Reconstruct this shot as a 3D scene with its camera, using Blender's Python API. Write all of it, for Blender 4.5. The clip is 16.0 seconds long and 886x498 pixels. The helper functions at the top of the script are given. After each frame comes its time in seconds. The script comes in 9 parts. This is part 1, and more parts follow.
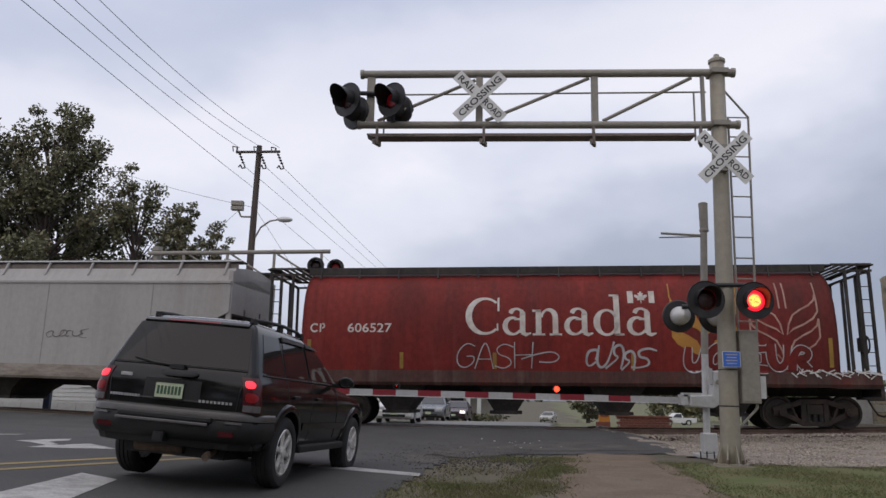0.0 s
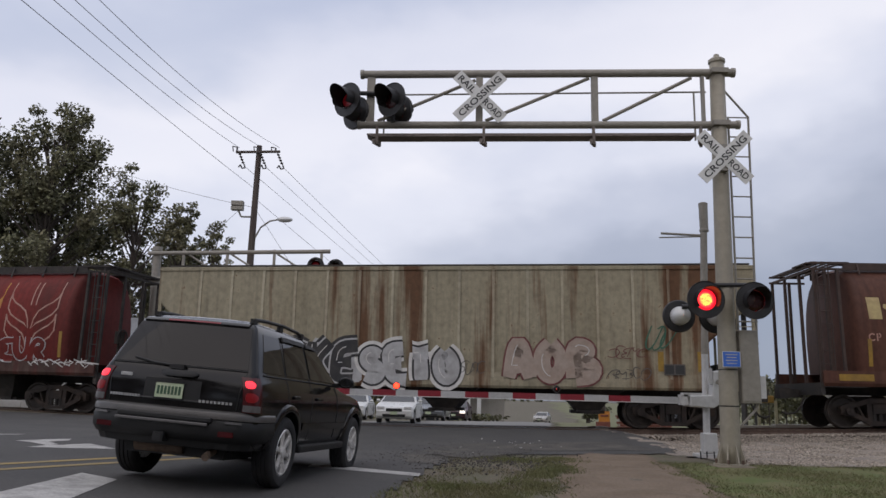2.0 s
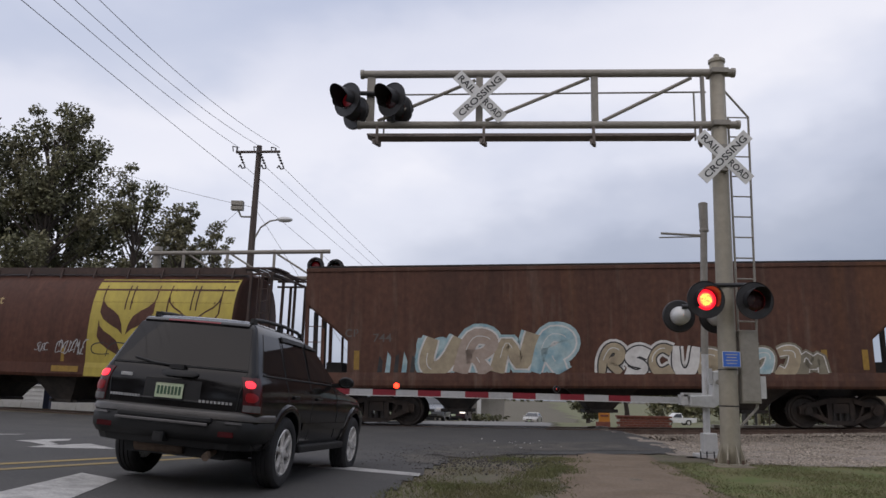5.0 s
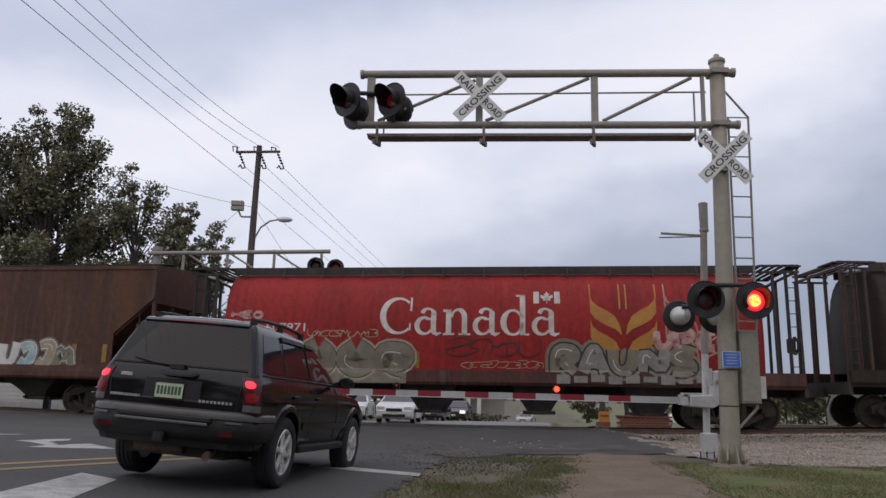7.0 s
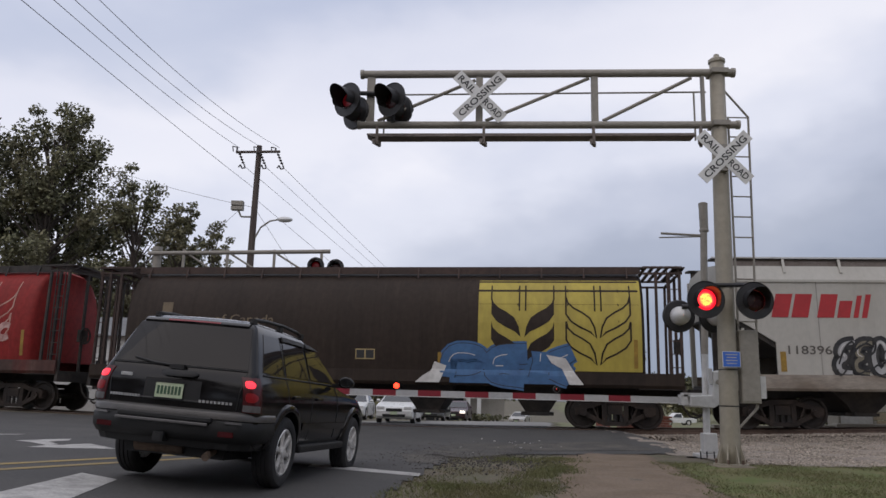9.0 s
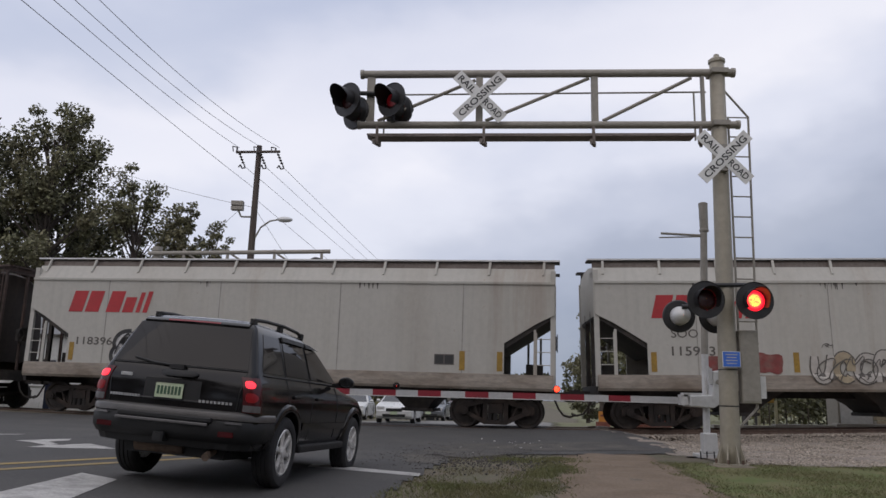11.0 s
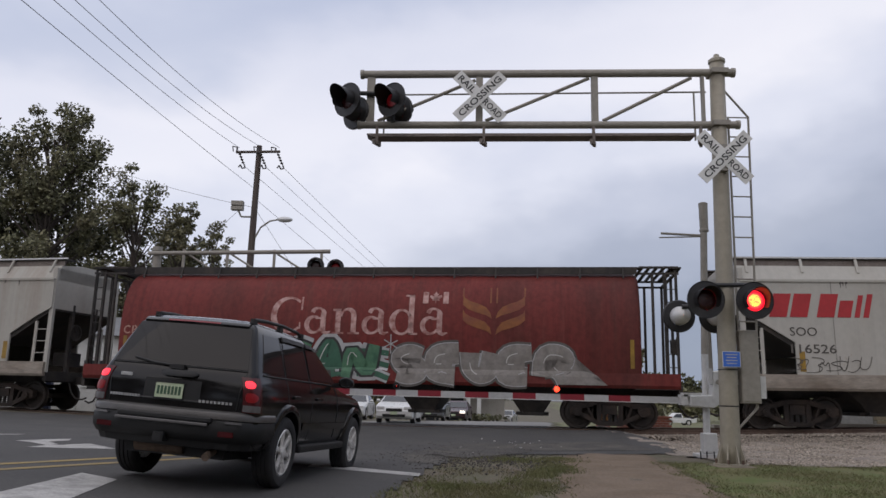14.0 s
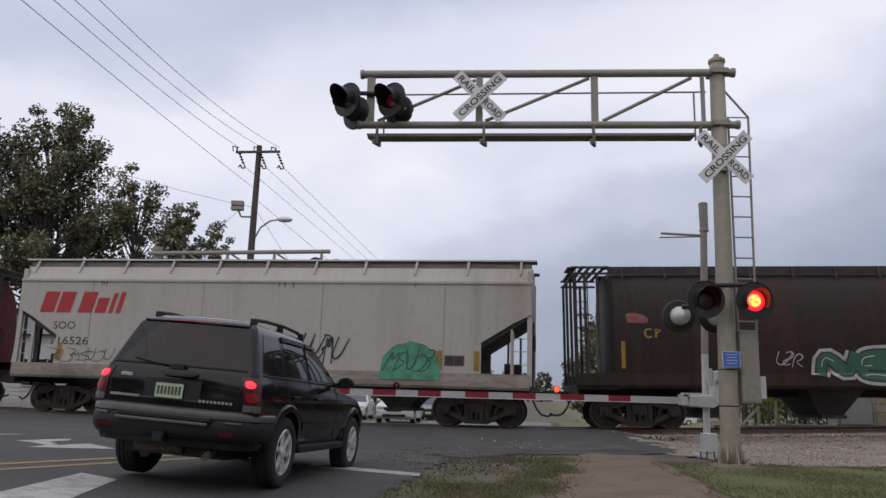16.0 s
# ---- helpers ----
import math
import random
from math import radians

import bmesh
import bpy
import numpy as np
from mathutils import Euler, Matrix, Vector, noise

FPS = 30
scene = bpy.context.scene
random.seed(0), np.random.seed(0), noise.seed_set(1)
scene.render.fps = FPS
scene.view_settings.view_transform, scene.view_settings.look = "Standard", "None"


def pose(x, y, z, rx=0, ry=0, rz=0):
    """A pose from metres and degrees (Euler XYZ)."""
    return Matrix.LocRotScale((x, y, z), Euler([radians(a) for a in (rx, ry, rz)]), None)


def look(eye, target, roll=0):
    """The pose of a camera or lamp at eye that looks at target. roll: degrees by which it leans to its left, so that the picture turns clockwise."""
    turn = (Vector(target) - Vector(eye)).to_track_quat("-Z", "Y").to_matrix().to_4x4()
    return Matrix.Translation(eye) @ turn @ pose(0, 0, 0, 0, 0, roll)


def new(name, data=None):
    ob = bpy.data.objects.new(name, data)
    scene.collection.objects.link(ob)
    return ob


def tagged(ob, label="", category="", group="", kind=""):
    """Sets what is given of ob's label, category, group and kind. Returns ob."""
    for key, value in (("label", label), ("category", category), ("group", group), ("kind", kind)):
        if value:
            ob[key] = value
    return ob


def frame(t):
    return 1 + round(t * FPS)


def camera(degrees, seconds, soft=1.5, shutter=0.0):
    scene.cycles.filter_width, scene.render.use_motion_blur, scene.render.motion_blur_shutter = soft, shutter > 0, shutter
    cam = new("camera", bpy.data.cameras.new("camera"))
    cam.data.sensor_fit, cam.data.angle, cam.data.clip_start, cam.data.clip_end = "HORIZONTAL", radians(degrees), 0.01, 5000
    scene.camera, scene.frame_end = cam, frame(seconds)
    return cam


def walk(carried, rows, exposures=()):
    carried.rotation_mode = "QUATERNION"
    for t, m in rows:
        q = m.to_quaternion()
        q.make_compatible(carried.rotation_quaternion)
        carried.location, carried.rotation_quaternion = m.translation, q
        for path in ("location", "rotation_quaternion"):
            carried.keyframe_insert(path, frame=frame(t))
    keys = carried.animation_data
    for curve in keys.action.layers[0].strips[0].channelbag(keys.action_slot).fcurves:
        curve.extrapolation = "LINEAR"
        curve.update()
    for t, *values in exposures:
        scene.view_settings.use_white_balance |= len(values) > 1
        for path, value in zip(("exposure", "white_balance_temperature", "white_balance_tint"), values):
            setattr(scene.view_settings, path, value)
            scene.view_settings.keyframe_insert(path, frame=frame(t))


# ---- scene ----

from functools import lru_cache

# ------------------------------------------------------------------ camera
cam = camera(60.29, 16.0, soft=1.5)
EYE_HEIGHT, TILT, LEAN = 1.02, 11.1, 1.25
EYE = look((0, 0, EYE_HEIGHT), (0, 10, EYE_HEIGHT + 10 * math.tan(radians(TILT))), LEAN)
walk(cam, [(0, EYE), (16, EYE)], exposures=[(0, 0.0), (16, 0.0)])

# ------------------------------------------------------------------ sky and sun
SUN_UP, SUN_TURN = 48, 200
world = bpy.data.worlds.new("overcast_sky")
scene.world = world
world.use_nodes = True
wn, wl = world.node_tree.nodes, world.node_tree.links
wn.clear()
w_out = wn.new("ShaderNodeOutputWorld")
w_bg = wn.new("ShaderNodeBackground")
w_sky = wn.new("ShaderNodeTexSky")
w_sky.sky_type, w_sky.sun_disc = "NISHITA", False
w_sky.sun_elevation, w_sky.sun_rotation = radians(SUN_UP), radians(SUN_TURN)
w_dim = wn.new("ShaderNodeMix")
w_dim.data_type, w_dim.blend_type = "RGBA", "MULTIPLY"
w_dim.inputs["Factor"].default_value = 1.0
w_dim.inputs["B"].default_value = (0.10, 0.10, 0.10, 1)
w_co = wn.new("ShaderNodeTexCoord")
w_map = wn.new("ShaderNodeMapping")
w_map.inputs["Scale"].default_value = (1.1, 1.1, 2.0)
w_map.inputs["Rotation"].default_value = (0.0, 0.12, 0.5)
w_map.inputs["Location"].default_value = (0.35, 0.0, 0.25)
w_noise = wn.new("ShaderNodeTexNoise")
w_noise.inputs["Scale"].default_value, w_noise.inputs["Detail"].default_value = 1.9, 6
w_noise.inputs["Roughness"].default_value = 0.5
w_ramp = wn.new("ShaderNodeValToRGB")
w_ramp.color_ramp.elements[0].position, w_ramp.color_ramp.elements[0].color = 0.33, (0.86, 0.885, 0.96, 1)
w_ramp.color_ramp.elements[1].position, w_ramp.color_ramp.elements[1].color = 0.6, (1.05, 1.045, 1.06, 1)
w_mix = wn.new("ShaderNodeMix")
w_mix.data_type = "RGBA"
w_mix.inputs["Factor"].default_value = 0.88
wl.new(w_co.outputs["Generated"], w_map.inputs["Vector"])
wl.new(w_map.outputs["Vector"], w_noise.inputs["Vector"])
wl.new(w_noise.outputs["Fac"], w_ramp.inputs["Fac"])
wl.new(w_sky.outputs["Color"], w_dim.inputs["A"])
wl.new(w_dim.outputs["Result"], w_mix.inputs["A"])
wl.new(w_ramp.outputs["Color"], w_mix.inputs["B"])
# cloud deck in broad soft layers: a bluer, darker band low down, a bright break above it, grey-lavender cloud higher up
w_xyz = wn.new("ShaderNodeSeparateXYZ")
w_wob = wn.new("ShaderNodeTexNoise")
w_wob.inputs["Scale"].default_value, w_wob.inputs["Detail"].default_value, w_wob.inputs["Roughness"].default_value = 1.9, 5, 0.55
w_shift = wn.new("ShaderNodeMath")
w_shift.operation, w_shift.inputs[1].default_value, w_shift.inputs[2].default_value = "MULTIPLY_ADD", 0.3, -0.15
w_high = wn.new("ShaderNodeMath")
w_high.operation = "ADD"
w_low = wn.new("ShaderNodeValToRGB")
LAYERS = [(0.02, (0.36, 0.40, 0.49)), (0.14, (0.48, 0.515, 0.61)), (0.20, (0.62, 0.65, 0.75)), (0.28, (0.82, 0.835, 0.92)), (0.35, (0.94, 0.935, 0.99)), (0.41, (0.90, 0.90, 0.97)), (0.50, (0.62, 0.665, 0.80)), (0.75, (0.99, 0.99, 1.06))]
ramp = w_low.color_ramp
ramp.interpolation = "EASE"
while len(ramp.elements) < len(LAYERS):
    ramp.elements.new(0.5)
for e, (at, c) in zip(ramp.elements, LAYERS):
    e.position, e.color = at, (*c, 1)
w_mul = wn.new("ShaderNodeMix")
w_mul.data_type, w_mul.blend_type = "RGBA", "MULTIPLY"
w_mul.inputs["Factor"].default_value = 1.0
wl.new(w_co.outputs["Generated"], w_xyz.inputs["Vector"])
wl.new(w_map.outputs["Vector"], w_wob.inputs["Vector"])
wl.new(w_wob.outputs["Fac"], w_shift.inputs[0])
w_tilt = wn.new("ShaderNodeMath")
w_tilt.operation, w_tilt.inputs[1].default_value = "MULTIPLY_ADD", -0.2
wl.new(w_xyz.outputs["X"], w_tilt.inputs[0])
wl.new(w_xyz.outputs["Z"], w_tilt.inputs[2])
wl.new(w_tilt.outputs[0], w_high.inputs[0])
wl.new(w_shift.outputs[0], w_high.inputs[1])
wl.new(w_high.outputs[0], w_low.inputs["Fac"])
wl.new(w_mix.outputs["Result"], w_mul.inputs["A"])
wl.new(w_low.outputs["Color"], w_mul.inputs["B"])
wl.new(w_mul.outputs["Result"], w_bg.inputs["Color"])
w_bg.inputs["Strength"].default_value = 1.0
wl.new(w_bg.outputs["Background"], w_out.inputs["Surface"])

sun_data = bpy.data.lights.new("sun", "SUN")
sun_data.energy, sun_data.angle, sun_data.color = 0.5, radians(75), (1.0, 0.83, 0.66)
sun = new("sun", sun_data)
sun.matrix_world = look((-14, -30, 40), (0, 10, 0))

# ------------------------------------------------------------------ materials


def material(name, color, rough=0.6, metal=0.0, vary=0.18, scale=6.0, bump=0.1, second=None, amount=0.5, stain=1.2, detail=6, per_piece=0.0,
             stretch=(1, 1, 1), threshold=0.55):
    """A weathered surface: base colour, fine grain, large stains of a second colour, fine relief."""
    m = bpy.data.materials.new(name)
    m.use_nodes = True
    n, l = m.node_tree.nodes, m.node_tree.links
    b = n["Principled BSDF"]
    b.inputs["Metallic"].default_value = metal
    co = n.new("ShaderNodeTexCoord")
    mp = n.new("ShaderNodeMapping")
    mp.inputs["Scale"].default_value = stretch
    l.new(co.outputs["Object"], mp.inputs["Vector"])
    fine = n.new("ShaderNodeTexNoise")
    fine.inputs["Scale"].default_value, fine.inputs["Detail"].default_value = scale, detail
    fine.inputs["Roughness"].default_value = 0.65
    l.new(mp.outputs["Vector"], fine.inputs["Vector"])
    big = n.new("ShaderNodeTexNoise")
    big.inputs["Scale"].default_value, big.inputs["Detail"].default_value = stain, 4
    l.new(mp.outputs["Vector"], big.inputs["Vector"])
    r = n.new("ShaderNodeMapRange")
    r.inputs["From Min"].default_value, r.inputs["From Max"].default_value = threshold - 0.13, threshold + 0.13
    l.new(big.outputs["Fac"], r.inputs["Value"])
    k = n.new("ShaderNodeMath")
    k.operation, k.inputs[1].default_value = "MULTIPLY", amount
    l.new(r.outputs["Result"], k.inputs[0])
    mix = n.new("ShaderNodeMix")
    mix.data_type = "RGBA"
    sec = second or tuple(c * 0.72 for c in color)
    mix.inputs["A"].default_value, mix.inputs["B"].default_value = (*color, 1), (*sec, 1)
    l.new(k.outputs[0], mix.inputs["Factor"])
    g = n.new("ShaderNodeMapRange")
    g.inputs["From Min"].default_value, g.inputs["From Max"].default_value = 0.3, 0.7
    g.inputs["To Min"].default_value, g.inputs["To Max"].default_value = 1 - vary, 1 + vary
    l.new(fine.outputs["Fac"], g.inputs["Value"])
    mul = n.new("ShaderNodeMix")
    mul.data_type, mul.blend_type = "RGBA", "MULTIPLY"
    mul.inputs["Factor"].default_value = 1
    l.new(mix.outputs["Result"], mul.inputs["A"])
    l.new(g.outputs["Result"], mul.inputs["B"])
    last = mul.outputs["Result"]
    if per_piece:
        info = n.new("ShaderNodeNewGeometry")
        q = n.new("ShaderNodeMapRange")
        q.inputs["To Min"].default_value, q.inputs["To Max"].default_value = 1 - per_piece, 1 + per_piece
        l.new(info.outputs["Random Per Island"], q.inputs["Value"])
        m2 = n.new("ShaderNodeMix")
        m2.data_type, m2.blend_type = "RGBA", "MULTIPLY"
        m2.inputs["Factor"].default_value = 1
        l.new(last, m2.inputs["A"])
        l.new(q.outputs["Result"], m2.inputs["B"])
        last = m2.outputs["Result"]
    l.new(last, b.inputs["Base Color"])
    rr = n.new("ShaderNodeMapRange")
    rr.inputs["To Min"].default_value, rr.inputs["To Max"].default_value = max(rough - 0.12, 0.02), min(rough + 0.12, 1)
    l.new(fine.outputs["Fac"], rr.inputs["Value"])
    l.new(rr.outputs["Result"], b.inputs["Roughness"])
    if bump:
        bp = n.new("ShaderNodeBump")
        bp.inputs["Strength"].default_value, bp.inputs["Distance"].default_value = bump, 0.02
        l.new(fine.outputs["Fac"], bp.inputs["Height"])
        l.new(bp.outputs["Normal"], b.inputs["Normal"])
    return m


def glow(name, color, strength):
    m = bpy.data.materials.new(name)
    m.use_nodes = True
    b = m.node_tree.nodes["Principled BSDF"]
    b.inputs["Base Color"].default_value = (*[c * 0.5 for c in color], 1)
    b.inputs["Emission Color"].default_value = (*color, 1)
    b.inputs["Emission Strength"].default_value = strength
    b.inputs["Roughness"].default_value = 0.3
    return m


def glass(name, color, rough=0.05, alpha=1.0):
    """Dark tinted glazing: a glossy coat that lets a little light through."""
    m = bpy.data.materials.new(name)
    m.use_nodes = True
    b = m.node_tree.nodes["Principled BSDF"]
    b.inputs["Base Color"].default_value = (*color, 1)
    b.inputs["Roughness"].default_value = rough
    b.inputs["IOR"].default_value = 1.5
    b.inputs["Transmission Weight"].default_value = alpha
    return m


M = {}
M["asphalt"] = material("asphalt", (0.052, 0.05, 0.0485), 0.85, 0, 0.45, 26, 0.35, (0.07, 0.066, 0.061), 0.8, 0.9)
M["asphalt_patch"] = material("asphalt_patch", (0.056, 0.052, 0.047), 0.9, 0, 0.5, 18, 0.6, (0.1, 0.09, 0.075), 0.8, 1.6)
# paler grey for the stretch of road beyond the crossing
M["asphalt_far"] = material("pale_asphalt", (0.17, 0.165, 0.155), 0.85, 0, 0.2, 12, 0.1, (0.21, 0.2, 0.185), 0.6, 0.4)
M["far_grass"] = material("mown_grass", (0.125, 0.13, 0.058), 0.95, 0, 0.3, 9, 0.3, (0.16, 0.145, 0.08), 0.7, 0.5)
M["bogie_steel"] = material("rusty_cast_steel", (0.024, 0.018, 0.015), 0.8, 0.1, 0.4, 7, 0.2, (0.055, 0.037, 0.027), 0.7, 2.2)
M["soil"] = material("soil", (0.12, 0.098, 0.07), 0.95, 0, 0.4, 22, 0.5, (0.088, 0.086, 0.046), 0.8, 1.3, threshold=0.5)
M["dirt"] = material("dirt", (0.165, 0.122, 0.084), 0.95, 0, 0.35, 24, 0.5, (0.12, 0.086, 0.054), 0.8, 1.4)
M["grass"] = material("grass", (0.125, 0.132, 0.052), 0.85, 0, 0.15, 3, 0, (0.14, 0.12, 0.058), 0.8, 0.9, per_piece=0.1)
M["dry_grass"] = material("dry_grass", (0.15, 0.125, 0.075), 0.85, 0, 0.25, 3, 0, (0.1, 0.11, 0.045), 0.8, 0.9, per_piece=0.18)
M["ballast"] = material("ballast", (0.33, 0.285, 0.235), 0.9, 0, 0.3, 20, 0.3, (0.22, 0.185, 0.15), 0.5, 0.7, per_piece=0.38)
M["lawn"] = material("turf", (0.085, 0.108, 0.024), 0.95, 0, 0.45, 30, 0.6, (0.135, 0.115, 0.05), 0.9, 1.7, threshold=0.52)
M["ballast_bed"] = material("crushed_stone_bed", (0.27, 0.23, 0.19), 0.95, 0, 0.4, 30, 0.8, (0.16, 0.135, 0.115), 0.5, 0.8)
M["pale_stone"] = material("pale_stone", (0.5, 0.49, 0.46), 0.9, 0, 0.2, 12, 0.1)
M["rail"] = material("rail_steel", (0.16, 0.11, 0.085), 0.6, 0.5, 0.3, 12, 0.2, (0.09, 0.06, 0.05), 0.6, 3)
M["tie"] = material("creosoted_wood", (0.09, 0.07, 0.055), 0.9, 0, 0.3, 14, 0.4)
M["white_line"] = material("road_paint_white", (0.42, 0.41, 0.39), 0.8, 0, 0.25, 30, 0.2, (0.2, 0.195, 0.185), 0.75, 3.5)
M["yellow_line"] = material("road_paint_yellow", (0.3, 0.215, 0.075), 0.8, 0, 0.25, 30, 0.2, (0.2, 0.16, 0.09), 0.75, 3.5)
M["galv"] = material("galvanised_steel", (0.28, 0.26, 0.225), 0.6, 0.25, 0.15, 9, 0.08, (0.27, 0.25, 0.215), 0.6, 1.6)
M["mast_paint"] = material("mast_aluminium_paint", (0.31, 0.28, 0.22), 0.55, 0.2, 0.12, 8, 0.06, (0.31, 0.285, 0.235), 0.6, 1.3)
M["silver"] = material("silver_paint", (0.6, 0.6, 0.59), 0.45, 0.3, 0.1, 10, 0.05, (0.45, 0.44, 0.42), 0.5, 2)
M["black_metal"] = material("black_signal_paint", (0.018, 0.018, 0.02), 0.5, 0.0, 0.25, 15, 0.1, (0.035, 0.033, 0.032), 0.6, 3)
M["sign_white"] = material("sign_white", (0.7, 0.7, 0.68), 0.5, 0, 0.06, 10, 0.02, (0.56, 0.55, 0.52), 0.6, 3)
M["sign_black"] = material("sign_black", (0.03, 0.03, 0.03), 0.5, 0, 0.1, 10, 0)
M["sign_blue"] = material("sign_blue", (0.05, 0.16, 0.6), 0.4, 0, 0.08, 12, 0)
M["red_stripe"] = material("reflective_red", (0.23, 0.016, 0.028), 0.4, 0, 0.15, 20, 0.02, (0.16, 0.014, 0.022), 0.5, 4)
M["white_stripe"] = material("reflective_white", (0.44, 0.44, 0.44), 0.4, 0, 0.1, 20, 0.02, (0.34, 0.34, 0.34), 0.6, 3)
M["lamp_rim"] = glow("lit_red_lens_rim", (1.0, 0.012, 0.03), 1.5)
M["lamp_on"] = glow("lit_red_lens", (1.0, 0.03, 0.035), 2.6)
M["lamp_core"] = glow("lit_red_lens_core", (1.0, 0.2, 0.03), 3.6)
_n, _l = M["lamp_core"].node_tree.nodes, M["lamp_core"].node_tree.links
_c, _v, _r = _n.new("ShaderNodeTexCoord"), _n.new("ShaderNodeTexVoronoi"), _n.new("ShaderNodeValToRGB")
_v.inputs["Scale"].default_value = 48
_r.color_ramp.elements[0].position, _r.color_ramp.elements[0].color = 0.2, (1.0, 0.55, 0.08, 1)
_r.color_ramp.elements[1].position, _r.color_ramp.elements[1].color = 0.65, (1.0, 0.1, 0.03, 1)
_l.new(_c.outputs["Object"], _v.inputs["Vector"])
_l.new(_v.outputs["Distance"], _r.inputs["Fac"])
_l.new(_r.outputs["Color"], _n["Principled BSDF"].inputs["Emission Color"])
M["lamp_dim"] = glow("lit_red_lens_off_axis", (0.12, 0.003, 0.006), 0.3)
M["lamp_spot"] = glow("lit_red_lens_spot", (1.0, 0.05, 0.1), 1.2)
M["arm_lamp_on"] = glow("lit_gate_lamp", (1.0, 0.026, 0.01), 7.0)
M["lamp_off"] = material("dark_red_lens", (0.035, 0.005, 0.006), 0.15, 0, 0.1, 60, 0.3)
M["brake_on"] = glow("lit_brake_lamp", (1.0, 0.03, 0.05), 1.8)
M["headlamp"] = glow("lit_headlamp", (1.0, 0.93, 0.8), 3.0)
M["chrome"] = material("chrome", (0.75, 0.75, 0.76), 0.15, 1.0, 0.05, 10, 0)
M["wood_pole"] = material("weathered_pole", (0.075, 0.058, 0.05), 0.9, 0, 0.3, 6, 0.3, (0.12, 0.1, 0.085), 0.6, 1, stretch=(8, 8, 0.6))
M["wire"] = material("wire", (0.2, 0.2, 0.205), 0.6, 0.3, 0.1, 5, 0)
M["porcelain"] = material("porcelain", (0.05, 0.045, 0.045), 0.25, 0, 0.1, 5, 0)
M["bark"] = material("bark", (0.075, 0.06, 0.05), 0.95, 0, 0.35, 12, 0.5)
M["leaf"] = material("leaves", (0.135, 0.135, 0.068), 0.6, 0, 0.25, 1.5, 0, (0.16, 0.14, 0.08), 0.8, 0.5, per_piece=0.55)
M["leaf_dark"] = material("dark_leaves", (0.09, 0.09, 0.046), 0.65, 0, 0.25, 1.5, 0, (0.075, 0.08, 0.038), 0.8, 0.3, per_piece=0.5)
M["tyre"] = material("tyre_rubber", (0.018, 0.018, 0.019), 0.85, 0, 0.25, 18, 0.2, (0.05, 0.045, 0.04), 0.4, 3)
M["rim"] = material("alloy_rim", (0.75, 0.73, 0.7), 0.3, 0.45, 0.1, 9, 0)
M["trim"] = material("black_plastic", (0.009, 0.009, 0.0092), 0.55, 0, 0.2, 25, 0.1)
M["window"] = glass("tinted_window", (0.02, 0.0185, 0.0185), 0.03, 0.0)
M["window"].node_tree.nodes["Principled BSDF"].inputs["IOR"].default_value = 1.34
M["clear"] = glass("car_glass", (0.03, 0.034, 0.038), 0.05, 0.0)
M["suv_paint"] = material("black_car_paint", (0.0045, 0.004, 0.0045), 0.13, 0.0, 0.2, 7, 0.0, (0.009, 0.0075, 0.007), 0.6, 1.5)
M["suv_paint"].node_tree.nodes["Principled BSDF"].inputs["Specular IOR Level"].default_value = 0.4
# dull bumper plastic, its grey raised for the light it reflects
M["suv_sheen_grey"] = material("bumper_grey_with_sheen", (0.075, 0.07, 0.066), 0.34, 0.1, 0.15, 9, 0.0)
M["train_black"] = material("train_underframe", (0.026, 0.023, 0.021), 0.75, 0, 0.35, 6, 0.2, (0.06, 0.047, 0.038), 0.6, 1.5)
M["wheel_steel"] = material("wheel_steel", (0.035, 0.028, 0.024), 0.6, 0.2, 0.35, 8, 0.1, (0.075, 0.055, 0.042), 0.6, 2)
M["mark_yellow"] = material("yellow_marking", (0.3, 0.18, 0.025), 0.6, 0, 0.25, 8, 0, (0.2, 0.12, 0.03), 0.7, 2)
M["panel_yellow"] = material("yellow_panel", (0.44, 0.35, 0.06), 0.65, 0, 0.14, 5, 0.03, (0.31, 0.24, 0.05), 0.6, 0.9, stretch=(1, 1, 0.35))
M["wheat"] = material("wheat_emblem", (0.42, 0.2, 0.03), 0.65, 0, 0.14, 5, 0, (0.3, 0.12, 0.03), 0.6, 1.4)
M["letter_white"] = material("white_lettering", (0.6, 0.57, 0.52), 0.6, 0, 0.12, 9, 0, (0.36, 0.24, 0.2), 0.45, 3.5)
M["letter_faded"] = material("faded_lettering", (0.4, 0.24, 0.19), 0.65, 0, 0.2, 9, 0, (0.28, 0.12, 0.09), 0.7, 3)
M["letter_yellow"] = material("faded_yellow_lettering", (0.42, 0.33, 0.15), 0.65, 0, 0.15, 9, 0, (0.3, 0.2, 0.1), 0.6, 2)
M["letter_red"] = material("red_lettering", (0.4, 0.025, 0.03), 0.55, 0, 0.1, 9, 0)
M["letter_dark"] = material("dark_lettering", (0.1, 0.09, 0.08), 0.65, 0, 0.15, 9, 0)
M["letter_faint"] = material("worn_lettering", (0.16, 0.12, 0.07), 0.65, 0, 0.2, 9, 0, (0.08, 0.055, 0.04), 0.8, 3)
M["letter_pink"] = material("peeling_lettering", (0.48, 0.3, 0.27), 0.65, 0, 0.2, 9, 0, (0.2, 0.05, 0.04), 0.85, 5)
M["wheat_faint"] = material("worn_wheat_emblem", (0.22, 0.075, 0.02), 0.65, 0, 0.2, 6, 0, (0.16, 0.035, 0.025), 0.7, 2)
M["white_body"] = material("whitish_fill", (0.44, 0.41, 0.37), 0.65, 0, 0.15, 6, 0)
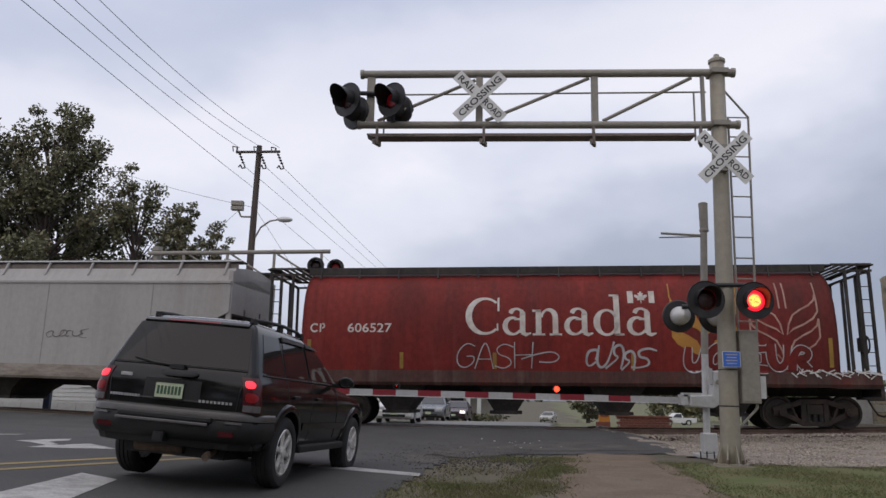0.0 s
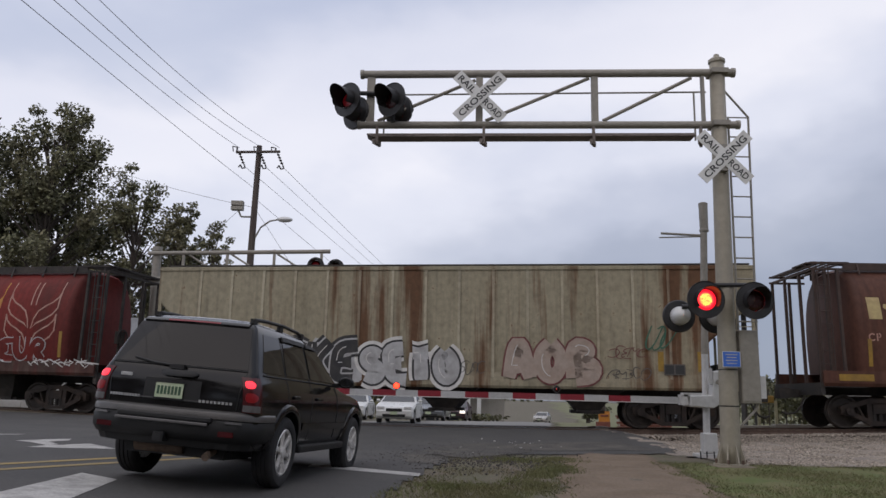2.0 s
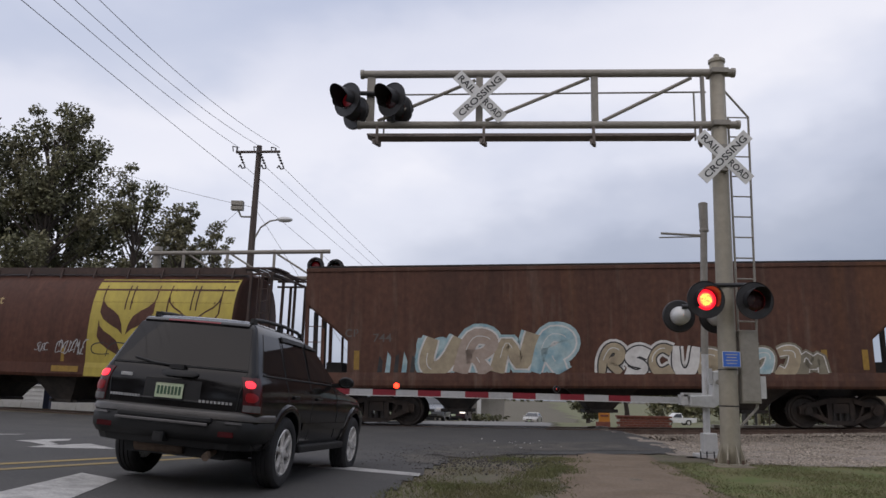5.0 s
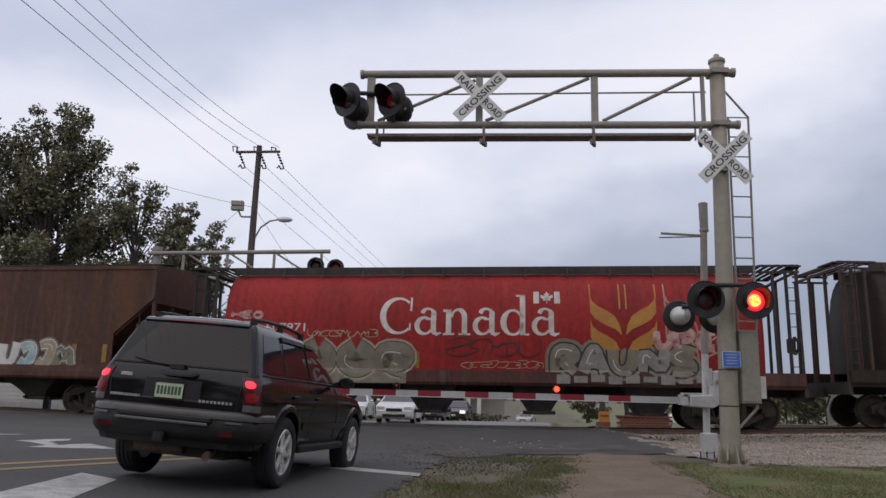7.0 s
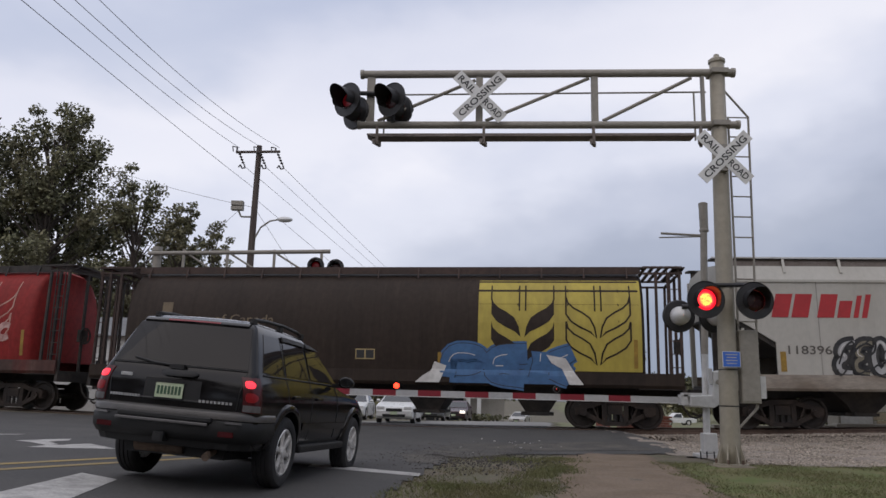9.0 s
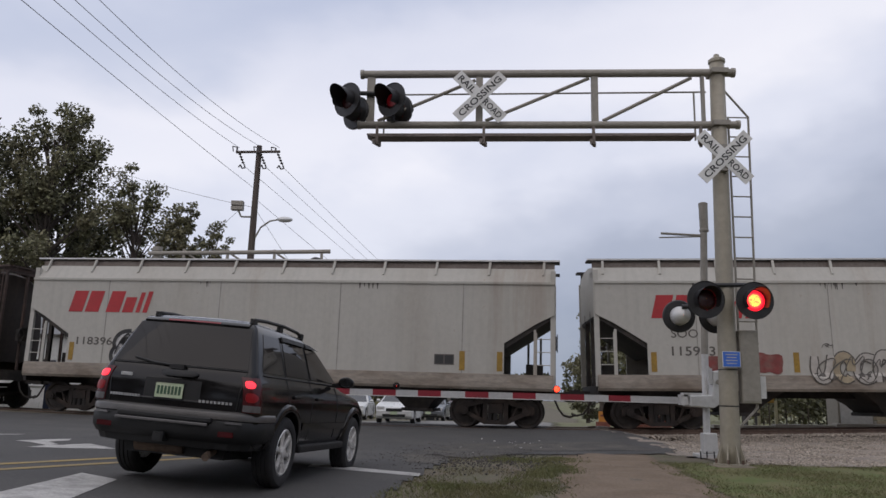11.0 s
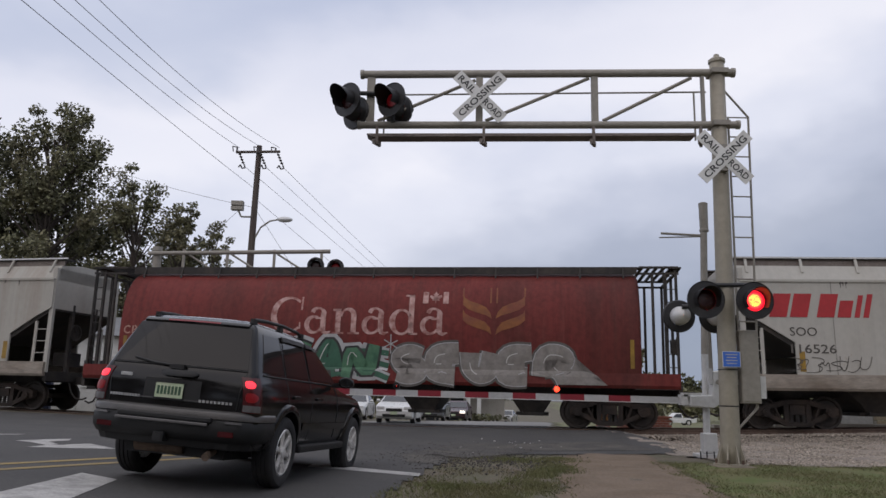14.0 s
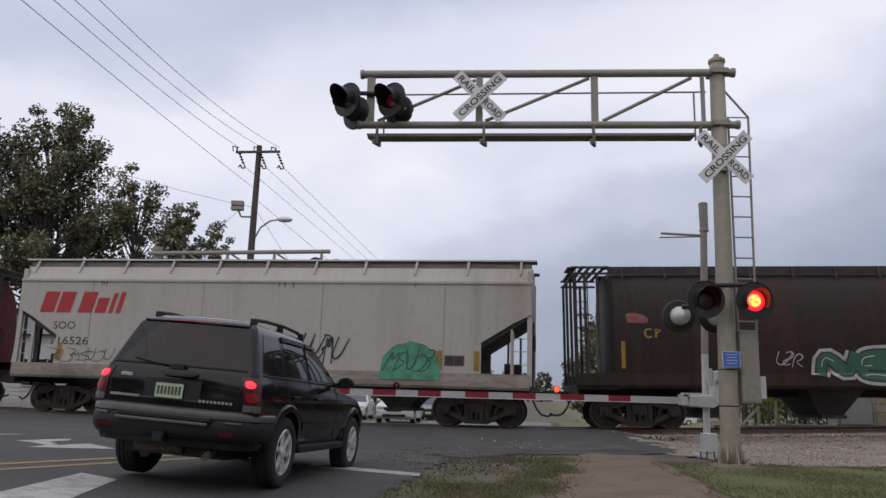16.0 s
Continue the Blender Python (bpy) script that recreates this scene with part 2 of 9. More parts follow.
M["paint_mint"] = material("spray_mint_green", (0.075, 0.3, 0.19), 0.6, 0, 0.2, 9, 0, (0.05, 0.17, 0.1), 0.8, 3.5)
M["paint_silver"] = material("spray_silver", (0.42, 0.42, 0.42), 0.5, 0.1, 0.12, 7, 0, (0.25, 0.24, 0.23), 0.6, 3)
M["paint_white"] = material("spray_white", (0.62, 0.61, 0.58), 0.6, 0, 0.12, 7, 0, (0.45, 0.42, 0.4), 0.5, 3)
M["paint_black"] = material("spray_black", (0.02, 0.02, 0.022), 0.6, 0, 0.15, 7, 0, (0.06, 0.055, 0.05), 0.6, 3)
M["paint_green"] = material("spray_green", (0.04, 0.12, 0.075), 0.6, 0, 0.15, 7, 0, (0.022, 0.075, 0.045), 0.6, 3)
M["paint_blush"] = material("spray_faded_pink", (0.36, 0.29, 0.24), 0.65, 0, 0.15, 7, 0, (0.3, 0.22, 0.17), 0.6, 2.5)
M["paint_wine"] = material("spray_wine_red", (0.13, 0.035, 0.035), 0.65, 0, 0.2, 7, 0, (0.2, 0.1, 0.08), 0.6, 4)
M["paint_leaf"] = material("spray_leaf_green", (0.075, 0.18, 0.1), 0.6, 0, 0.2, 7, 0, (0.03, 0.1, 0.06), 0.7, 3)
M["paint_ash"] = material("spray_ash_grey", (0.25, 0.23, 0.21), 0.6, 0, 0.2, 7, 0, (0.17, 0.15, 0.13), 0.7, 2.5)
M["paint_teal"] = material("spray_light_blue", (0.36, 0.47, 0.48), 0.6, 0, 0.15, 7, 0, (0.13, 0.28, 0.35), 0.7, 3)
M["paint_blue"] = material("spray_blue", (0.055, 0.14, 0.29), 0.6, 0, 0.15, 7, 0, (0.04, 0.09, 0.2), 0.6, 3)
M["paint_red"] = material("spray_red", (0.2, 0.042, 0.038), 0.6, 0, 0.2, 7, 0, (0.2, 0.1, 0.08), 0.8, 5)
M["paint_olive"] = material("spray_olive", (0.2, 0.18, 0.13), 0.6, 0, 0.15, 7, 0, (0.13, 0.11, 0.08), 0.6, 3)
M["paint_tan"] = material("spray_tan", (0.36, 0.3, 0.2), 0.6, 0, 0.15, 7, 0, (0.25, 0.2, 0.14), 0.6, 3)
def hull_paint(name, color, second, amount, threshold=0.52, rust=(0.1, 0.045, 0.022), rusting=0.35, dust=(0.3, 0.25, 0.2), dusting=0.15, runs=(0.56, 0.68), streaks=0.7, grainy=0.2):
    """Paint of a railway wagon: broad weathered panels, thin run-down streaks, rust that runs from seams, dust and fine grain."""
    m = bpy.data.materials.new(name)
    m.use_nodes = True
    n, l = m.node_tree.nodes, m.node_tree.links
    b = n["Principled BSDF"]
    co = n.new("ShaderNodeTexCoord")

    def field(stretch, scale, detail, lo, hi, gain, seed):
        mp = n.new("ShaderNodeMapping")
        mp.inputs["Scale"].default_value = stretch
        mp.inputs["Location"].default_value = (seed, seed * 0.7, seed * 1.3)
        l.new(co.outputs["Object"], mp.inputs["Vector"])
        t = n.new("ShaderNodeTexNoise")
        t.inputs["Scale"].default_value, t.inputs["Detail"].default_value, t.inputs["Roughness"].default_value = scale, detail, 0.6
        l.new(mp.outputs["Vector"], t.inputs["Vector"])
        r = n.new("ShaderNodeMapRange")
        r.inputs["From Min"].default_value, r.inputs["From Max"].default_value = lo, hi
        r.inputs["To Max"].default_value = gain
        l.new(t.outputs["Fac"], r.inputs["Value"])
        return r.outputs["Result"], t.outputs["Fac"]

    def over(base, top, fac):
        x = n.new("ShaderNodeMix")
        x.data_type = "RGBA"
        if isinstance(base, tuple):
            x.inputs["A"].default_value = (*base, 1)
        else:
            l.new(base, x.inputs["A"])
        x.inputs["B"].default_value = (*top, 1)
        l.new(fac, x.inputs["Factor"])
        return x.outputs["Result"]

    broad, _ = field((0.55, 0.3, 0.16), 1.0, 4, threshold - 0.1, threshold + 0.12, amount, 1.0)
    c = over(color, second, broad)
    thin, _ = field((5.0, 1.0, 0.22), 1.0, 4, 0.48, 0.72, streaks, 4.0)
    c = over(c, tuple(v * 0.62 for v in color), thin)
    pale, _ = field((3.0, 1.0, 0.3), 1.2, 5, 0.55, 0.75, dusting, 9.0)
    c = over(c, dust, pale)
    run, _ = field((1.1, 0.4, 0.07), 1.0, 5, runs[0], runs[1], rusting, 14.0)
    c = over(c, rust, run)
    spot, grain = field((1, 1, 0.8), 7.0, 6, 0.64, 0.72, rusting * 0.8, 20.0)
    c = over(c, rust, spot)
    g = n.new("ShaderNodeMapRange")
    g.inputs["From Min"].default_value, g.inputs["From Max"].default_value = 0.3, 0.7
    g.inputs["To Min"].default_value, g.inputs["To Max"].default_value = 1 - grainy, 1 + grainy
    l.new(grain, g.inputs["Value"])
    mul = n.new("ShaderNodeMix")
    mul.data_type, mul.blend_type = "RGBA", "MULTIPLY"
    mul.inputs["Factor"].default_value = 1
    l.new(c, mul.inputs["A"])
    l.new(g.outputs["Result"], mul.inputs["B"])
    l.new(mul.outputs["Result"], b.inputs["Base Color"])
    b.inputs["Roughness"].default_value = 0.62
    b.inputs["Specular IOR Level"].default_value = 0.25
    bp = n.new("ShaderNodeBump")
    bp.inputs["Strength"].default_value, bp.inputs["Distance"].default_value = 0.06, 0.02
    l.new(grain, bp.inputs["Height"])
    l.new(bp.outputs["Normal"], b.inputs["Normal"])
    return m


# ------------------------------------------------------------------ mesh helpers


def part(name, bm, mat, parent=None, label="", smooth=False, loc=None):
    me = bpy.data.meshes.new(name)
    bmesh.ops.recalc_face_normals(bm, faces=bm.faces)
    bm.to_mesh(me)
    bm.free()
    for m in (mat if isinstance(mat, (list, tuple)) else [mat]):
        me.materials.append(m)
    if smooth:
        me.shade_smooth()
    ob = new(name, me)
    if parent:
        ob.parent = parent
    if loc is not None:
        ob.location = loc
    if label:
        ob["label"] = label
    return ob


def thing(name, m, label, category, group="", kind=""):
    ob = new(name)
    ob.empty_display_size = 0.2
    ob.matrix_world = m
    return tagged(ob, label, category, group, kind)


def bevel(ob, width, segments=2, angle=35):
    b = ob.modifiers.new("bevel", "BEVEL")
    b.width, b.segments, b.limit_method, b.angle_limit = width, segments, "ANGLE", radians(angle)
    return ob


def box(bm, c, size, rx=0, ry=0, rz=0):
    m = pose(*c, rx, ry, rz) @ Matrix.Diagonal((*size, 1))
    bmesh.ops.create_cube(bm, size=1, matrix=m)
    return bm


def rod(bm, a, b, r, seg=8, r2=None):
    a, b = Vector(a), Vector(b)
    d = b - a
    q = d.to_track_quat("Z", "Y").to_matrix().to_4x4()
    bmesh.ops.create_cone(bm, cap_ends=True, segments=seg, radius1=r, radius2=r if r2 is None else r2, depth=d.length,
                          matrix=Matrix.Translation((a + b) / 2) @ q)
    return bm


def bar(bm, a, b, w, h):
    """A square bar from a to b."""
    a, b = Vector(a), Vector(b)
    d = b - a
    q = d.to_track_quat("Z", "Y").to_matrix().to_4x4()
    bmesh.ops.create_cube(bm, size=1, matrix=Matrix.Translation((a + b) / 2) @ q @ Matrix.Diagonal((w, h, d.length, 1)))
    return bm


def ball(bm, c, r, sx=1, sy=1, sz=1, u=12, v=8):
    bmesh.ops.create_uvsphere(bm, u_segments=u, v_segments=v, radius=r, matrix=Matrix.Translation(c) @ Matrix.Diagonal((sx, sy, sz, 1)))
    return bm


def prism(bm, pts, axis, lo, hi):
    """Extrude a flat outline along x, y or z."""
    def put(p, h):
        return {"x": (h, p[0], p[1]), "y": (p[0], h, p[1]), "z": (p[0], p[1], h)}[axis]
    a = [bm.verts.new(put(p, lo)) for p in pts]
    b = [bm.verts.new(put(p, hi)) for p in pts]
    bm.faces.new(a)
    bm.faces.new(list(reversed(b)))
    k = len(pts)
    for i in range(k):
        bm.faces.new((a[i], a[(i + 1) % k], b[(i + 1) % k], b[i]))
    return bm


def loft(bm, rings, closed=True, caps=True):
    rows = [[bm.verts.new(p) for p in r] for r in rings]
    k = len(rows[0])
    for a, b in zip(rows, rows[1:]):
        for i in range(k if closed else k - 1):
            j = (i + 1) % k
            bm.faces.new((a[i], a[j], b[j], b[i]))
    if caps:
        bm.faces.new(list(reversed(rows[0])))
        bm.faces.new(rows[-1])
    return bm


def lathe(bm, prof, m, seg=20, caps=None, ring=False):
    """Turn (radius, height) pairs round z, then place by m. ring: the outline closes on itself."""
    prof = list(prof) + [prof[0]] if ring else prof
    caps = (not ring) if caps is None else caps
    rings = [[m @ Vector((r * math.cos(2 * math.pi * i / seg), r * math.sin(2 * math.pi * i / seg), h)) for i in range(seg)] for r, h in prof]
    return loft(bm, rings, caps=caps)


def pipe(bm, pts, r, seg=6):
    for a, b in zip(pts, pts[1:]):
        rod(bm, a, b, r, seg)
    return bm


def B():
    return bmesh.new()


def words(name, text, width, height, mat, parent, m, thick=0.003, fat=0.0, surf=None, label="", lean=0.0):
    """Lettering in the built-in font, fitted to width x height; m places its lower left corner (x right, z up). surf bends it onto a side."""
    cu = bpy.data.curves.new("lettering", "FONT")
    cu.body, cu.extrude, cu.offset, cu.resolution_u, cu.shear = text, thick, fat, 3, lean
    tmp = bpy.data.objects.new("lettering", cu)
    me = bpy.data.meshes.new_from_object(tmp)
    bpy.data.objects.remove(tmp)
    bm = B()
    bm.from_mesh(me)
    bpy.data.meshes.remove(me)
    xs = [v.co.x for v in bm.verts]
    ys = [v.co.y for v in bm.verts]
    sx, sy = width / (max(xs) - min(xs)), height / (max(ys) - min(ys))
    for v in bm.verts:
        v.co = Vector(((v.co.x - min(xs)) * sx, -v.co.z, (v.co.y - min(ys)) * sy))
    bmesh.ops.transform(bm, matrix=m, verts=bm.verts)
    if surf:
        drape(bm, surf, 0.006)
    return part(name, bm, mat, parent, label)


def drape(bm, surf, lift):
    """Lay a flat drawing in the xz plane onto a side, whose depth at height z is surf(z)."""
    zs = [v.co.z for v in bm.verts]
    lo, hi = min(zs), max(zs)
    z = math.ceil(lo / 0.15) * 0.15
    while z < hi:
        bmesh.ops.bisect_plane(bm, geom=list(bm.verts) + list(bm.edges) + list(bm.faces), plane_co=(0, 0, z), plane_no=(0, 0, 1))
        z += 0.15
    for v in bm.verts:
        v.co.y += surf(v.co.z) - lift
    return bm


def painted(name, shapes, mat, parent, surf, lift, label=""):
    """Flat painted shapes: outlines in (x, z), laid onto a side."""
    if not shapes:
        return None
    bm = B()
    for pts in shapes:
        if len(pts) < 3:
            continue
        f = bm.faces.new([bm.verts.new((p[0], 0, p[1])) for p in pts])
        if len(pts) > 4:
            bmesh.ops.triangulate(bm, faces=[f])
    bmesh.ops.remove_doubles(bm, verts=bm.verts, dist=0.0005)
    drape(bm, surf, lift)
    return part(name, bm, mat, parent, label)


def stroke(pts, w):
    """A ribbon of width w along a line, as quads that share their corners."""
    n, left, right = len(pts), [], []
    for i, (x, z) in enumerate(pts):
        a, c = pts[max(0, i - 1)], pts[min(n - 1, i + 1)]
        d = math.hypot(c[0] - a[0], c[1] - a[1]) or 1
        nx, nz = -(c[1] - a[1]) / d * w / 2, (c[0] - a[0]) / d * w / 2
        left.append((x + nx, z + nz))
        right.append((x - nx, z - nz))
    return [[left[i], right[i], right[i + 1], left[i + 1]] for i in range(n - 1)]


def arc(cx, cz, r, a0, a1, n=10, sz=1.0):
    return [(cx + r * math.cos(radians(a0 + (a1 - a0) * i / n)), cz + sz * r * math.sin(radians(a0 + (a1 - a0) * i / n))) for i in range(n + 1)]


# ------------------------------------------------------------------ the line of the track and the lie of the land
SIDE = 1.6  # half the width of a wagon
_xs = np.linspace(-400, 400, 16001)


def side_y(x):
    """Where the near side of the wagons runs."""
    u = np.clip(x - 2, -24, 24)
    y = 21.88 - 0.112 * u + 0.003 * u * u
    return y + np.where(np.abs(x - 2) > 24, (x - 2 - u) * (-0.112 + 0.006 * u), 0)


def rail_z(x):
    u = np.clip(np.asarray(x, float) - 2, -17, 12)
    return 0.2315 + 0.0091 * u + 0.0012 * u * u


_dy = np.gradient(side_y(_xs), _xs)
_s = np.concatenate([[0], np.cumsum(np.hypot(np.diff(_xs), np.diff(side_y(_xs))))])
_s -= np.interp(2, _xs, _s)


def on_track(s):
    x = float(np.interp(s, _s, _xs))
    k = float(np.interp(s, _s, _dy))
    n = math.hypot(1, k)
    return Vector((x - SIDE * k / n, float(side_y(x)) + SIDE / n, float(rail_z(x))))


def step(a, b, v):
    k = np.clip((v - a) / (b - a), 0, 1)
    return k * k * (3 - 2 * k)


def land(x, y):
    """Height of the ground."""
    x, y = np.asarray(x, float), np.asarray(y, float)
    rz = rail_z(x)
    q = side_y(x) + 0.6 - y           # distance before the near rail
    crown = 0.058 * np.clip(-1.9 - x, 0, 4.2)
    road = crown + (rz - 0.02 - crown) * step(7.5, 0.6, q)
    bank = (rz - 0.3) * step(4.2, 1.2, q)
    near = road + (bank - road) * step(4.9, 6.0, x)
    beyond = rz - 0.02 - (rz + 0.1) * step(-2.6, -9.0, q)
    beyond = np.where(x > 5.5, np.minimum(beyond, rz - 0.25), beyond)
    far = -0.12 - 1.7 * step(36, 100, y) + 2.2 * step(110, 320, y) + 1.2 * step(400, 2500, y)
    h = np.where(q > -2.0, near, np.where(y < 36, beyond, far))
    h = np.where((q <= -2.0) & (y >= 30) & (y < 36), beyond + (far - beyond) * step(30, 36, y), h)
    return h


def land1(x, y):
    return float(land(x, y))

# ------------------------------------------------------------------ ground, road, track


def axis_steps(spans):
    out = []
    for a, b, d in spans:
        out += list(np.arange(a, b, d))
    return out + [spans[-1][1]]


def sheet(name, xs, ys, lift, mat, label, category, inside=None, kind="structure", rough=0.0):
    """A sheet that follows the land."""
    bm = B()
    X, Y = np.meshgrid(xs, ys, indexing="ij")
    Z = land(X, Y) + lift
    vs = {}

    def vert(i, j):
        if (i, j) not in vs:
            z = float(Z[i, j])
            if rough:
                z += rough * noise.noise((float(X[i, j]) * 1.7, float(Y[i, j]) * 1.7, 3.0))
            vs[i, j] = bm.verts.new((float(X[i, j]), float(Y[i, j]), z))
        return vs[i, j]
    for i in range(len(xs) - 1):
        for j in range(len(ys) - 1):
            if inside is None or inside((xs[i] + xs[i + 1]) / 2, (ys[j] + ys[j + 1]) / 2):
                bm.faces.new((vert(i, j), vert(i + 1, j), vert(i + 1, j + 1), vert(i, j + 1)))
    ob = part(name, bm, mat, smooth=True)
    return tagged(ob, label, category, kind=kind)


XS = axis_steps([(-3000, -300, 300), (-300, -60, 30), (-60, -20, 4), (-20, -8, 0.8), (-8, 14, 0.25), (14, 30, 1.0), (30, 70, 4), (70, 300, 30), (300, 3000, 300)])
YS = axis_steps([(-60, 0, 6), (0, 6, 1), (6, 32, 0.25), (32, 60, 1.0), (60, 120, 4), (120, 400, 20), (400, 3000, 200)])
sheet("ground", XS, YS, -0.012, M["soil"], "rough soil with patchy dry and green grass", "ground")

HEADING = math.tan(radians(8.7))


def edge_noise(y, k=0.0):
    return 0.16 * noise.noise((y * 0.9, k, 0.0)) + 0.07 * noise.noise((y * 3.1, k, 5.0))


def road_right(y):
    """The kerbless right-hand edge of the asphalt."""
    if y < 13.6:
        return -0.58 + 0.145 * (y - 8.5) + edge_noise(y)
    if y < 22:
        return 0.15 + 4.8 * float(step(14.4, 16.3, y)) + 0.14 * max(0.0, y - 16.3) + 0.4 * edge_noise(y, 2.0)
    return 3.0 + bend(y) + 0.5 * edge_noise(y) - min(3.5, 0.05 * max(0.0, y - 40))


def bend(y):
    """Sideways run of the road beyond the track."""
    near = min(y, 110.0)
    return HEADING * (near - 22) + 0.0012 * max(0.0, near - 35.5) ** 2 + 0.12 * (y - near)


def road_left(y):
    return -16.0 if y < 24 else max(-16.0 + 0.9 * (y - 24), -6.4 + bend(y))


RX = axis_steps([(-16, -8, 0.8), (-8, 6.4, 0.12), (6.4, 40, 0.6)])
RY = axis_steps([(-10, 5, 0.3), (5, 22, 0.12), (22, 40, 0.6), (40, 120, 2), (120, 200, 20)])


def in_road(x, y):
    return road_left(y) < x < road_right(y)


sheet("road", RX, RY, 0.006, M["asphalt"], "worn grey asphalt road with ragged edge", "road", lambda x, y: y < 26.5 and in_road(x, y))
sheet("road", RX, RY, 0.006, M["asphalt_far"], "asphalt road beyond the crossing in a paler grey", "road", lambda x, y: y > 26.5 and in_road(x, y))
sheet("grass_verge", axis_steps([(2, 14, 0.5), (14, 30, 1), (30, 70, 4), (70, 190, 30)]), axis_steps([(28, 60, 1.0), (60, 120, 4), (120, 400, 20)]), 0.02, M["far_grass"], "pale green mown grass beyond the crossing", "ground", lambda x, y: x > road_right(y) + 0.2 and y > float(side_y(x)) + 4.2)


def on_land(name, quads, lift, mat, label, category, parent=None):
    """Thin painted marks on the road, cut fine enough to follow it."""
    bm = B()
    for q in quads:
        n = 10
        a, b, c, d = [Vector((*p, 0)) for p in q]
        grid = [[bm.verts.new(a.lerp(b, i / n).lerp(d.lerp(c, i / n), j / 3)) for j in range(4)] for i in range(n + 1)]
        for i in range(n):
            for j in range(3):
                bm.faces.new((grid[i][j], grid[i + 1][j], grid[i + 1][j + 1], grid[i][j + 1]))
    for v in bm.verts:
        v.co.z = land1(v.co.x, v.co.y) + lift
    return tagged(part(name, bm, mat), label, category, kind="structure")


# ------------------------------------------------------------------ rails, ties, ballast
def rail_line(name, off):
    prof = [(-0.07, -0.17), (0.07, -0.17), (0.02, -0.14), (0.02, -0.05), (0.036, -0.03), (0.036, 0), (-0.036, 0), (-0.036, -0.03), (-0.02, -0.05), (-0.02, -0.14)]
    rings = []
    for s in np.arange(-70, 70.1, 1.0):
        p = on_track(s)
        rings.append([(p.x, p.y + off + a, p.z + b) for a, b in prof])
    bm = loft(B(), rings)
    return tagged(part(name, bm, M["rail"]), "rusty steel rail with worn head", "rail", kind="structure")


for o in (-0.7525, 0.7525):
    rail_line("rail", o)


# ------------------------------------------------------------------ hopper wagons


def tank_side(z):
    """Depth of the round-sided tank at height z, near side."""
    zs = (1.0, 1.45, 1.9, 2.4, 2.9, 3.4, 3.8, 4.1, 4.3, 4.45)
    ys = (1.50, 1.555, 1.60, 1.62, 1.60, 1.52, 1.38, 1.18, 0.95, 0.6)
    return -float(np.interp(z, zs, ys))


def wheelset(parent, x, cx):
    bm = B()
    turn = Matrix.Rotation(radians(90), 4, "X")
    for y in (-0.755, 0.755):
        sgn = -1 if y < 0 else 1
        prof = [(0.09, 0.10), (0.12, 0.07), (0.14, 0.035), (0.36, 0.02), (0.40, 0.06), (0.457, 0.06), (0.46, -0.05), (0.485, -0.065), (0.485, -0.085), (0.39, -0.085), (0.12, -0.05)]
        lathe(bm, prof, Matrix.Translation((0, y, 0)) @ (turn if sgn < 0 else turn.inverted()), 22)
    rod(bm, (0, -0.8, 0), (0, 0.8, 0), 0.08, 10)
    return part("wheelset", bm, M["wheel_steel"], parent, "dark steel wheels on an axle", loc=(x - cx, 0, 0.0))


def side_frame(sgn):
    """Cast side frame of a bogie: arched top member, sagging lower member, columns, open windows and journal ends."""
    bm = B()
    y = sgn * 1.0
    top = [(-1.1, 0.06), (-0.92, 0.16), (-0.6, 0.2), (-0.34, 0.3), (0.34, 0.3), (0.6, 0.2), (0.92, 0.16), (1.1, 0.06)]
    low = [(-1.1, -0.02), (-0.8, -0.06), (-0.42, -0.25), (-0.32, -0.31), (0.32, -0.31), (0.42, -0.25), (0.8, -0.06), (1.1, -0.02)]
    for pts, h in ((top, 0.13), (low, 0.12)):
        for a, b in zip(pts, pts[1:]):
            bar(bm, (a[0] - 0.02, y, a[1]), (b[0] + 0.02, y, b[1]), 0.15, h)
    for k in (-0.3, 0.3):
        bar(bm, (k, y, -0.3), (k, y, 0.3), 0.13, 0.12)
    for k in (-1, 1):
        box(bm, (k * 0.95, y, 0.05), (0.34, 0.2, 0.2))
        rod(bm, (k * 0.9, sgn * 1.05, 0), (k * 0.9, sgn * 1.19, 0), 0.105, 12)
        rod(bm, (k * 0.9, sgn * 1.19, 0), (k * 0.9, sgn * 1.21, 0), 0.05, 6)
        bar(bm, (k * 0.62, y + sgn * 0.03, 0.16), (k * 0.46, y + sgn * 0.03, -0.2), 0.05, 0.05)
    return bm


def bogie(wagon, cx):
    bm = B()
    box(bm, (0, 0, 0.08), (0.42, 2.16, 0.26))
    box(bm, (0, 0, 0.3), (0.6, 0.6, 0.25))
    for a in (-0.62, 0.62):
        bar(bm, (a, -0.7, -0.02), (a, 0.7, -0.02), 0.07, 0.12)
    t = part("bogie", bm, M["bogie_steel"], wagon, "rusty dark cast-steel bogie", loc=(cx, 0, 0.375))
    for sgn in (-1, 1):
        part("side_frame", side_frame(sgn), M["bogie_steel"], t)
        for k in (-0.17, 0, 0.17):
            bm = B()
            for r in range(5):
                rod(bm, (k, sgn * 1.0, -0.24 + 0.062 * r), (k, sgn * 1.0, -0.205 + 0.062 * r), 0.075, 8)
            rod(bm, (k, sgn * 1.0, -0.25), (k, sgn * 1.0, 0.06), 0.05, 6)
            part("coil_spring", bm, M["train_black"], t)
    return [wheelset(t, cx + d, cx) for d in (-0.9, 0.9)]


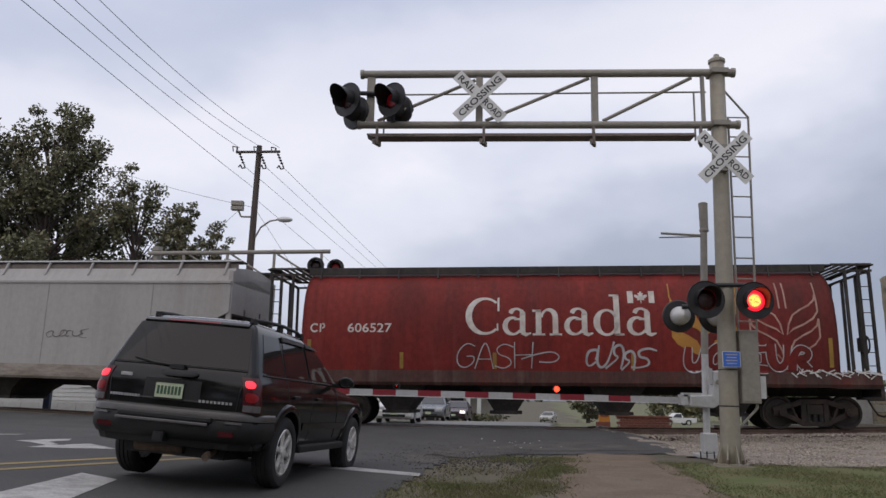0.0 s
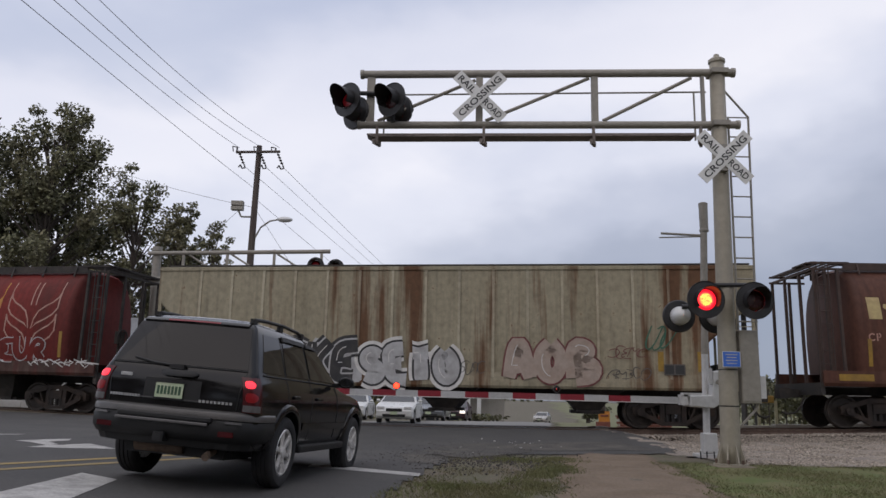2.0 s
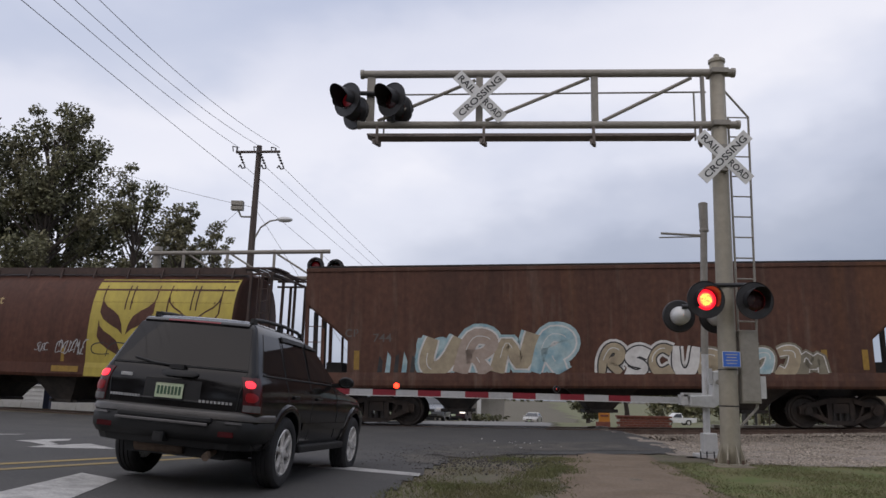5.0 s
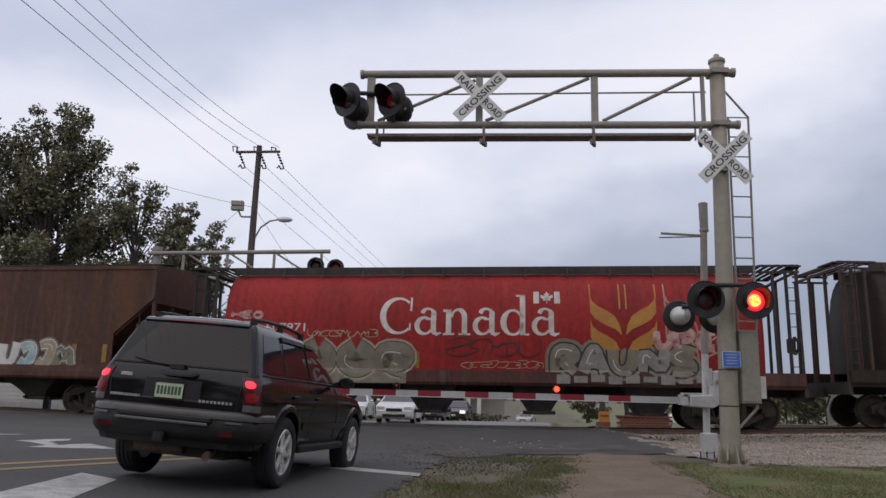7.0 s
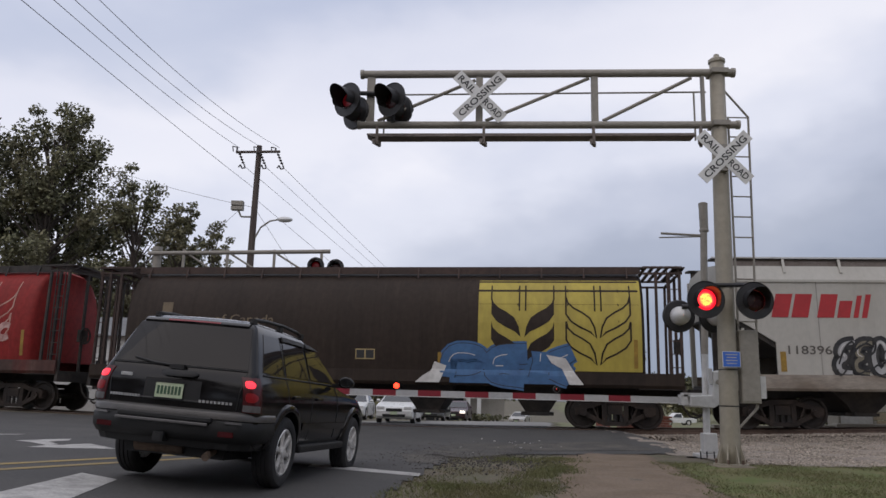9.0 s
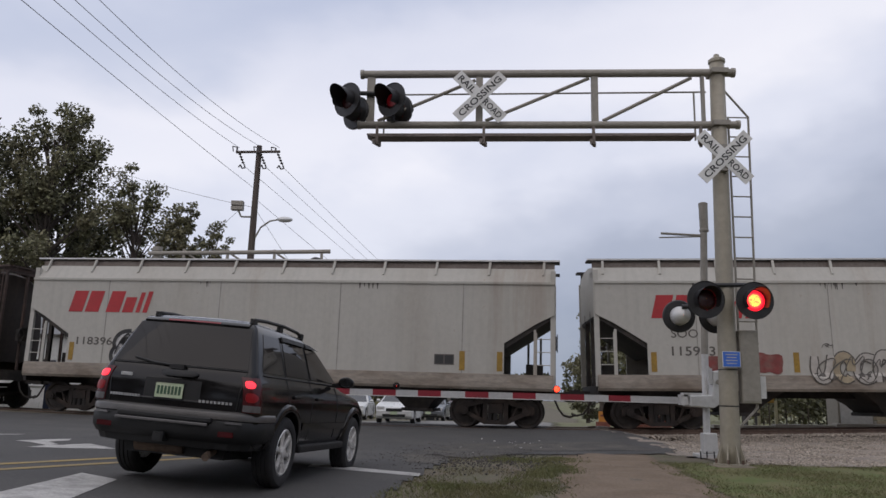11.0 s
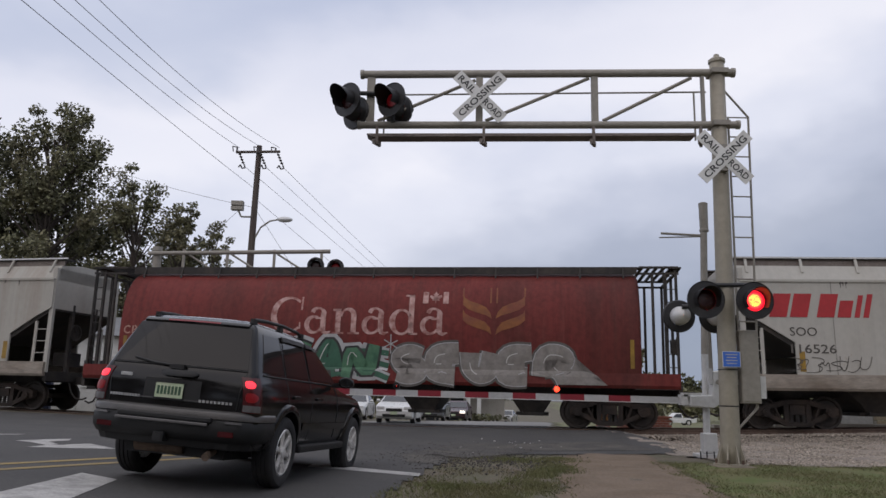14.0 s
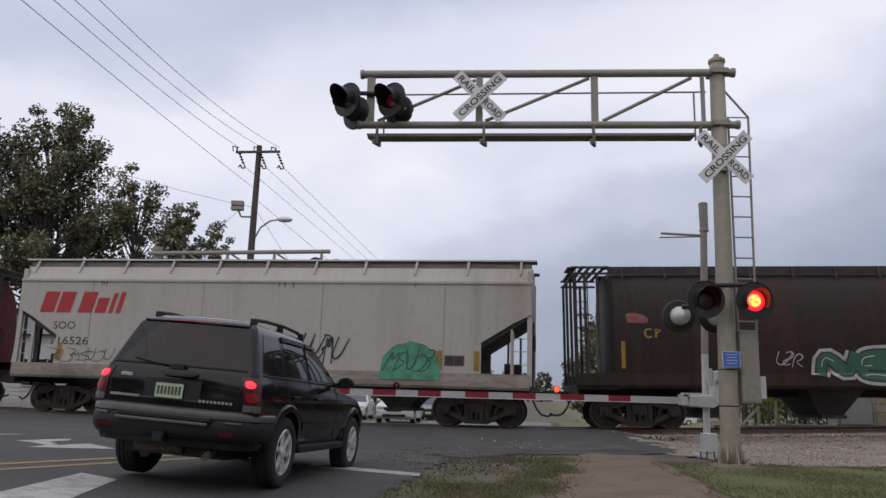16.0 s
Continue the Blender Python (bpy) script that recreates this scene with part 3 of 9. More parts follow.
def coupling(wagon, end, reach=0.45):
    bm = B()
    s = 1 if end > 0 else -1
    box(bm, (end + s * 0.2, 0, 0.86), (0.6, 0.22, 0.24))
    box(bm, (end + s * reach, s * 0.05, 0.86), (0.3, 0.36, 0.3))
    pipe(bm, [(end, -0.4, 0.78), (end + s * 0.12, -0.42, 0.5), (end + s * 0.26, -0.38, 0.32), (end + s * 0.45, -0.3, 0.27), (end + s * (reach + 0.14), -0.25, 0.33)], 0.03, 6)
    part("coupler", bm, M["train_black"], wagon)


def bay(wagon, x, w, mat, name="hopper_bay", low=0.24, top=1.2):
    bm = B()
    rings = []
    for z, a, b in ((top, w / 2, 1.38), (0.62, 0.52, 1.0), (low + 0.1, 0.34, 0.85), (low, 0.34, 0.85)):
        rings.append([(x - a, -b, z), (x + a, -b, z), (x + a, b, z), (x - a, b, z)])
    loft(bm, rings)
    box(bm, (x, 0, low + 0.05), (0.95, 1.5, 0.09))
    rod(bm, (x - 0.3, -1.0, low + 0.08), (x - 0.3, 1.0, low + 0.08), 0.04, 6)
    for k in (-0.3, 0.3):
        bar(bm, (x + k, -1.02, 0.72), (x + k * 1.3, -1.3, 1.1), 0.04, 0.05)
    return part(name, bm, mat, wagon)


def ladder_part(wagon, x0, x1, y, z0, z1, mat, n, name="ladder", r=0.018):
    bm = B()
    rod(bm, (x0, y, z0), (x0, y, z1), r, 6)
    rod(bm, (x1, y, z0), (x1, y, z1), r, 6)
    for i in range(n):
        z = z0 + (z1 - z0) * (i + 0.5) / n
        rod(bm, (x0, y, z), (x1, y, z), r * 0.75, 5)
    return part(name, bm, mat, wagon)


def brake_wheel(wagon, x, y, z):
    bm = B()
    lathe(bm, [(0.22, -0.015), (0.27, -0.015), (0.27, 0.015), (0.22, 0.015)], Matrix.Translation((x, y, z)) @ Matrix.Rotation(radians(90), 4, "Y"), 16, ring=True)
    for a in range(3):
        d = Vector((0, math.cos(a * 2.1), math.sin(a * 2.1))) * 0.25
        rod(bm, Vector((x, y, z)), Vector((x, y, z)) + d, 0.015, 5)
    box(bm, (x - 0.1 * (1 if x > 0 else -1), y, z), (0.16, 0.3, 0.4))
    part("brake_wheel", bm, M["train_black"], wagon)


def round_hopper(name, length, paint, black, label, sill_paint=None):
    """A round-sided covered hopper with open end cages."""
    w = thing(name, Matrix(), label, "hopper wagon", "hopper wagons of the freight train")
    E, T = length / 2, length / 2 - 1.1
    prof = [(tank_side(z), z) for z in (1.45, 1.9, 2.4, 2.9, 3.4, 3.8, 4.1, 4.3, 4.45)] + [(0, 4.5)]
    ring = prof + [(-y, z) for y, z in reversed(prof[:-1])]
    rings = [[(x, y * k, 1.45 + (z - 1.45) * kz) for y, z in ring] for x, k, kz in ((-T - 0.02, 0.93, 0.97), (-T + 0.05, 0.985, 0.99), (-T + 0.14, 1, 1), (0, 1, 1), (T - 0.14, 1, 1), (T - 0.05, 0.985, 0.99), (T + 0.02, 0.93, 0.97))]
    t = part("tank", loft(B(), rings), paint, w, smooth=True)
    t.data.set_sharp_from_angle(angle=radians(40))
    # weld seams of the side sheets
    for i in range(11):
        x = -T + 0.7 + (2 * T - 1.4) * i / 10
        bm = B()
        loft(bm, [[(x + d, tank_side(z) - 0.004 * (1 if abs(d) < 0.01 else 0), z) for d in (-0.02, 0, 0.02)] for z in (1.46, 1.9, 2.4, 2.9, 3.4, 3.8, 4.1, 4.3)], closed=False, caps=False)
        part("weld_seam", bm, paint, w)
    bm = B()
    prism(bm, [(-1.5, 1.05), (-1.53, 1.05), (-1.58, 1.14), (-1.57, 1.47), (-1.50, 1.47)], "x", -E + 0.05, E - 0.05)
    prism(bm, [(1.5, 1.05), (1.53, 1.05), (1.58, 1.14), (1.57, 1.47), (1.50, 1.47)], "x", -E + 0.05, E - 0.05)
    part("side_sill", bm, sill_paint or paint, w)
    bm = B()
    box(bm, (0, 0, 0.98), (2 * E - 0.2, 0.6, 0.3))
    for s in (-1, 1):
        box(bm, (s * (E - 0.65), 0, 1.08), (1.25, 3.05, 0.1))
        box(bm, (s * (E - 0.04), 0, 0.98), (0.1, 3.0, 0.34))
    part("underframe", bm, M["train_black"], w)
    # roof walk with hatch rims
    for y in (-1, 1):
        part("roof_fascia", box(B(), (0, y, 4.47), (2 * T, 0.05, 0.22)), black, w)
        part("roof_walk", box(B(), (0, 0.85 * y, 4.56), (2 * T + 0.3, 0.32, 0.04)), black, w, "dark roof walk along the hatches")
    for i in range(13):
        x = -T + 0.4 + (2 * T - 0.8) * i / 12
        part("walk_bracket", bar(B(), (x, -1.02, 4.55), (x, -1.14, 4.22), 0.045, 0.03), black, w)
    part("hatch_cover", box(B(), (0, 0, 4.57), (2 * T - 1.2, 0.6, 0.07)), black, w)
    for s in (-1, 1):
        for x, y in ((E - 0.06, -1.42), (E - 0.36, -1.44), (E - 0.72, -1.44), (E - 0.06, 1.42), (E - 0.6, 1.44), (E - 0.06, -0.5), (E - 0.06, 0.5)):
            bm = B()
            bar(bm, (s * x, y, 1.1), (s * x, y * 0.97, 4.3), 0.075, 0.075)
            part("cage_post", bm, black, w)
        for z in (4.32, 4.5):
            part("cage_rail", box(B(), (s * (E - 0.53), -1.38, z), (1.1, 0.07, 0.06)), black, w)
            part("cage_rail", box(B(), (s * (E - 0.53), 1.38, z), (1.1, 0.07, 0.06)), black, w)
            part("cage_rail", box(B(), (s * (E - 0.06), 0, z), (0.07, 2.8, 0.06)), black, w)
        for k in range(5):
            part("cage_slat", box(B(), (s * (E - 0.13 - 0.21 * k), 0, 4.53), (0.1, 2.7, 0.03)), black, w)
        part("cage_bracket", bar(B(), (s * (E - 0.06), -1.4, 4.3), (s * (E + 0.1), -1.1, 4.5), 0.04, 0.04), black, w)
        part("end_step", box(B(), (s * (E + 0.03), -0.9, 4.5), (0.16, 0.9, 0.04)), black, w)
        ladder_part(w, s * (E - 0.1), s * (E - 0.42), -1.5, 1.1, 4.4, black, 9)
        # sloping end sheet inside the cage
        bm = B()
        loft(bm, [[(s * (T - 0.1), y, 3.5), (s * (T + 0.02), y, 3.5), (s * (T - 0.5), y, 1.2), (s * (T - 0.62), y, 1.2)] for y in (-1.3, 1.3)])
        part("end_sheet", bm, paint, w)
        coupling(w, s * E, 0.47)
    brake_wheel(w, E + 0.06, -0.5, 2.3)
    for x in (-4.8, -1.6, 1.6, 4.8):
        bay(w, x, 1.75, M["train_black"])
    for x, z0, z1 in ((-T + 0.2, 1.6, 2.35), (-4.65, 1.52, 1.98), (-1.95, 1.52, 1.98), (1.95, 1.52, 1.98), (T - 0.3, 1.6, 2.4)):
        painted("yellow_mark", [[(x, z0), (x + 0.11, z0), (x + 0.11, z1), (x, z1)]], M["mark_yellow"], w, tank_side, 0.009)
    w_axles = bogie(w, -7.0) + bogie(w, 7.0)
    return w, w_axles


M["sill_grime"] = material("grimy_sill_paint", (0.27, 0.235, 0.195), 0.75, 0, 0.25, 7, 0.1, (0.15, 0.115, 0.085), 0.8, 1.2, stretch=(0.6, 1, 2))
M["seam_grey"] = material("grimy_seam", (0.27, 0.26, 0.235), 0.7, 0, 0.25, 6, 0.05)


def plate_hopper(name, length, paint, label, ribs=0, white=False, top=4.6):
    """A straight-sided covered hopper with cut-away ends."""
    w = thing(name, Matrix(), label, "hopper wagon", "hopper wagons of the freight train")
    E = length / 2
    cut, lo, hi = (1.42, 2.3, 3.12) if white else (1.3, 2.4, 3.5)
    out = [(-E, hi), (-E + 0.5 * white, hi - 0.25 * white), (-E + cut, lo), (-E + cut, 1.15), (E - cut, 1.15), (E - cut, lo), (E - 0.5 * white, hi - 0.25 * white), (E, hi), (E, 4.02), (-E, 4.02)]
    for s in (-1, 1):
        bm = B()
        prism(bm, out, "y", min(s * 1.54, s * 1.6), max(s * 1.54, s * 1.6))
        part("side_sheet", bm, paint, w)
    # roof
    bm = B()
    ring = [(-1.6, 4.02), (-1.57, 4.05), (-1.32, 4.5), (-0.4, 4.62), (0.4, 4.62), (1.32, 4.5), (1.57, 4.05), (1.6, 4.02)] if white else [(-1.6, 4.02), (-1.6, 4.45), (-1.5, 4.52), (0, 4.62), (1.5, 4.52), (1.6, 4.45), (1.6, 4.02)]
    loft(bm, [[(x, y, z) for y, z in ring] for x in (-E, E)])
    part("roof", bm, paint, w)
    bm = B()
    for s in (-1, 1):
        if white:
            box(bm, (0, s * 1.61, 4.03), (2 * E, 0.06, 0.07))
        else:
            box(bm, (0, s * 1.61, 4.44), (2 * E, 0.05, 0.1))
    part("top_chord", bm, paint, w)
    if white:
        for s in (-1, 1):
            part("roof_walk", box(B(), (0, s * 1.1, 4.71), (2 * E + 0.3, 0.36, 0.05)), M["train_black"], w, "dark steel roof walk")
            part("roof_fascia", box(B(), (0, s * 1.2, 4.62), (2 * E, 0.05, 0.2)), M["walk_grey"], w)
        for s in (-1, 1):
            part("walk_edge", box(B(), (0, s * 1.295, 4.745), (2 * E + 0.3, 0.03, 0.045)), M["silver"], w, "thin bright walkway edge")
        for x in (-5.6, -1.9, 1.9, 5.6):
            part("weld_seam", box(B(), (x, -1.6, 2.7), (0.025, 0.012, 2.6)), M["seam_grey"], w)
        for i in range(11):
            x = -E + 0.3 + (2 * E - 0.6) * i / 10
            for y in (-1, 1):
                part("walk_bracket", bar(B(), (x, y * 1.28, 4.7), (x - 0.03, y * 1.45, 4.28), 0.07, 0.05), paint, w)
    else:
        for y in (-0.75, 0.75):
            part("roof_walk", box(B(), (0, y, 4.66), (2 * E + 0.2, 0.35, 0.04)), M["train_black"], w)
    # hoppers' sloping ends inside
    for s in (-1, 1):
        bm = B()
        loft(bm, [[(s * (E - 0.02), y, hi + 0.1), (s * (E - 0.02), y, hi - 0.08), (s * (E - cut - 0.3), y, lo - 0.35), (s * (E - cut - 0.3), y, lo - 0.15)] for y in (-1.53, 1.53)])
        part("slope_sheet", bm, M["train_black"] if white else paint, w)
        bm = B()
        box(bm, (s * (E - 0.03), 0, 3.75), (0.06, 3.06, 1.3 if white else 0.8))
        part("end_wall", bm, paint, w)
        for y in (-1.5, 1.5):
            bm = B()
            box(bm, (s * (E - 0.04), y, 2.55 if not white else 2.75), (0.1 if not white else 0.14, 0.1, 2.9 if not white else 3.3))
            part("corner_post", bm, paint, w)
        for y, x in ((-1.5, E - 0.55), (1.5, E - 0.45), (1.5, E - 0.85)):
            bm = B()
            bar(bm, (s * x, y, 1.1), (s * x, y, 2.7), 0.07, 0.07)
            part("end_strut", bm, paint, w)
        ladder_part(w, s * (E - 0.08), s * (E - 0.5), -1.52, 1.15, hi - 0.5, paint, 4)
        bm = B()
        box(bm, (s * (E - 0.06), -0.55, 2.2), (0.12, 0.12, 2.2))
        box(bm, (s * (E - 0.06), 0.55, 2.2), (0.12, 0.12, 2.2))
        box(bm, (s * (E - 0.6), 0.1, 1.55), (0.5, 0.7, 0.45))
        part("end_frame", bm, M["train_black"], w)
        coupling(w, s * E)
    bm = B()
    for s in (-1, 1):
        prism(bm, [(s * 1.5, 0.98), (s * 1.6, 0.98), (s * 1.64, 1.05), (s * 1.64, 1.2), (s * 1.615, 1.42), (s * 1.5, 1.42)], "x", -E + 0.02, E - 0.02)
    part("side_sill", bm, M["sill_grime"] if white else paint, w)
    bm = B()
    box(bm, (0, 0, 0.95), (2 * E - 0.1, 0.6, 0.3))
    for s in (-1, 1):
        box(bm, (s * (E - 0.7), 0, 1.08), (1.35, 3.0, 0.08))
        box(bm, (s * (E - 0.04), 0, 0.98), (0.1, 3.0, 0.3))
    part("underframe", bm, M["train_black"], w)
    for i in range(ribs):
        x = -E + 1.35 + (2 * E - 2.7) * i / (ribs - 1)
        for y in (-1.63, 1.63):
            part("rib", box(B(), (x, y * 0.985, 2.8), (0.075, 0.05, 3.2)), P["beige_rib"], w)
    for x in (-4.2, 0, 4.2):
        bay(w, x, 2.7, M["train_black"], low=0.3)
    brake_wheel(w, E + 0.08, -0.45, 2.4)
    for x in (-E + 1.5, -3.0, E - 2.7, E - 1.62):
        painted("yellow_mark", [[(x, 1.5), (x + 0.16, 1.5), (x + 0.16, 2.05), (x, 2.05)]], M["mark_yellow"], w, lambda z: -1.6 if not ribs else -1.6, 0.008)
    return w, bogie(w, -6.55) + bogie(w, 6.55)

M["walk_grey"] = material("weathered_grating", (0.2, 0.17, 0.15), 0.7, 0.2, 0.25, 14, 0.1, (0.13, 0.1, 0.085), 0.6, 2)
M["post_pale"] = material("faded_post_paint", (0.36, 0.34, 0.22), 0.7, 0, 0.2, 12, 0.05)


# ------------------------------------------------------------------ crossing signals


def wp(name, bm, mat, parent, label="", smooth=False):
    """A part whose mesh was drawn in place: carried into its parent's space."""
    bpy.context.view_layer.update()
    bmesh.ops.transform(bm, matrix=parent.matrix_world.inverted(), verts=bm.verts)
    return part(name, bm, mat, parent, label, smooth)


blinkers = []  # (lens, side) for the flashing


def disc_ring(bm, r0, r1, m, y0, y1, seg=28):
    lathe(bm, [(r0, y0), (r1, y0), (r1, y1), (r0, y1)], m @ Matrix.Rotation(radians(90), 4, "X"), seg, ring=True)
    return bm


def lamp_head(parent, c, turn, side=None, r=0.31, lens=0.16, hood=0.34, tip=0.0, rear=False, dim=False):
    """A flashing-light head: black background, visor, housing and lens. It faces -y, turned by turn degrees about z."""
    base = parent.matrix_world.inverted() @ pose(*c, tip, 0, turn)
    bm = B()
    lathe(bm, [(lens + 0.012, 0.0), (r - 0.02, 0.0), (r, 0.02), (r, 0.045), (r - 0.015, 0.03), (lens + 0.012, 0.03)], Matrix.Rotation(radians(90), 4, "X"), 30, ring=True)
    head = part("lamp_background", bm, M["black_metal"], parent, "round black signal background")
    head.matrix_local = base
    bm = B()
    lathe(bm, [(lens + 0.012, 0.0), (lens + 0.012, -0.03), (lens, -0.17), (0.06, -0.24), (0.003, -0.25)], Matrix.Rotation(radians(90), 4, "X"), 20, caps=False)
    part("lamp_housing", bm, M["silver"] if rear else M["black_metal"], head, smooth=True)
    bm = B()
    n = 20
    rows = []
    for i in range(n + 1):
        a = radians(-38 + 256 * i / n)
        L = hood * (0.55 + 0.45 * max(0, math.sin(a)))
        rows.append((math.cos(a), math.sin(a), L))
    for rr in (lens + 0.03, lens + 0.018):
        a = [bm.verts.new((rr * x, 0.0, rr * z)) for x, z, L in rows]
        b = [bm.verts.new((rr * 1.04 * x, -L, rr * 1.04 * z - 0.01)) for x, z, L in rows]
        for i in range(n):
            bm.faces.new((a[i], a[i + 1], b[i + 1], b[i]))
    part("visor", bm, M["black_metal"], head, smooth=True)
    bm = B()
    turn_x = Matrix.Rotation(radians(90), 4, "X")
    lathe(bm, [(lens * 1.06, 0.004), (lens * 0.8, 0.02), (lens * 0.62, 0.027), (lens * 0.4, 0.032), (0.002, 0.036)], turn_x, 24, caps=False)
    k = len(bm.faces)
    lathe(bm, [(lens * 1.06, -0.004), (lens * 0.86, -0.02), (lens * 0.72, -0.028), (lens * 0.2, -0.034), (0.002, -0.036)], turn_x, 24, caps=False)
    bm.faces.ensure_lookup_table()
    for f in bm.faces:
        c0 = f.calc_center_median()
        rad = math.hypot(c0.x, c0.z)
        f.material_index = 2 if c0.y > 0 else (1 if rad < lens * (0.14 if dim else 0.7) else (0 if rad < lens * 0.85 else 3))
    le = part("lens", bm, [M["lamp_dim" if dim else "lamp_on"], M["lamp_spot" if dim else "lamp_core"], M["lamp_off"], M["lamp_off" if dim else "lamp_rim"]], head, "red signal lens")
    if side:
        blinkers.append((le, side))
    else:
        le.rotation_euler = (0, 0, math.pi)
    return head


def crossbuck(parent, c, turn=0):
    for i, (txt, ang) in enumerate((("RAIL ROAD", -45), ("CROSSING", 45))):
        bm = B()
        box(bm, (0, 0, 0), (1.22, 0.012, 0.23))
        bl = part("blade", bm, M["sign_white"], parent, "white blade with black letters")
        bl.matrix_local = parent.matrix_world.inverted() @ pose(c[0], c[1] - 0.02 * i, c[2], 0, -ang, turn)
        if txt == "RAIL ROAD":
            words("lettering", "RAIL", 0.40, 0.125, M["sign_black"], bl, pose(-0.54, -0.008, -0.062), fat=0.012)
            words("lettering", "ROAD", 0.43, 0.125, M["sign_black"], bl, pose(0.12, -0.008, -0.062), fat=0.012)
        else:
            words("lettering", txt, 1.06, 0.125, M["sign_black"], bl, pose(-0.53, -0.008, -0.062), fat=0.012)


MB = Vector((4.99, 13.44, 0.0))
LEANX = 0.10 / 7.4


def mx(z):
    return MB.x + LEANX * z


mast = thing("signal_mast", pose(*MB), "tall grey steel crossing signal mast with cantilever arm", "crossing signal")
bm = B()
rings = []
for z, r in ((0.03, 0.17), (0.3, 0.165), (2.5, 0.155), (5.0, 0.145), (7.36, 0.136)):
    rings.append([(mx(z) + r * math.cos(a * math.pi / 12), MB.y + r * math.sin(a * math.pi / 12), z) for a in range(24)])
wp("pole", loft(bm, rings), M["mast_paint"], mast, smooth=True)
bm = B()
lathe(bm, [(0.141, 7.33), (0.155, 7.35), (0.155, 7.4), (0.12, 7.43), (0.06, 7.45), (0.05, 7.51), (0.02, 7.53)], Matrix.Translation((mx(7.3), MB.y, 0)), 20)
wp("cap", bm, M["mast_paint"], mast)
bm = B()
lathe(bm, [(0.29, 0.0), (0.29, 0.04), (0.16, 0.045)], Matrix.Translation((mx(0), MB.y, 0)), 20)
for k in range(8):
    a = k * math.pi / 4 + 0.2
    d = Vector((math.cos(a), math.sin(a), 0))
    prism(bm, [(0, 0), (0.1, 0), (0, 0.36)], "y", -0.012, 0.012)
    bm.verts.ensure_lookup_table()
    vs = bm.verts[-6:]
    bmesh.ops.transform(bm, matrix=Matrix.Translation((mx(0) + 0.155 * d.x, MB.y + 0.155 * d.y, 0.04)) @ Matrix.Rotation(a, 4, "Z"), verts=vs)
wp("base_plate", bm, M["mast_paint"], mast, "gusseted steel foot plate")
for k in range(6):
    a = k * math.pi / 3
    wp("bolt", rod(B(), (mx(0) + 0.25 * math.cos(a), MB.y + 0.25 * math.sin(a), 0.03), (mx(0) + 0.25 * math.cos(a), MB.y + 0.25 * math.sin(a), 0.11), 0.022, 6), M["rail"], mast)
for z in (1.0, 1.62):
    bm = B()
    lathe(bm, [(0.158, z - 0.01), (0.166, z - 0.01), (0.166, z + 0.01), (0.158, z + 0.01)], Matrix.Translation((mx(z), MB.y, 0)), 20)
    wp("strap", bm, M["black_metal"], mast)


def ty(x):
    return 13.44 + 0.42 * (5.0 - x) / 6.6


def tv(x, z, dy=0.0):
    return Vector((x, ty(x) + dy, z))


for nm, z, r, x0, x1 in (("top_chord", 7.14, 0.075, -1.64, 5.36), ("bottom_chord", 6.11, 0.07, -1.66, 5.4)):
    wp(nm, rod(B(), tv(x0, z, -0.02), tv(x1, z, -0.02), r, 14), M["galv"], mast, smooth=False)
    for e in (x0, x1):
        wp("end_cap", rod(B(), tv(e - 0.02, z, -0.02), tv(e + 0.04, z, -0.02), r * 1.2, 14), M["galv"], mast)
    bm = B()
    box(bm, (mx(z), MB.y, z), (0.31, 0.36, 0.09))
    wp("clamp", bm, M["galv"], mast)
for x, w in ((-1.45, 0.15), (0.63, 0.13), (2.8, 0.12), (4.80, 0.05)):
    wp("truss_upright", bar(B(), tv(x, 6.1), tv(x, 7.15), w, 0.1), M["galv"], mast)
for a, b in (((-1.3, 6.2), (0.55, 7.02)), ((0.75, 6.2), (2.7, 7.05)), ((2.95, 6.2), (4.6, 7.05))):
    wp("truss_diagonal", rod(B(), tv(*a), tv(*b), 0.035, 8), M["galv"], mast)
wp("handrail", rod(B(), tv(-1.4, 6.83, 0.25), tv(4.95, 6.87, 0.25), 0.018, 6), M["galv"], mast)
for x in (-1.2, 4.72):
    wp("handrail_post", rod(B(), tv(x, 5.9, 0.25), tv(x, 6.87, 0.25), 0.018, 6), M["galv"], mast)
bm = B()
prism(bm, [(-1.5, 5.93), (-1.4, 5.87), (4.62, 5.89), (4.62, 5.94)], "y", 0.04, 0.36)
for v in bm.verts:
    v.co.y += ty(v.co.x) - 0.1
wp("walkway", bm, M["walk_grey"], mast, "dark grating walkway under the arm")
for x in (-1.3, 0.72, 2.76, 4.72):
    bm = B()
    bar(bm, tv(x, 6.1, -0.05), tv(x, 5.72, -0.05), 0.05, 0.05)
    bar(bm, tv(x - 0.06, 5.76, -0.12), tv(x + 0.05, 5.76, 0.1), 0.05, 0.09)
    wp("walkway_hanger", bm, M["walk_grey"], mast)
crossbuck(mast, (0.63, 13.5, 6.6))
crossbuck(mast, (mx(5.4) + 0.0, 13.2, 5.42))
wp("bracket", box(B(), (mx(5.4), 13.26, 5.42), (0.12, 0.1, 0.5)), M["galv"], mast)
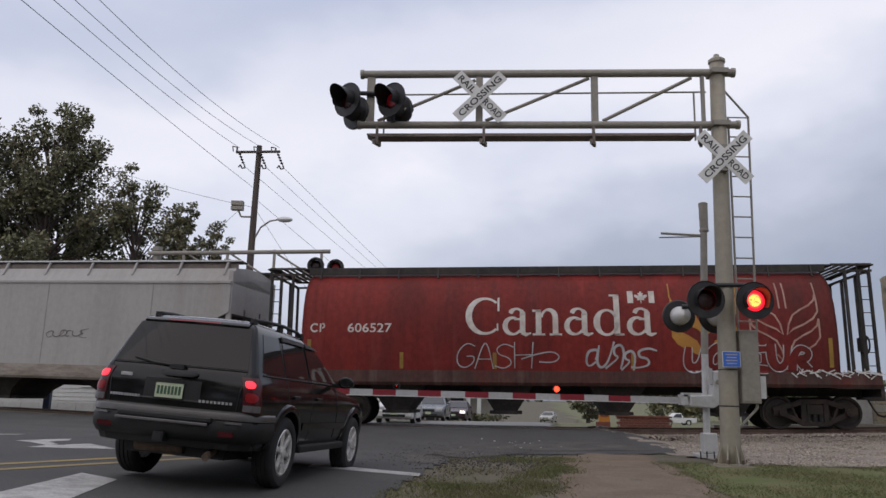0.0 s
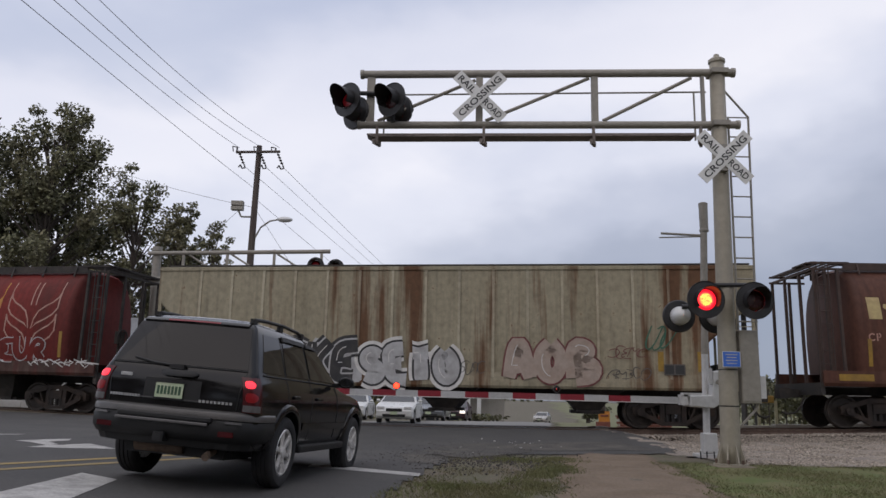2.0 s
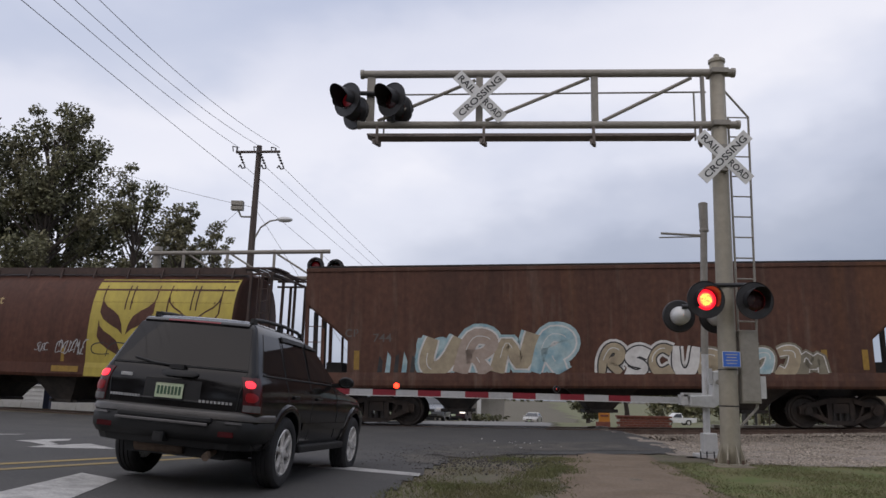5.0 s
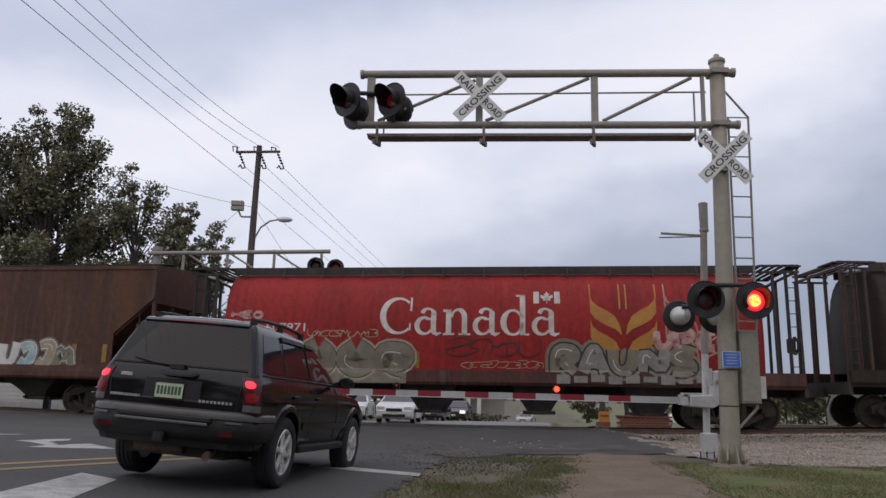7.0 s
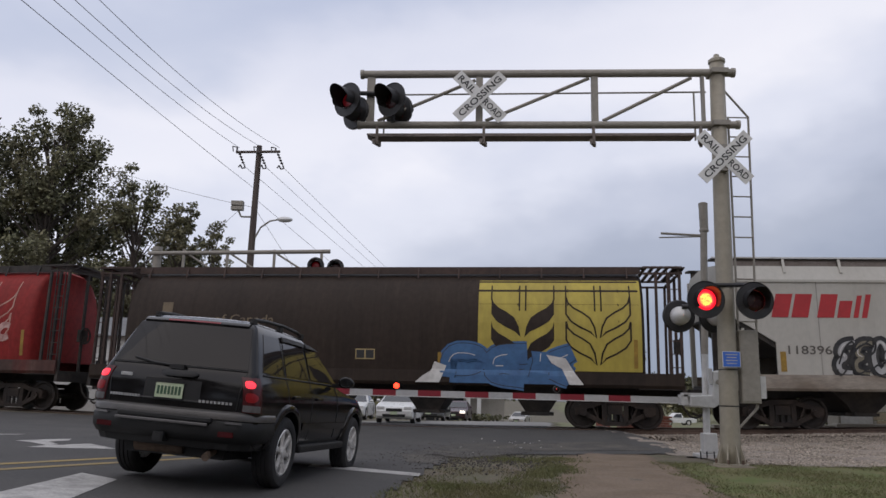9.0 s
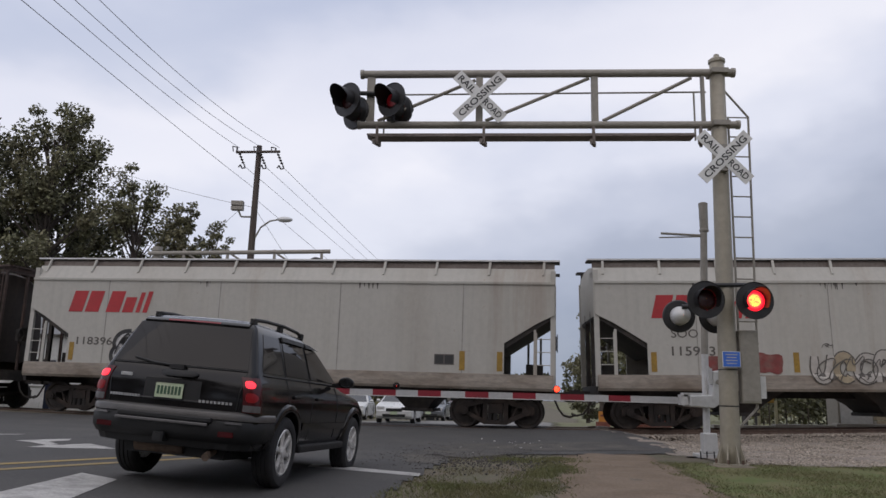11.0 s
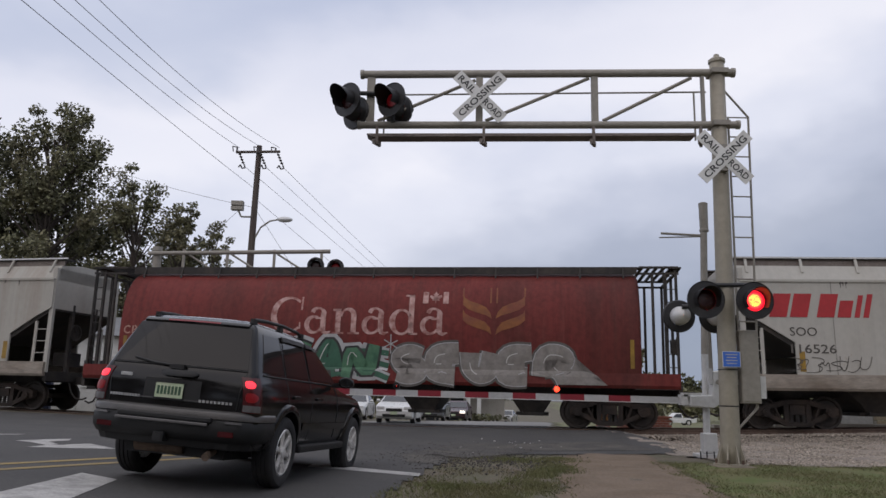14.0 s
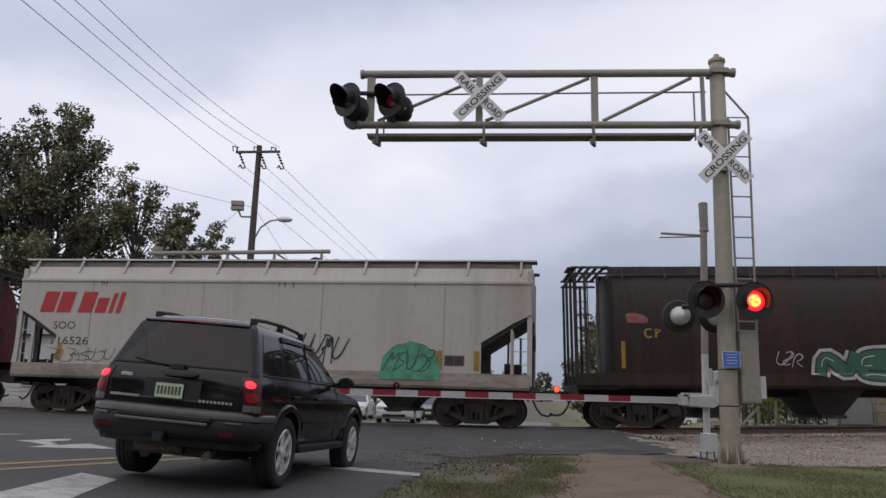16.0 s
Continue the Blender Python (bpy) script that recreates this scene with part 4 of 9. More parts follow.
# lamps at the end of the arm
wp("lamp_bracket", rod(rod(B(), tv(-1.85, 6.73, -0.1), tv(-1.0, 6.7, -0.1), 0.045, 8), tv(-1.0, 6.7, -0.1), tv(-1.0, 6.15, -0.1), 0.04, 8), M["black_metal"], mast)
lamp_head(mast, (-1.83, 13.5, 6.47), -38, "L", r=0.33, dim=True, hood=0.42)
lamp_head(mast, (-1.0, 13.45, 6.47), -38, "R", r=0.33, dim=True, hood=0.42)
lamp_head(mast, (-1.76, 13.95, 6.40), 142, None, r=0.33)
lamp_head(mast, (-0.92, 13.9, 6.42), 142, None, r=0.33)
# lamps low on the mast
wp("lamp_bracket", rod(B(), (4.5, 13.3, 3.08), (5.36, 13.3, 3.1), 0.04, 8), M["black_metal"], mast)
for x, s in ((4.54, "L"), (5.38, "R")):
    lamp_head(mast, (x, 13.05, 2.79), 0, s, r=0.325, lens=0.172)
    wp("lamp_stem", rod(B(), (x, 13.28, 3.08), (x, 13.25, 2.8), 0.04, 8), M["black_metal"], mast)
for x in (4.36, 5.03):
    lamp_head(mast, (x, 13.95, 2.6), 180, None, r=0.3, rear=True)
wp("lamp_bracket", rod(B(), (4.35, 13.75, 2.75), (5.1, 13.75, 2.75), 0.04, 8), M["black_metal"], mast)
# blue notice
bm = box(B(), (mx(1.8) - 0.02, 13.2, 1.79), (0.31, 0.01, 0.27))
sg = wp("notice", bm, M["sign_white"], mast, "small blue notice with white border")
wp("notice_face", box(B(), (mx(1.8) - 0.02, 13.194, 1.79), (0.29, 0.008, 0.25)), M["sign_blue"], mast)
for k in range(4):
    wp("notice_line", box(B(), (mx(1.8) - 0.02, 13.188, 1.87 - 0.05 * k), (0.2 - 0.03 * (k % 2), 0.004, 0.016)), M["white_stripe"], mast)
# ladder
for x0, x1 in ((5.3, 5.32), (5.62, 5.7)):
    wp("ladder_rail", rod(B(), (x0, 13.62, 1.9), (x1, 13.62, 6.35), 0.022, 6), M["galv"], mast)
wp("ladder_hook", rod(B(), (5.70, 13.62, 6.35), (5.24, 13.55, 6.85), 0.022, 6), M["galv"], mast)
for i in range(3, 15):
    z = 0.95 + i * 0.385
    wp("rung", rod(B(), (5.31, 13.62, z), (5.64 + 0.01 * i * 0.4, 13.62, z), 0.014, 6), M["galv"], mast)

cabinet = thing("relay_cabinet", pose(5.42, 13.46, 1.04), "grey metal relay cabinet fixed to the mast ladder", "cabinet")
bevel(wp("body", box(B(), (5.37, 13.42, 1.68), (0.33, 0.16, 1.26)), M["galv"], cabinet), 0.012)
wp("door", box(B(), (5.37, 13.336, 1.68), (0.29, 0.012, 1.18)), M["galv"], cabinet)
wp("junction_box", box(B(), (5.6, 13.46, 1.33), (0.1, 0.12, 0.38)), M["silver"], cabinet)
wp("brace", bar(bar(B(), (5.06, 13.4, 0.55), (5.47, 13.4, 0.97), 0.045, 0.03), (5.47, 13.4, 0.97), (5.5, 13.42, 1.15), 0.045, 0.03), M["galv"], cabinet)

# ------------------------------------------------------------------ gate
GX, GY = 5.23, 15.3
gate = thing("crossing_gate", pose(GX, GY, land1(GX, GY)), "lowered red-and-white crossing gate with silver machine", "crossing gate")
g0 = land1(GX, GY)
wp("post", rod(B(), (GX, GY, g0 + 0.3), (GX + 0.03, GY, 2.0), 0.068, 14), M["silver"], gate, smooth=False)
wp("upper_post", rod(B(), (GX + 0.03, GY, 2.0), (GX + 0.12, GY, 4.5), 0.07, 14), M["galv"], gate)
bm = B()
lathe(bm, [(0.09, 4.5), (0.095, 4.54), (0.085, 4.56), (0.09, 5.0), (0.095, 5.1), (0.06, 5.12)], Matrix.Translation((GX + 0.13, GY, 0)), 14)
wp("bell_housing", bm, M["galv"], gate)
wp("antenna", rod(rod(B(), (GX + 0.1, GY, 4.42), (4.47, GY, 4.45), 0.025, 6), (GX + 0.1, GY, 4.4), (4.43, GY, 4.36), 0.014, 6), M["galv"], gate)
bm = B()
box(bm, (GX, GY, g0 + 0.04), (0.46, 0.4, 0.08))
for k in (-1, 1):
    rod(bm, (GX + 0.17 * k, GY - 0.13, g0), (GX + 0.17 * k, GY - 0.13, g0 + 0.17), 0.02, 6)
bevel(wp("foot", bm, M["silver"], gate), 0.02)
bm = B()
box(bm, (GX + 0.02, GY - 0.05, g0 + 0.28), (0.28, 0.2, 0.38))
bevel(wp("junction_case", bm, M["silver"], gate), 0.02)
bm = B()
prism(bm, [(4.84, 0.98), (5.3, 0.95), (5.56, 1.12), (5.6, 1.7), (5.32, 1.66), (5.27, 1.2), (4.86, 1.18)], "y", GY - 0.28, GY + 0.22)
bevel(wp("machine", bm, M["silver"], gate, "silver painted gate machine"), 0.02)
wp("arm_bracket", box(box(B(), (4.92, GY - 0.12, 1.2), (0.36, 0.2, 0.07)), (4.76, GY - 0.12, 1.1), (0.14, 0.2, 0.2)), M["silver"], gate)
wp("counterweight_arm", box(B(), (5.26, GY - 0.24, 1.56), (0.07, 0.08, 0.3)), M["silver"], gate)
wp("pivot_cover", rod(B(), (5.4, GY - 0.29, 1.45), (5.4, GY - 0.27, 1.45), 0.05, 10), M["galv"], gate)
stripes = [(-2.3, -1.76), (-1.76, -1.31), (-1.31, -0.86), (-0.86, -0.43), (-0.43, 0.02), (0.02, 0.49), (0.49, 0.95), (0.95, 1.42), (1.42, 1.87), (1.87, 2.35), (2.35, 2.82), (2.82, 3.29), (3.29, 3.72), (3.72, 4.66)]
for i, (a, b) in enumerate(stripes):
    z0, z1 = 1.118 - 0.004 * (a + 2), 1.118 - 0.004 * (b + 2)
    bm = B()
    prism(bm, [(a, z0 - 0.06), (b, z1 - 0.06), (b, z1 + 0.06), (a, z0 + 0.06)], "y", GY - 0.16, GY - 0.12)
    wp("arm_stripe", bm, M["white_stripe"] if i % 2 else M["red_stripe"], gate, "white reflective stripe" if i % 2 else "red reflective stripe")
wp("arm_edge", bar(B(), (-2.3, GY - 0.163, 1.059), (4.66, GY - 0.163, 1.031), 0.008, 0.014), M["silver"], gate, "pale metal edge under the arm")
for dx in (-0.2, -0.08, 0.06, 0.18):
    wp("anchor_bolt", rod(B(), (GX + dx, GY - 0.2, g0 - 0.02), (GX + dx, GY - 0.2, g0 + 0.13), 0.014, 6), M["black_metal"], gate)
for x, s in ((-0.85, "L"), (2.28, "R")):
    bm = B()
    rod(bm, (x, GY - 0.14, 1.15), (x, GY - 0.14, 1.2), 0.02, 8)
    disc_ring(bm, 0.056, 0.068, Matrix.Translation((x, GY - 0.14, 1.25)), -0.05, 0.05, 16)
    ca = wp("arm_lamp", bm, M["black_metal"], gate, "red gate-arm lamp")
    bm = B()
    turn_x = Matrix.Rotation(radians(90), 4, "X")
    lathe(bm, [(0.056, 0.004), (0.045, 0.027), (0.002, 0.038)], turn_x, 16, caps=False)
    lathe(bm, [(0.056, -0.004), (0.045, -0.027), (0.002, -0.038)], turn_x, 16, caps=False)
    for f in bm.faces:
        c0 = f.calc_center_median()
        f.material_index = 2 if c0.y > 0 else (1 if math.hypot(c0.x, c0.z) < 0.056 else 0)
    le = part("arm_lens", bm, [M["arm_lamp_on"], M["arm_lamp_on"], M["lamp_off"]], ca)
    le.location = gate.matrix_world.inverted() @ Vector((x, GY - 0.14, 1.25))
    blinkers.append((le, s))

MKY = 28.0
mk = thing("marker_post", pose(11.5, MKY, land1(11.5, MKY)), "pale yellowish signal stand beyond the rails", "post")
for x in (11.48, 12.1):
    wp("shaft", box(B(), (x, MKY, 0.6), (0.1, 0.06, 1.2)), M["post_pale"], mk)
bevel(wp("head", box(B(), (11.75, MKY, 1.25), (0.5, 0.3, 0.26)), M["mark_yellow"], mk, "faded yellow box"), 0.03)


# ------------------------------------------------------------------ cars


def wheel(car, x, y, r, w, rim=0.62, name="wheel"):
    s = 1 if x > 0 else -1
    turn = Matrix.Translation((x, y, r)) @ Matrix.Rotation(radians(90) * s, 4, "Y")
    bm = B()
    lathe(bm, [(r * rim, w * 0.42), (r * 0.82, w * 0.5), (r * 0.95, w * 0.46), (r, w * 0.32), (r, -w * 0.32), (r * 0.95, -w * 0.46), (r * 0.8, -w * 0.5), (r * rim, -w * 0.42)], turn, 28, ring=True)
    ty_ = part(name, bm, M["tyre"], car, "black rubber tyre", smooth=False)
    bm = B()
    lathe(bm, [(r * rim, w * 0.4), (r * rim * 0.93, w * 0.42), (r * rim * 0.9, w * 0.3), (r * rim * 0.88, 0), (r * rim * 0.88, -0.05), (0.02, -0.05)], turn, 24, caps=False)
    for k in range(6):
        a = k * math.pi / 3
        m = turn @ Matrix.Rotation(a, 4, "Z")
        bmesh.ops.create_cube(bm, size=1, matrix=m @ Matrix.Translation((r * rim * 0.5, 0, w * 0.34)) @ Matrix.Diagonal((r * rim * 0.95, r * 0.17, w * 0.1, 1)))
    lathe(bm, [(r * 0.16, w * 0.3), (r * 0.16, w * 0.42), (r * 0.1, w * 0.45), (0.004, w * 0.45)], turn, 12)
    part("rim", bm, M["rim"], ty_, "spoked alloy rim")
    return ty_


def car_lower(car, prof, arches, half, mat, r_arch, bev=0.07, name="body", front=3.2):
    """Lower body: side outline with wheel arches, drawn out across the car."""
    pts = list(prof)
    for cy in arches:
        k = [(cy + r_arch * math.cos(radians(a)), 0.37 + r_arch * math.sin(radians(a))) for a in range(0, 181, 15)]
        pts += [(cy + r_arch, prof[-1][1])] + k + [(cy - r_arch, prof[-1][1])]
    bm = B()
    prism(bm, pts, "x", -half, half)
    for v in bm.verts:
        if v.co.y < -0.5:
            v.co.x *= 1 - 0.055 * min(1, (-0.5 - v.co.y) / 0.5)
        if v.co.y > front:
            v.co.x *= 1 - 0.1 * min(1, (v.co.y - front) / 0.5)
    return bevel(part(name, bm, mat, car), bev, 3, 50)


def pane(car, quad, mat, name="window", out=0.012, thick=0.008, parent=None):
    """A window pane: four corners, set proud of the body."""
    a, b, c, d = [Vector(p) for p in quad]
    n = (b - a).cross(d - a).normalized()
    bm = B()
    top = [bm.verts.new(p + n * out) for p in (a, b, c, d)]
    low = [bm.verts.new(p + n * (out - thick)) for p in (a, b, c, d)]
    bm.faces.new(top)
    bm.faces.new(low[::-1])
    for i in range(4):
        bm.faces.new((top[i], low[i], low[(i + 1) % 4], top[(i + 1) % 4]))
    return part(name, bm, mat, parent or car)


def lerp3(a, b, t):
    return Vector(a).lerp(Vector(b), t)


SUV_Z = (0.44, 0.5, 0.6, 0.72, 0.84, 0.95, 1.03, 1.08, 1.12, 1.17, 1.21, 1.3, 1.45, 1.58, 1.66, 1.715, 1.75, 1.772, 1.785)
SUV_W = (0.85, 0.875, 0.895, 0.91, 0.915, 0.908, 0.895, 0.882, 0.866, 0.845, 0.83, 0.80, 0.752, 0.706, 0.672, 0.63, 0.57, 0.47, 0.30)
SUV_R = (-0.80, -0.9, -0.935, -0.95, -0.955, -0.958, -0.956, -0.952, -0.945, -0.93, -0.912, -0.875, -0.81, -0.75, -0.71, -0.66, -0.58, -0.46, -0.25)
SUV_F = (3.68, 3.78, 3.83, 3.83, 3.76, 3.55, 3.25, 2.85, 2.5, 2.28, 2.18, 2.02, 1.76, 1.52, 1.36, 1.22, 1.06, 0.85, 0.5)


def suv_at(z):
    return [float(np.interp(z, SUV_Z, v)) for v in (SUV_W, SUV_R, SUV_F)]


def suv_outline(z, n=7):
    """Plan outline of the shell at height z: bowed tail, rounded corners, slightly barrelled flanks."""
    w, r, f = suv_at(z)
    rc, fc = (0.13 if z < 1.15 else 0.10), (0.42 if z < 1.0 else 0.3)
    out = []
    for i in range(9):
        u = -1 + 2 * i / 8
        x = u * (w - rc)
        out.append((x, r + 0.07 * u * u * (1 - rc) - 0.07 * (1 - rc)))
    y0 = out[-1][1]
    for i in range(1, n + 1):
        a = radians(90 * i / n)
        out.append((w - rc + rc * math.sin(a), y0 + rc * (1 - math.cos(a))))
    ya, yb = y0 + rc, f - fc
    for i in range(1, 9):
        t = i / 8
        out.append((w - 0.03 * t ** 3, ya + (yb - ya) * t))
    for i in range(1, n + 1):
        a = radians(90 * i / n)
        out.append((w - 0.03 - fc * 0.7 * (1 - math.cos(a)), yb + fc * 0.8 * math.sin(a)))
    xe, ye = out[-1]
    for i in range(1, 8):
        u = 1 - 2 * i / 8
        out.append((xe * u, ye + 0.08 * (1 - u * u)))
    right = out[8:-7]
    return out + [(-x, y) for x, y in reversed(right)][:-1]


def suv_flank(y, z, s, lift=0.0):
    w, r, f = suv_at(z)
    t = min(1.0, max(0.0, (y - r) / (f - r)))
    return Vector((s * (w - 0.03 * t ** 3 + lift), y, z))


def suv_tail(x, z, lift=0.0):
    w, r, f = suv_at(z)
    u = x / (w - 0.1)
    return Vector((x, r - 0.061 * (1 - min(1.2, u * u)) - lift, z))


def skin(name, grid, mat, parent, depth=0.012, label="", away=None):
    """A thin curved panel over a grid of points, given depth towards away."""
    bm = B()
    rows = [[bm.verts.new(p) for p in r] for r in grid]
    back = [[bm.verts.new(Vector(p) + away * depth) for p in r] for r in grid]
    a, b = len(grid), len(grid[0])
    for i in range(a - 1):
        for j in range(b - 1):
            bm.faces.new((rows[i][j], rows[i + 1][j], rows[i + 1][j + 1], rows[i][j + 1]))
            bm.faces.new((back[i][j], back[i][j + 1], back[i + 1][j + 1], back[i + 1][j]))
    for i in range(a - 1):
        for j in (0, b - 1):
            bm.faces.new((rows[i][j], back[i][j], back[i + 1][j], rows[i + 1][j]))
    for j in range(b - 1):
        for i in (0, a - 1):
            bm.faces.new((rows[i][j], rows[i][j + 1], back[i][j + 1], back[i][j]))
    ob = part(name, bm, mat, parent, label, smooth=True)
    ob.data.set_sharp_from_angle(angle=radians(40))
    return ob


def tailgate_patch(x0, x1, z0, z1, lift, n=10, m=5, nip=0.0):
    """Grid over the tail; nip narrows it towards its top."""
    g = []
    for j in range(m + 1):
        z = z0 + (z1 - z0) * j / m
        k = nip * j / m
        g.append([suv_tail(x0 + k + (x1 - x0 - 2 * k) * i / n, z, lift) for i in range(n + 1)])
    return g


def flank_patch(s, ya, yb, z0, z1, lift, lean0=0.0, lean1=0.0, n=8, m=5, drop=0.0):
    """Grid over a flank; its ends lean with height, its top edge drops towards the front."""
    g = []
    for j in range(m + 1):
        t = j / m
        row = []
        for i in range(n + 1):
            u = i / n
            y = (ya + lean0 * t) * (1 - u) + (yb + lean1 * t) * u
            row.append(suv_flank(y, z0 + (z1 - drop * u * u - z0) * t, s, lift))
        g.append(row)
    return g


def hollowed(bm, cutters):
    """The mesh with round holes through it, as a new bmesh."""
    me = bpy.data.meshes.new("shell")
    bmesh.ops.recalc_face_normals(bm, faces=bm.faces)
    bm.to_mesh(me)
    bm.free()
    ob = new("shell", me)
    tools = []
    for c in cutters:
        cm = bpy.data.meshes.new("cutter")
        bmesh.ops.recalc_face_normals(c, faces=c.faces)
        c.to_mesh(cm)
        c.free()
        t = new("cutter", cm)
        tools.append(t)
        mod = ob.modifiers.new("hole", "BOOLEAN")
        mod.operation, mod.object, mod.solver = "DIFFERENCE", t, "EXACT"
    bpy.context.view_layer.update()
    made = bpy.data.meshes.new_from_object(ob.evaluated_get(bpy.context.evaluated_depsgraph_get()))
    for o in tools + [ob]:
        bpy.data.objects.remove(o)
    out = B()
    out.from_mesh(made)
    bpy.data.meshes.remove(made)
    return out


def suv():
    m = pose(-2.655, 8.944, 0.07, -1.2, 3.9, -8.9)
    car = thing("suv", m, "glossy black four-door suv with lit brake lamps", "car")
    R = 0.385
    zs = [0.44, 0.5, 0.6, 0.66, 0.72, 0.78, 0.84, 0.9, 0.95, 1.0, 1.03, 1.08, 1.12, 1.145, 1.17, 1.21, 1.3, 1.38, 1.45, 1.52, 1.58, 1.63, 1.66, 1.69, 1.715, 1.735, 1.75, 1.763, 1.772, 1.78, 1.785]
    shell = loft(B(), [[(x, y, z) for x, y in suv_outline(z)] for z in zs])
    cut = [rod(B(), (s * 0.56, y, R), (s * 1.2, y, R), 0.445, 32) for s in (-1, 1) for y in (0.0, 2.87)]
    body = part("body", hollowed(shell, cut), M["suv_paint"], car, smooth=True)
    body.data.set_sharp_from_angle(angle=radians(32))
    part("underbody", box(box(B(), (0, 1.4, 0.40), (1.1, 4.3, 0.2)), (0, -0.45, 0.42), (1.2, 0.5, 0.1)), M["trim"], car)
    # glazing
    gb = 1.222
    skin("rear_window", tailgate_patch(-0.745, 0.745, gb, 1.665, 0.006, 12, 6, 0.105), M["window"], car, away=Vector((0, 1, 0)))
    part("window_seal", pipe(B(), [suv_tail(-0.75 + 0.15 * i, gb - 0.012, 0.006) for i in range(11)], 0.008, 6), M["trim"], car)
    skin("spoiler", [[suv_tail(x, z, lift) for x in np.linspace(-0.6, 0.6, 9)] for z, lift in ((1.672, 0.008), (1.69, 0.035), (1.715, 0.03), (1.735, 0.004))], M["suv_paint"], car, away=Vector((0, 1, 0)))
    # high brake strip: its faint red glow stands in for a reflection
    skin("high_brake_reflection", [[suv_tail(x, z, 0.037) for x in np.linspace(-0.3, 0.3, 7)] for z in (1.692, 1.708)], M["brake_reflection"], car, label="high brake strip, its dull red standing in for a reflection", away=Vector((0, 1, 0)))
    for s in (1, -1):
        inw = Vector((-s, 0, 0))
        skin("side_window", flank_patch(s, -0.71, -0.07, gb, 1.63, 0.006, 0.20, 0.02), M["window"], car, away=inw)
        skin("side_window", flank_patch(s, 0.0, 0.80, gb, 1.645, 0.006, 0.06, -0.02), M["window"], car, away=inw)
        skin("side_window", flank_patch(s, 0.88, 2.02, gb, 1.645, 0.006, 0.0, -0.66, drop=0.06), M["window"], car, away=inw)
        skin("window_visor", flank_patch(s, 0.02, 0.80, 1.612, 1.662, 0.03, 0.01, -0.01, m=2), M["trim"], car, 0.02, "smoked rain visor over the door window", inw)
        skin("window_visor", flank_patch(s, 0.88, 1.45, 1.61, 1.66, 0.03, 0.0, -0.08, m=2, drop=0.05), M["trim"], car, 0.02, "smoked rain visor over the door window", inw)
        part("belt_moulding", pipe(B(), [suv_flank(y, 1.188, s, 0.004) for y in np.linspace(-0.72, 1.95, 9)], 0.009, 6), M["trim"], car)
        for y, z0, z1 in ((0.82, 0.5, 1.64), (1.93, 0.5, 1.16)):
            part("door_line", pipe(B(), [suv_flank(y, z, s, 0.0) for z in np.linspace(z0, z1, 8)], 0.006, 5), M["trim"], car)
        part("door_line", pipe(B(), [suv_flank(-0.03 if z > 0.86 else 0.02 + 0.55 * (0.86 - z) / 0.4, z, s, 0.0) for z in np.linspace(0.86, 1.64, 8)], 0.006, 5), M["trim"], car)
        skin("side_moulding", flank_patch(s, 0.52, 2.36, 0.62, 0.70, 0.014, m=3), M["suv_paint"], car, 0.02, away=inw)
        for y in (0.22, 1.08):
            bevel(part("door_handle", box(B(), tuple(suv_flank(y, 0.99, s, 0.012)), (0.032, 0.2, 0.036)), M["suv_paint"], car), 0.012)
        # flared lip of each wheel opening
        for cy in (0.0, 2.87):
            rings = []
            for i in range(21):
                a = radians(-6 + 192 * i / 20)
                c, d = math.cos(a), math.sin(a)
                zz = lambda q: max(0.44, R + q * d)
                edge = lambda q, lift: suv_flank(cy + q * c, zz(q), s, lift)
                p = [edge(0.44, 0.0), edge(0.447, 0.026), edge(0.50, 0.03), edge(0.53, 0.012), edge(0.535, -0.01), edge(0.44, -0.05)]
                rings.append(p)
            fl = part("wheel_arch_flare", loft(B(), rings), M["suv_paint"], car, smooth=True)
            fl.data.set_sharp_from_angle(angle=radians(45))
        bevel(part("side_step", box(B(), (s * 0.86, 1.43, 0.40), (0.13, 1.85, 0.09)), M["trim"], car), 0.02)
        for y in (0.0, 2.87):
            suv_wheel(car, s, 0.80, y, R, 0.25)
        bm = B()
        loft(bm, [[(s * (1.04 + 0.105 * k * math.cos(a)), y, 1.24 + 0.074 * k * math.sin(a)) for a in np.linspace(0, 2 * math.pi, 17)[:-1]] for y, k in ((1.86, 0.35), (1.84, 0.75), (1.79, 1.0), (1.74, 1.03), (1.725, 0.98))])
        mi = part("mirror", bm, M["suv_paint"], car, "black door mirror", smooth=True)
        part("mirror_glass", loft(B(), [[(s * (1.04 + 0.09 * math.cos(a)), y, 1.24 + 0.06 * math.sin(a)) for a in np.linspace(0, 2 * math.pi, 17)[:-1]] for y in (1.726, 1.722)]), M["mirror_face"], mi)
        part("mirror_arm", bar(B(), (s * 0.84, 1.83, 1.19), (s * 0.98, 1.8, 1.21), 0.07, 0.05), M["trim"], car)
        # tail lamp wraps the corner in three stacked chambers
        def corner(z, u, lift):
            """A point on the rear corner: u runs from the tailgate's edge (0) round to the flank (1)."""
            w, r, f = suv_at(z)
            if u < 0.4:
                return suv_tail(s * (w - 0.15 + 0.035 * u / 0.4), z, lift)
            a = radians(90 * (u - 0.4) / 0.6)
            q = suv_tail(s * (w - 0.115), z, 0)
            return Vector((s * (w - 0.115 + (0.115 + lift) * math.sin(a)), q.y - lift + (0.115 + lift) * (1 - math.cos(a)), z))

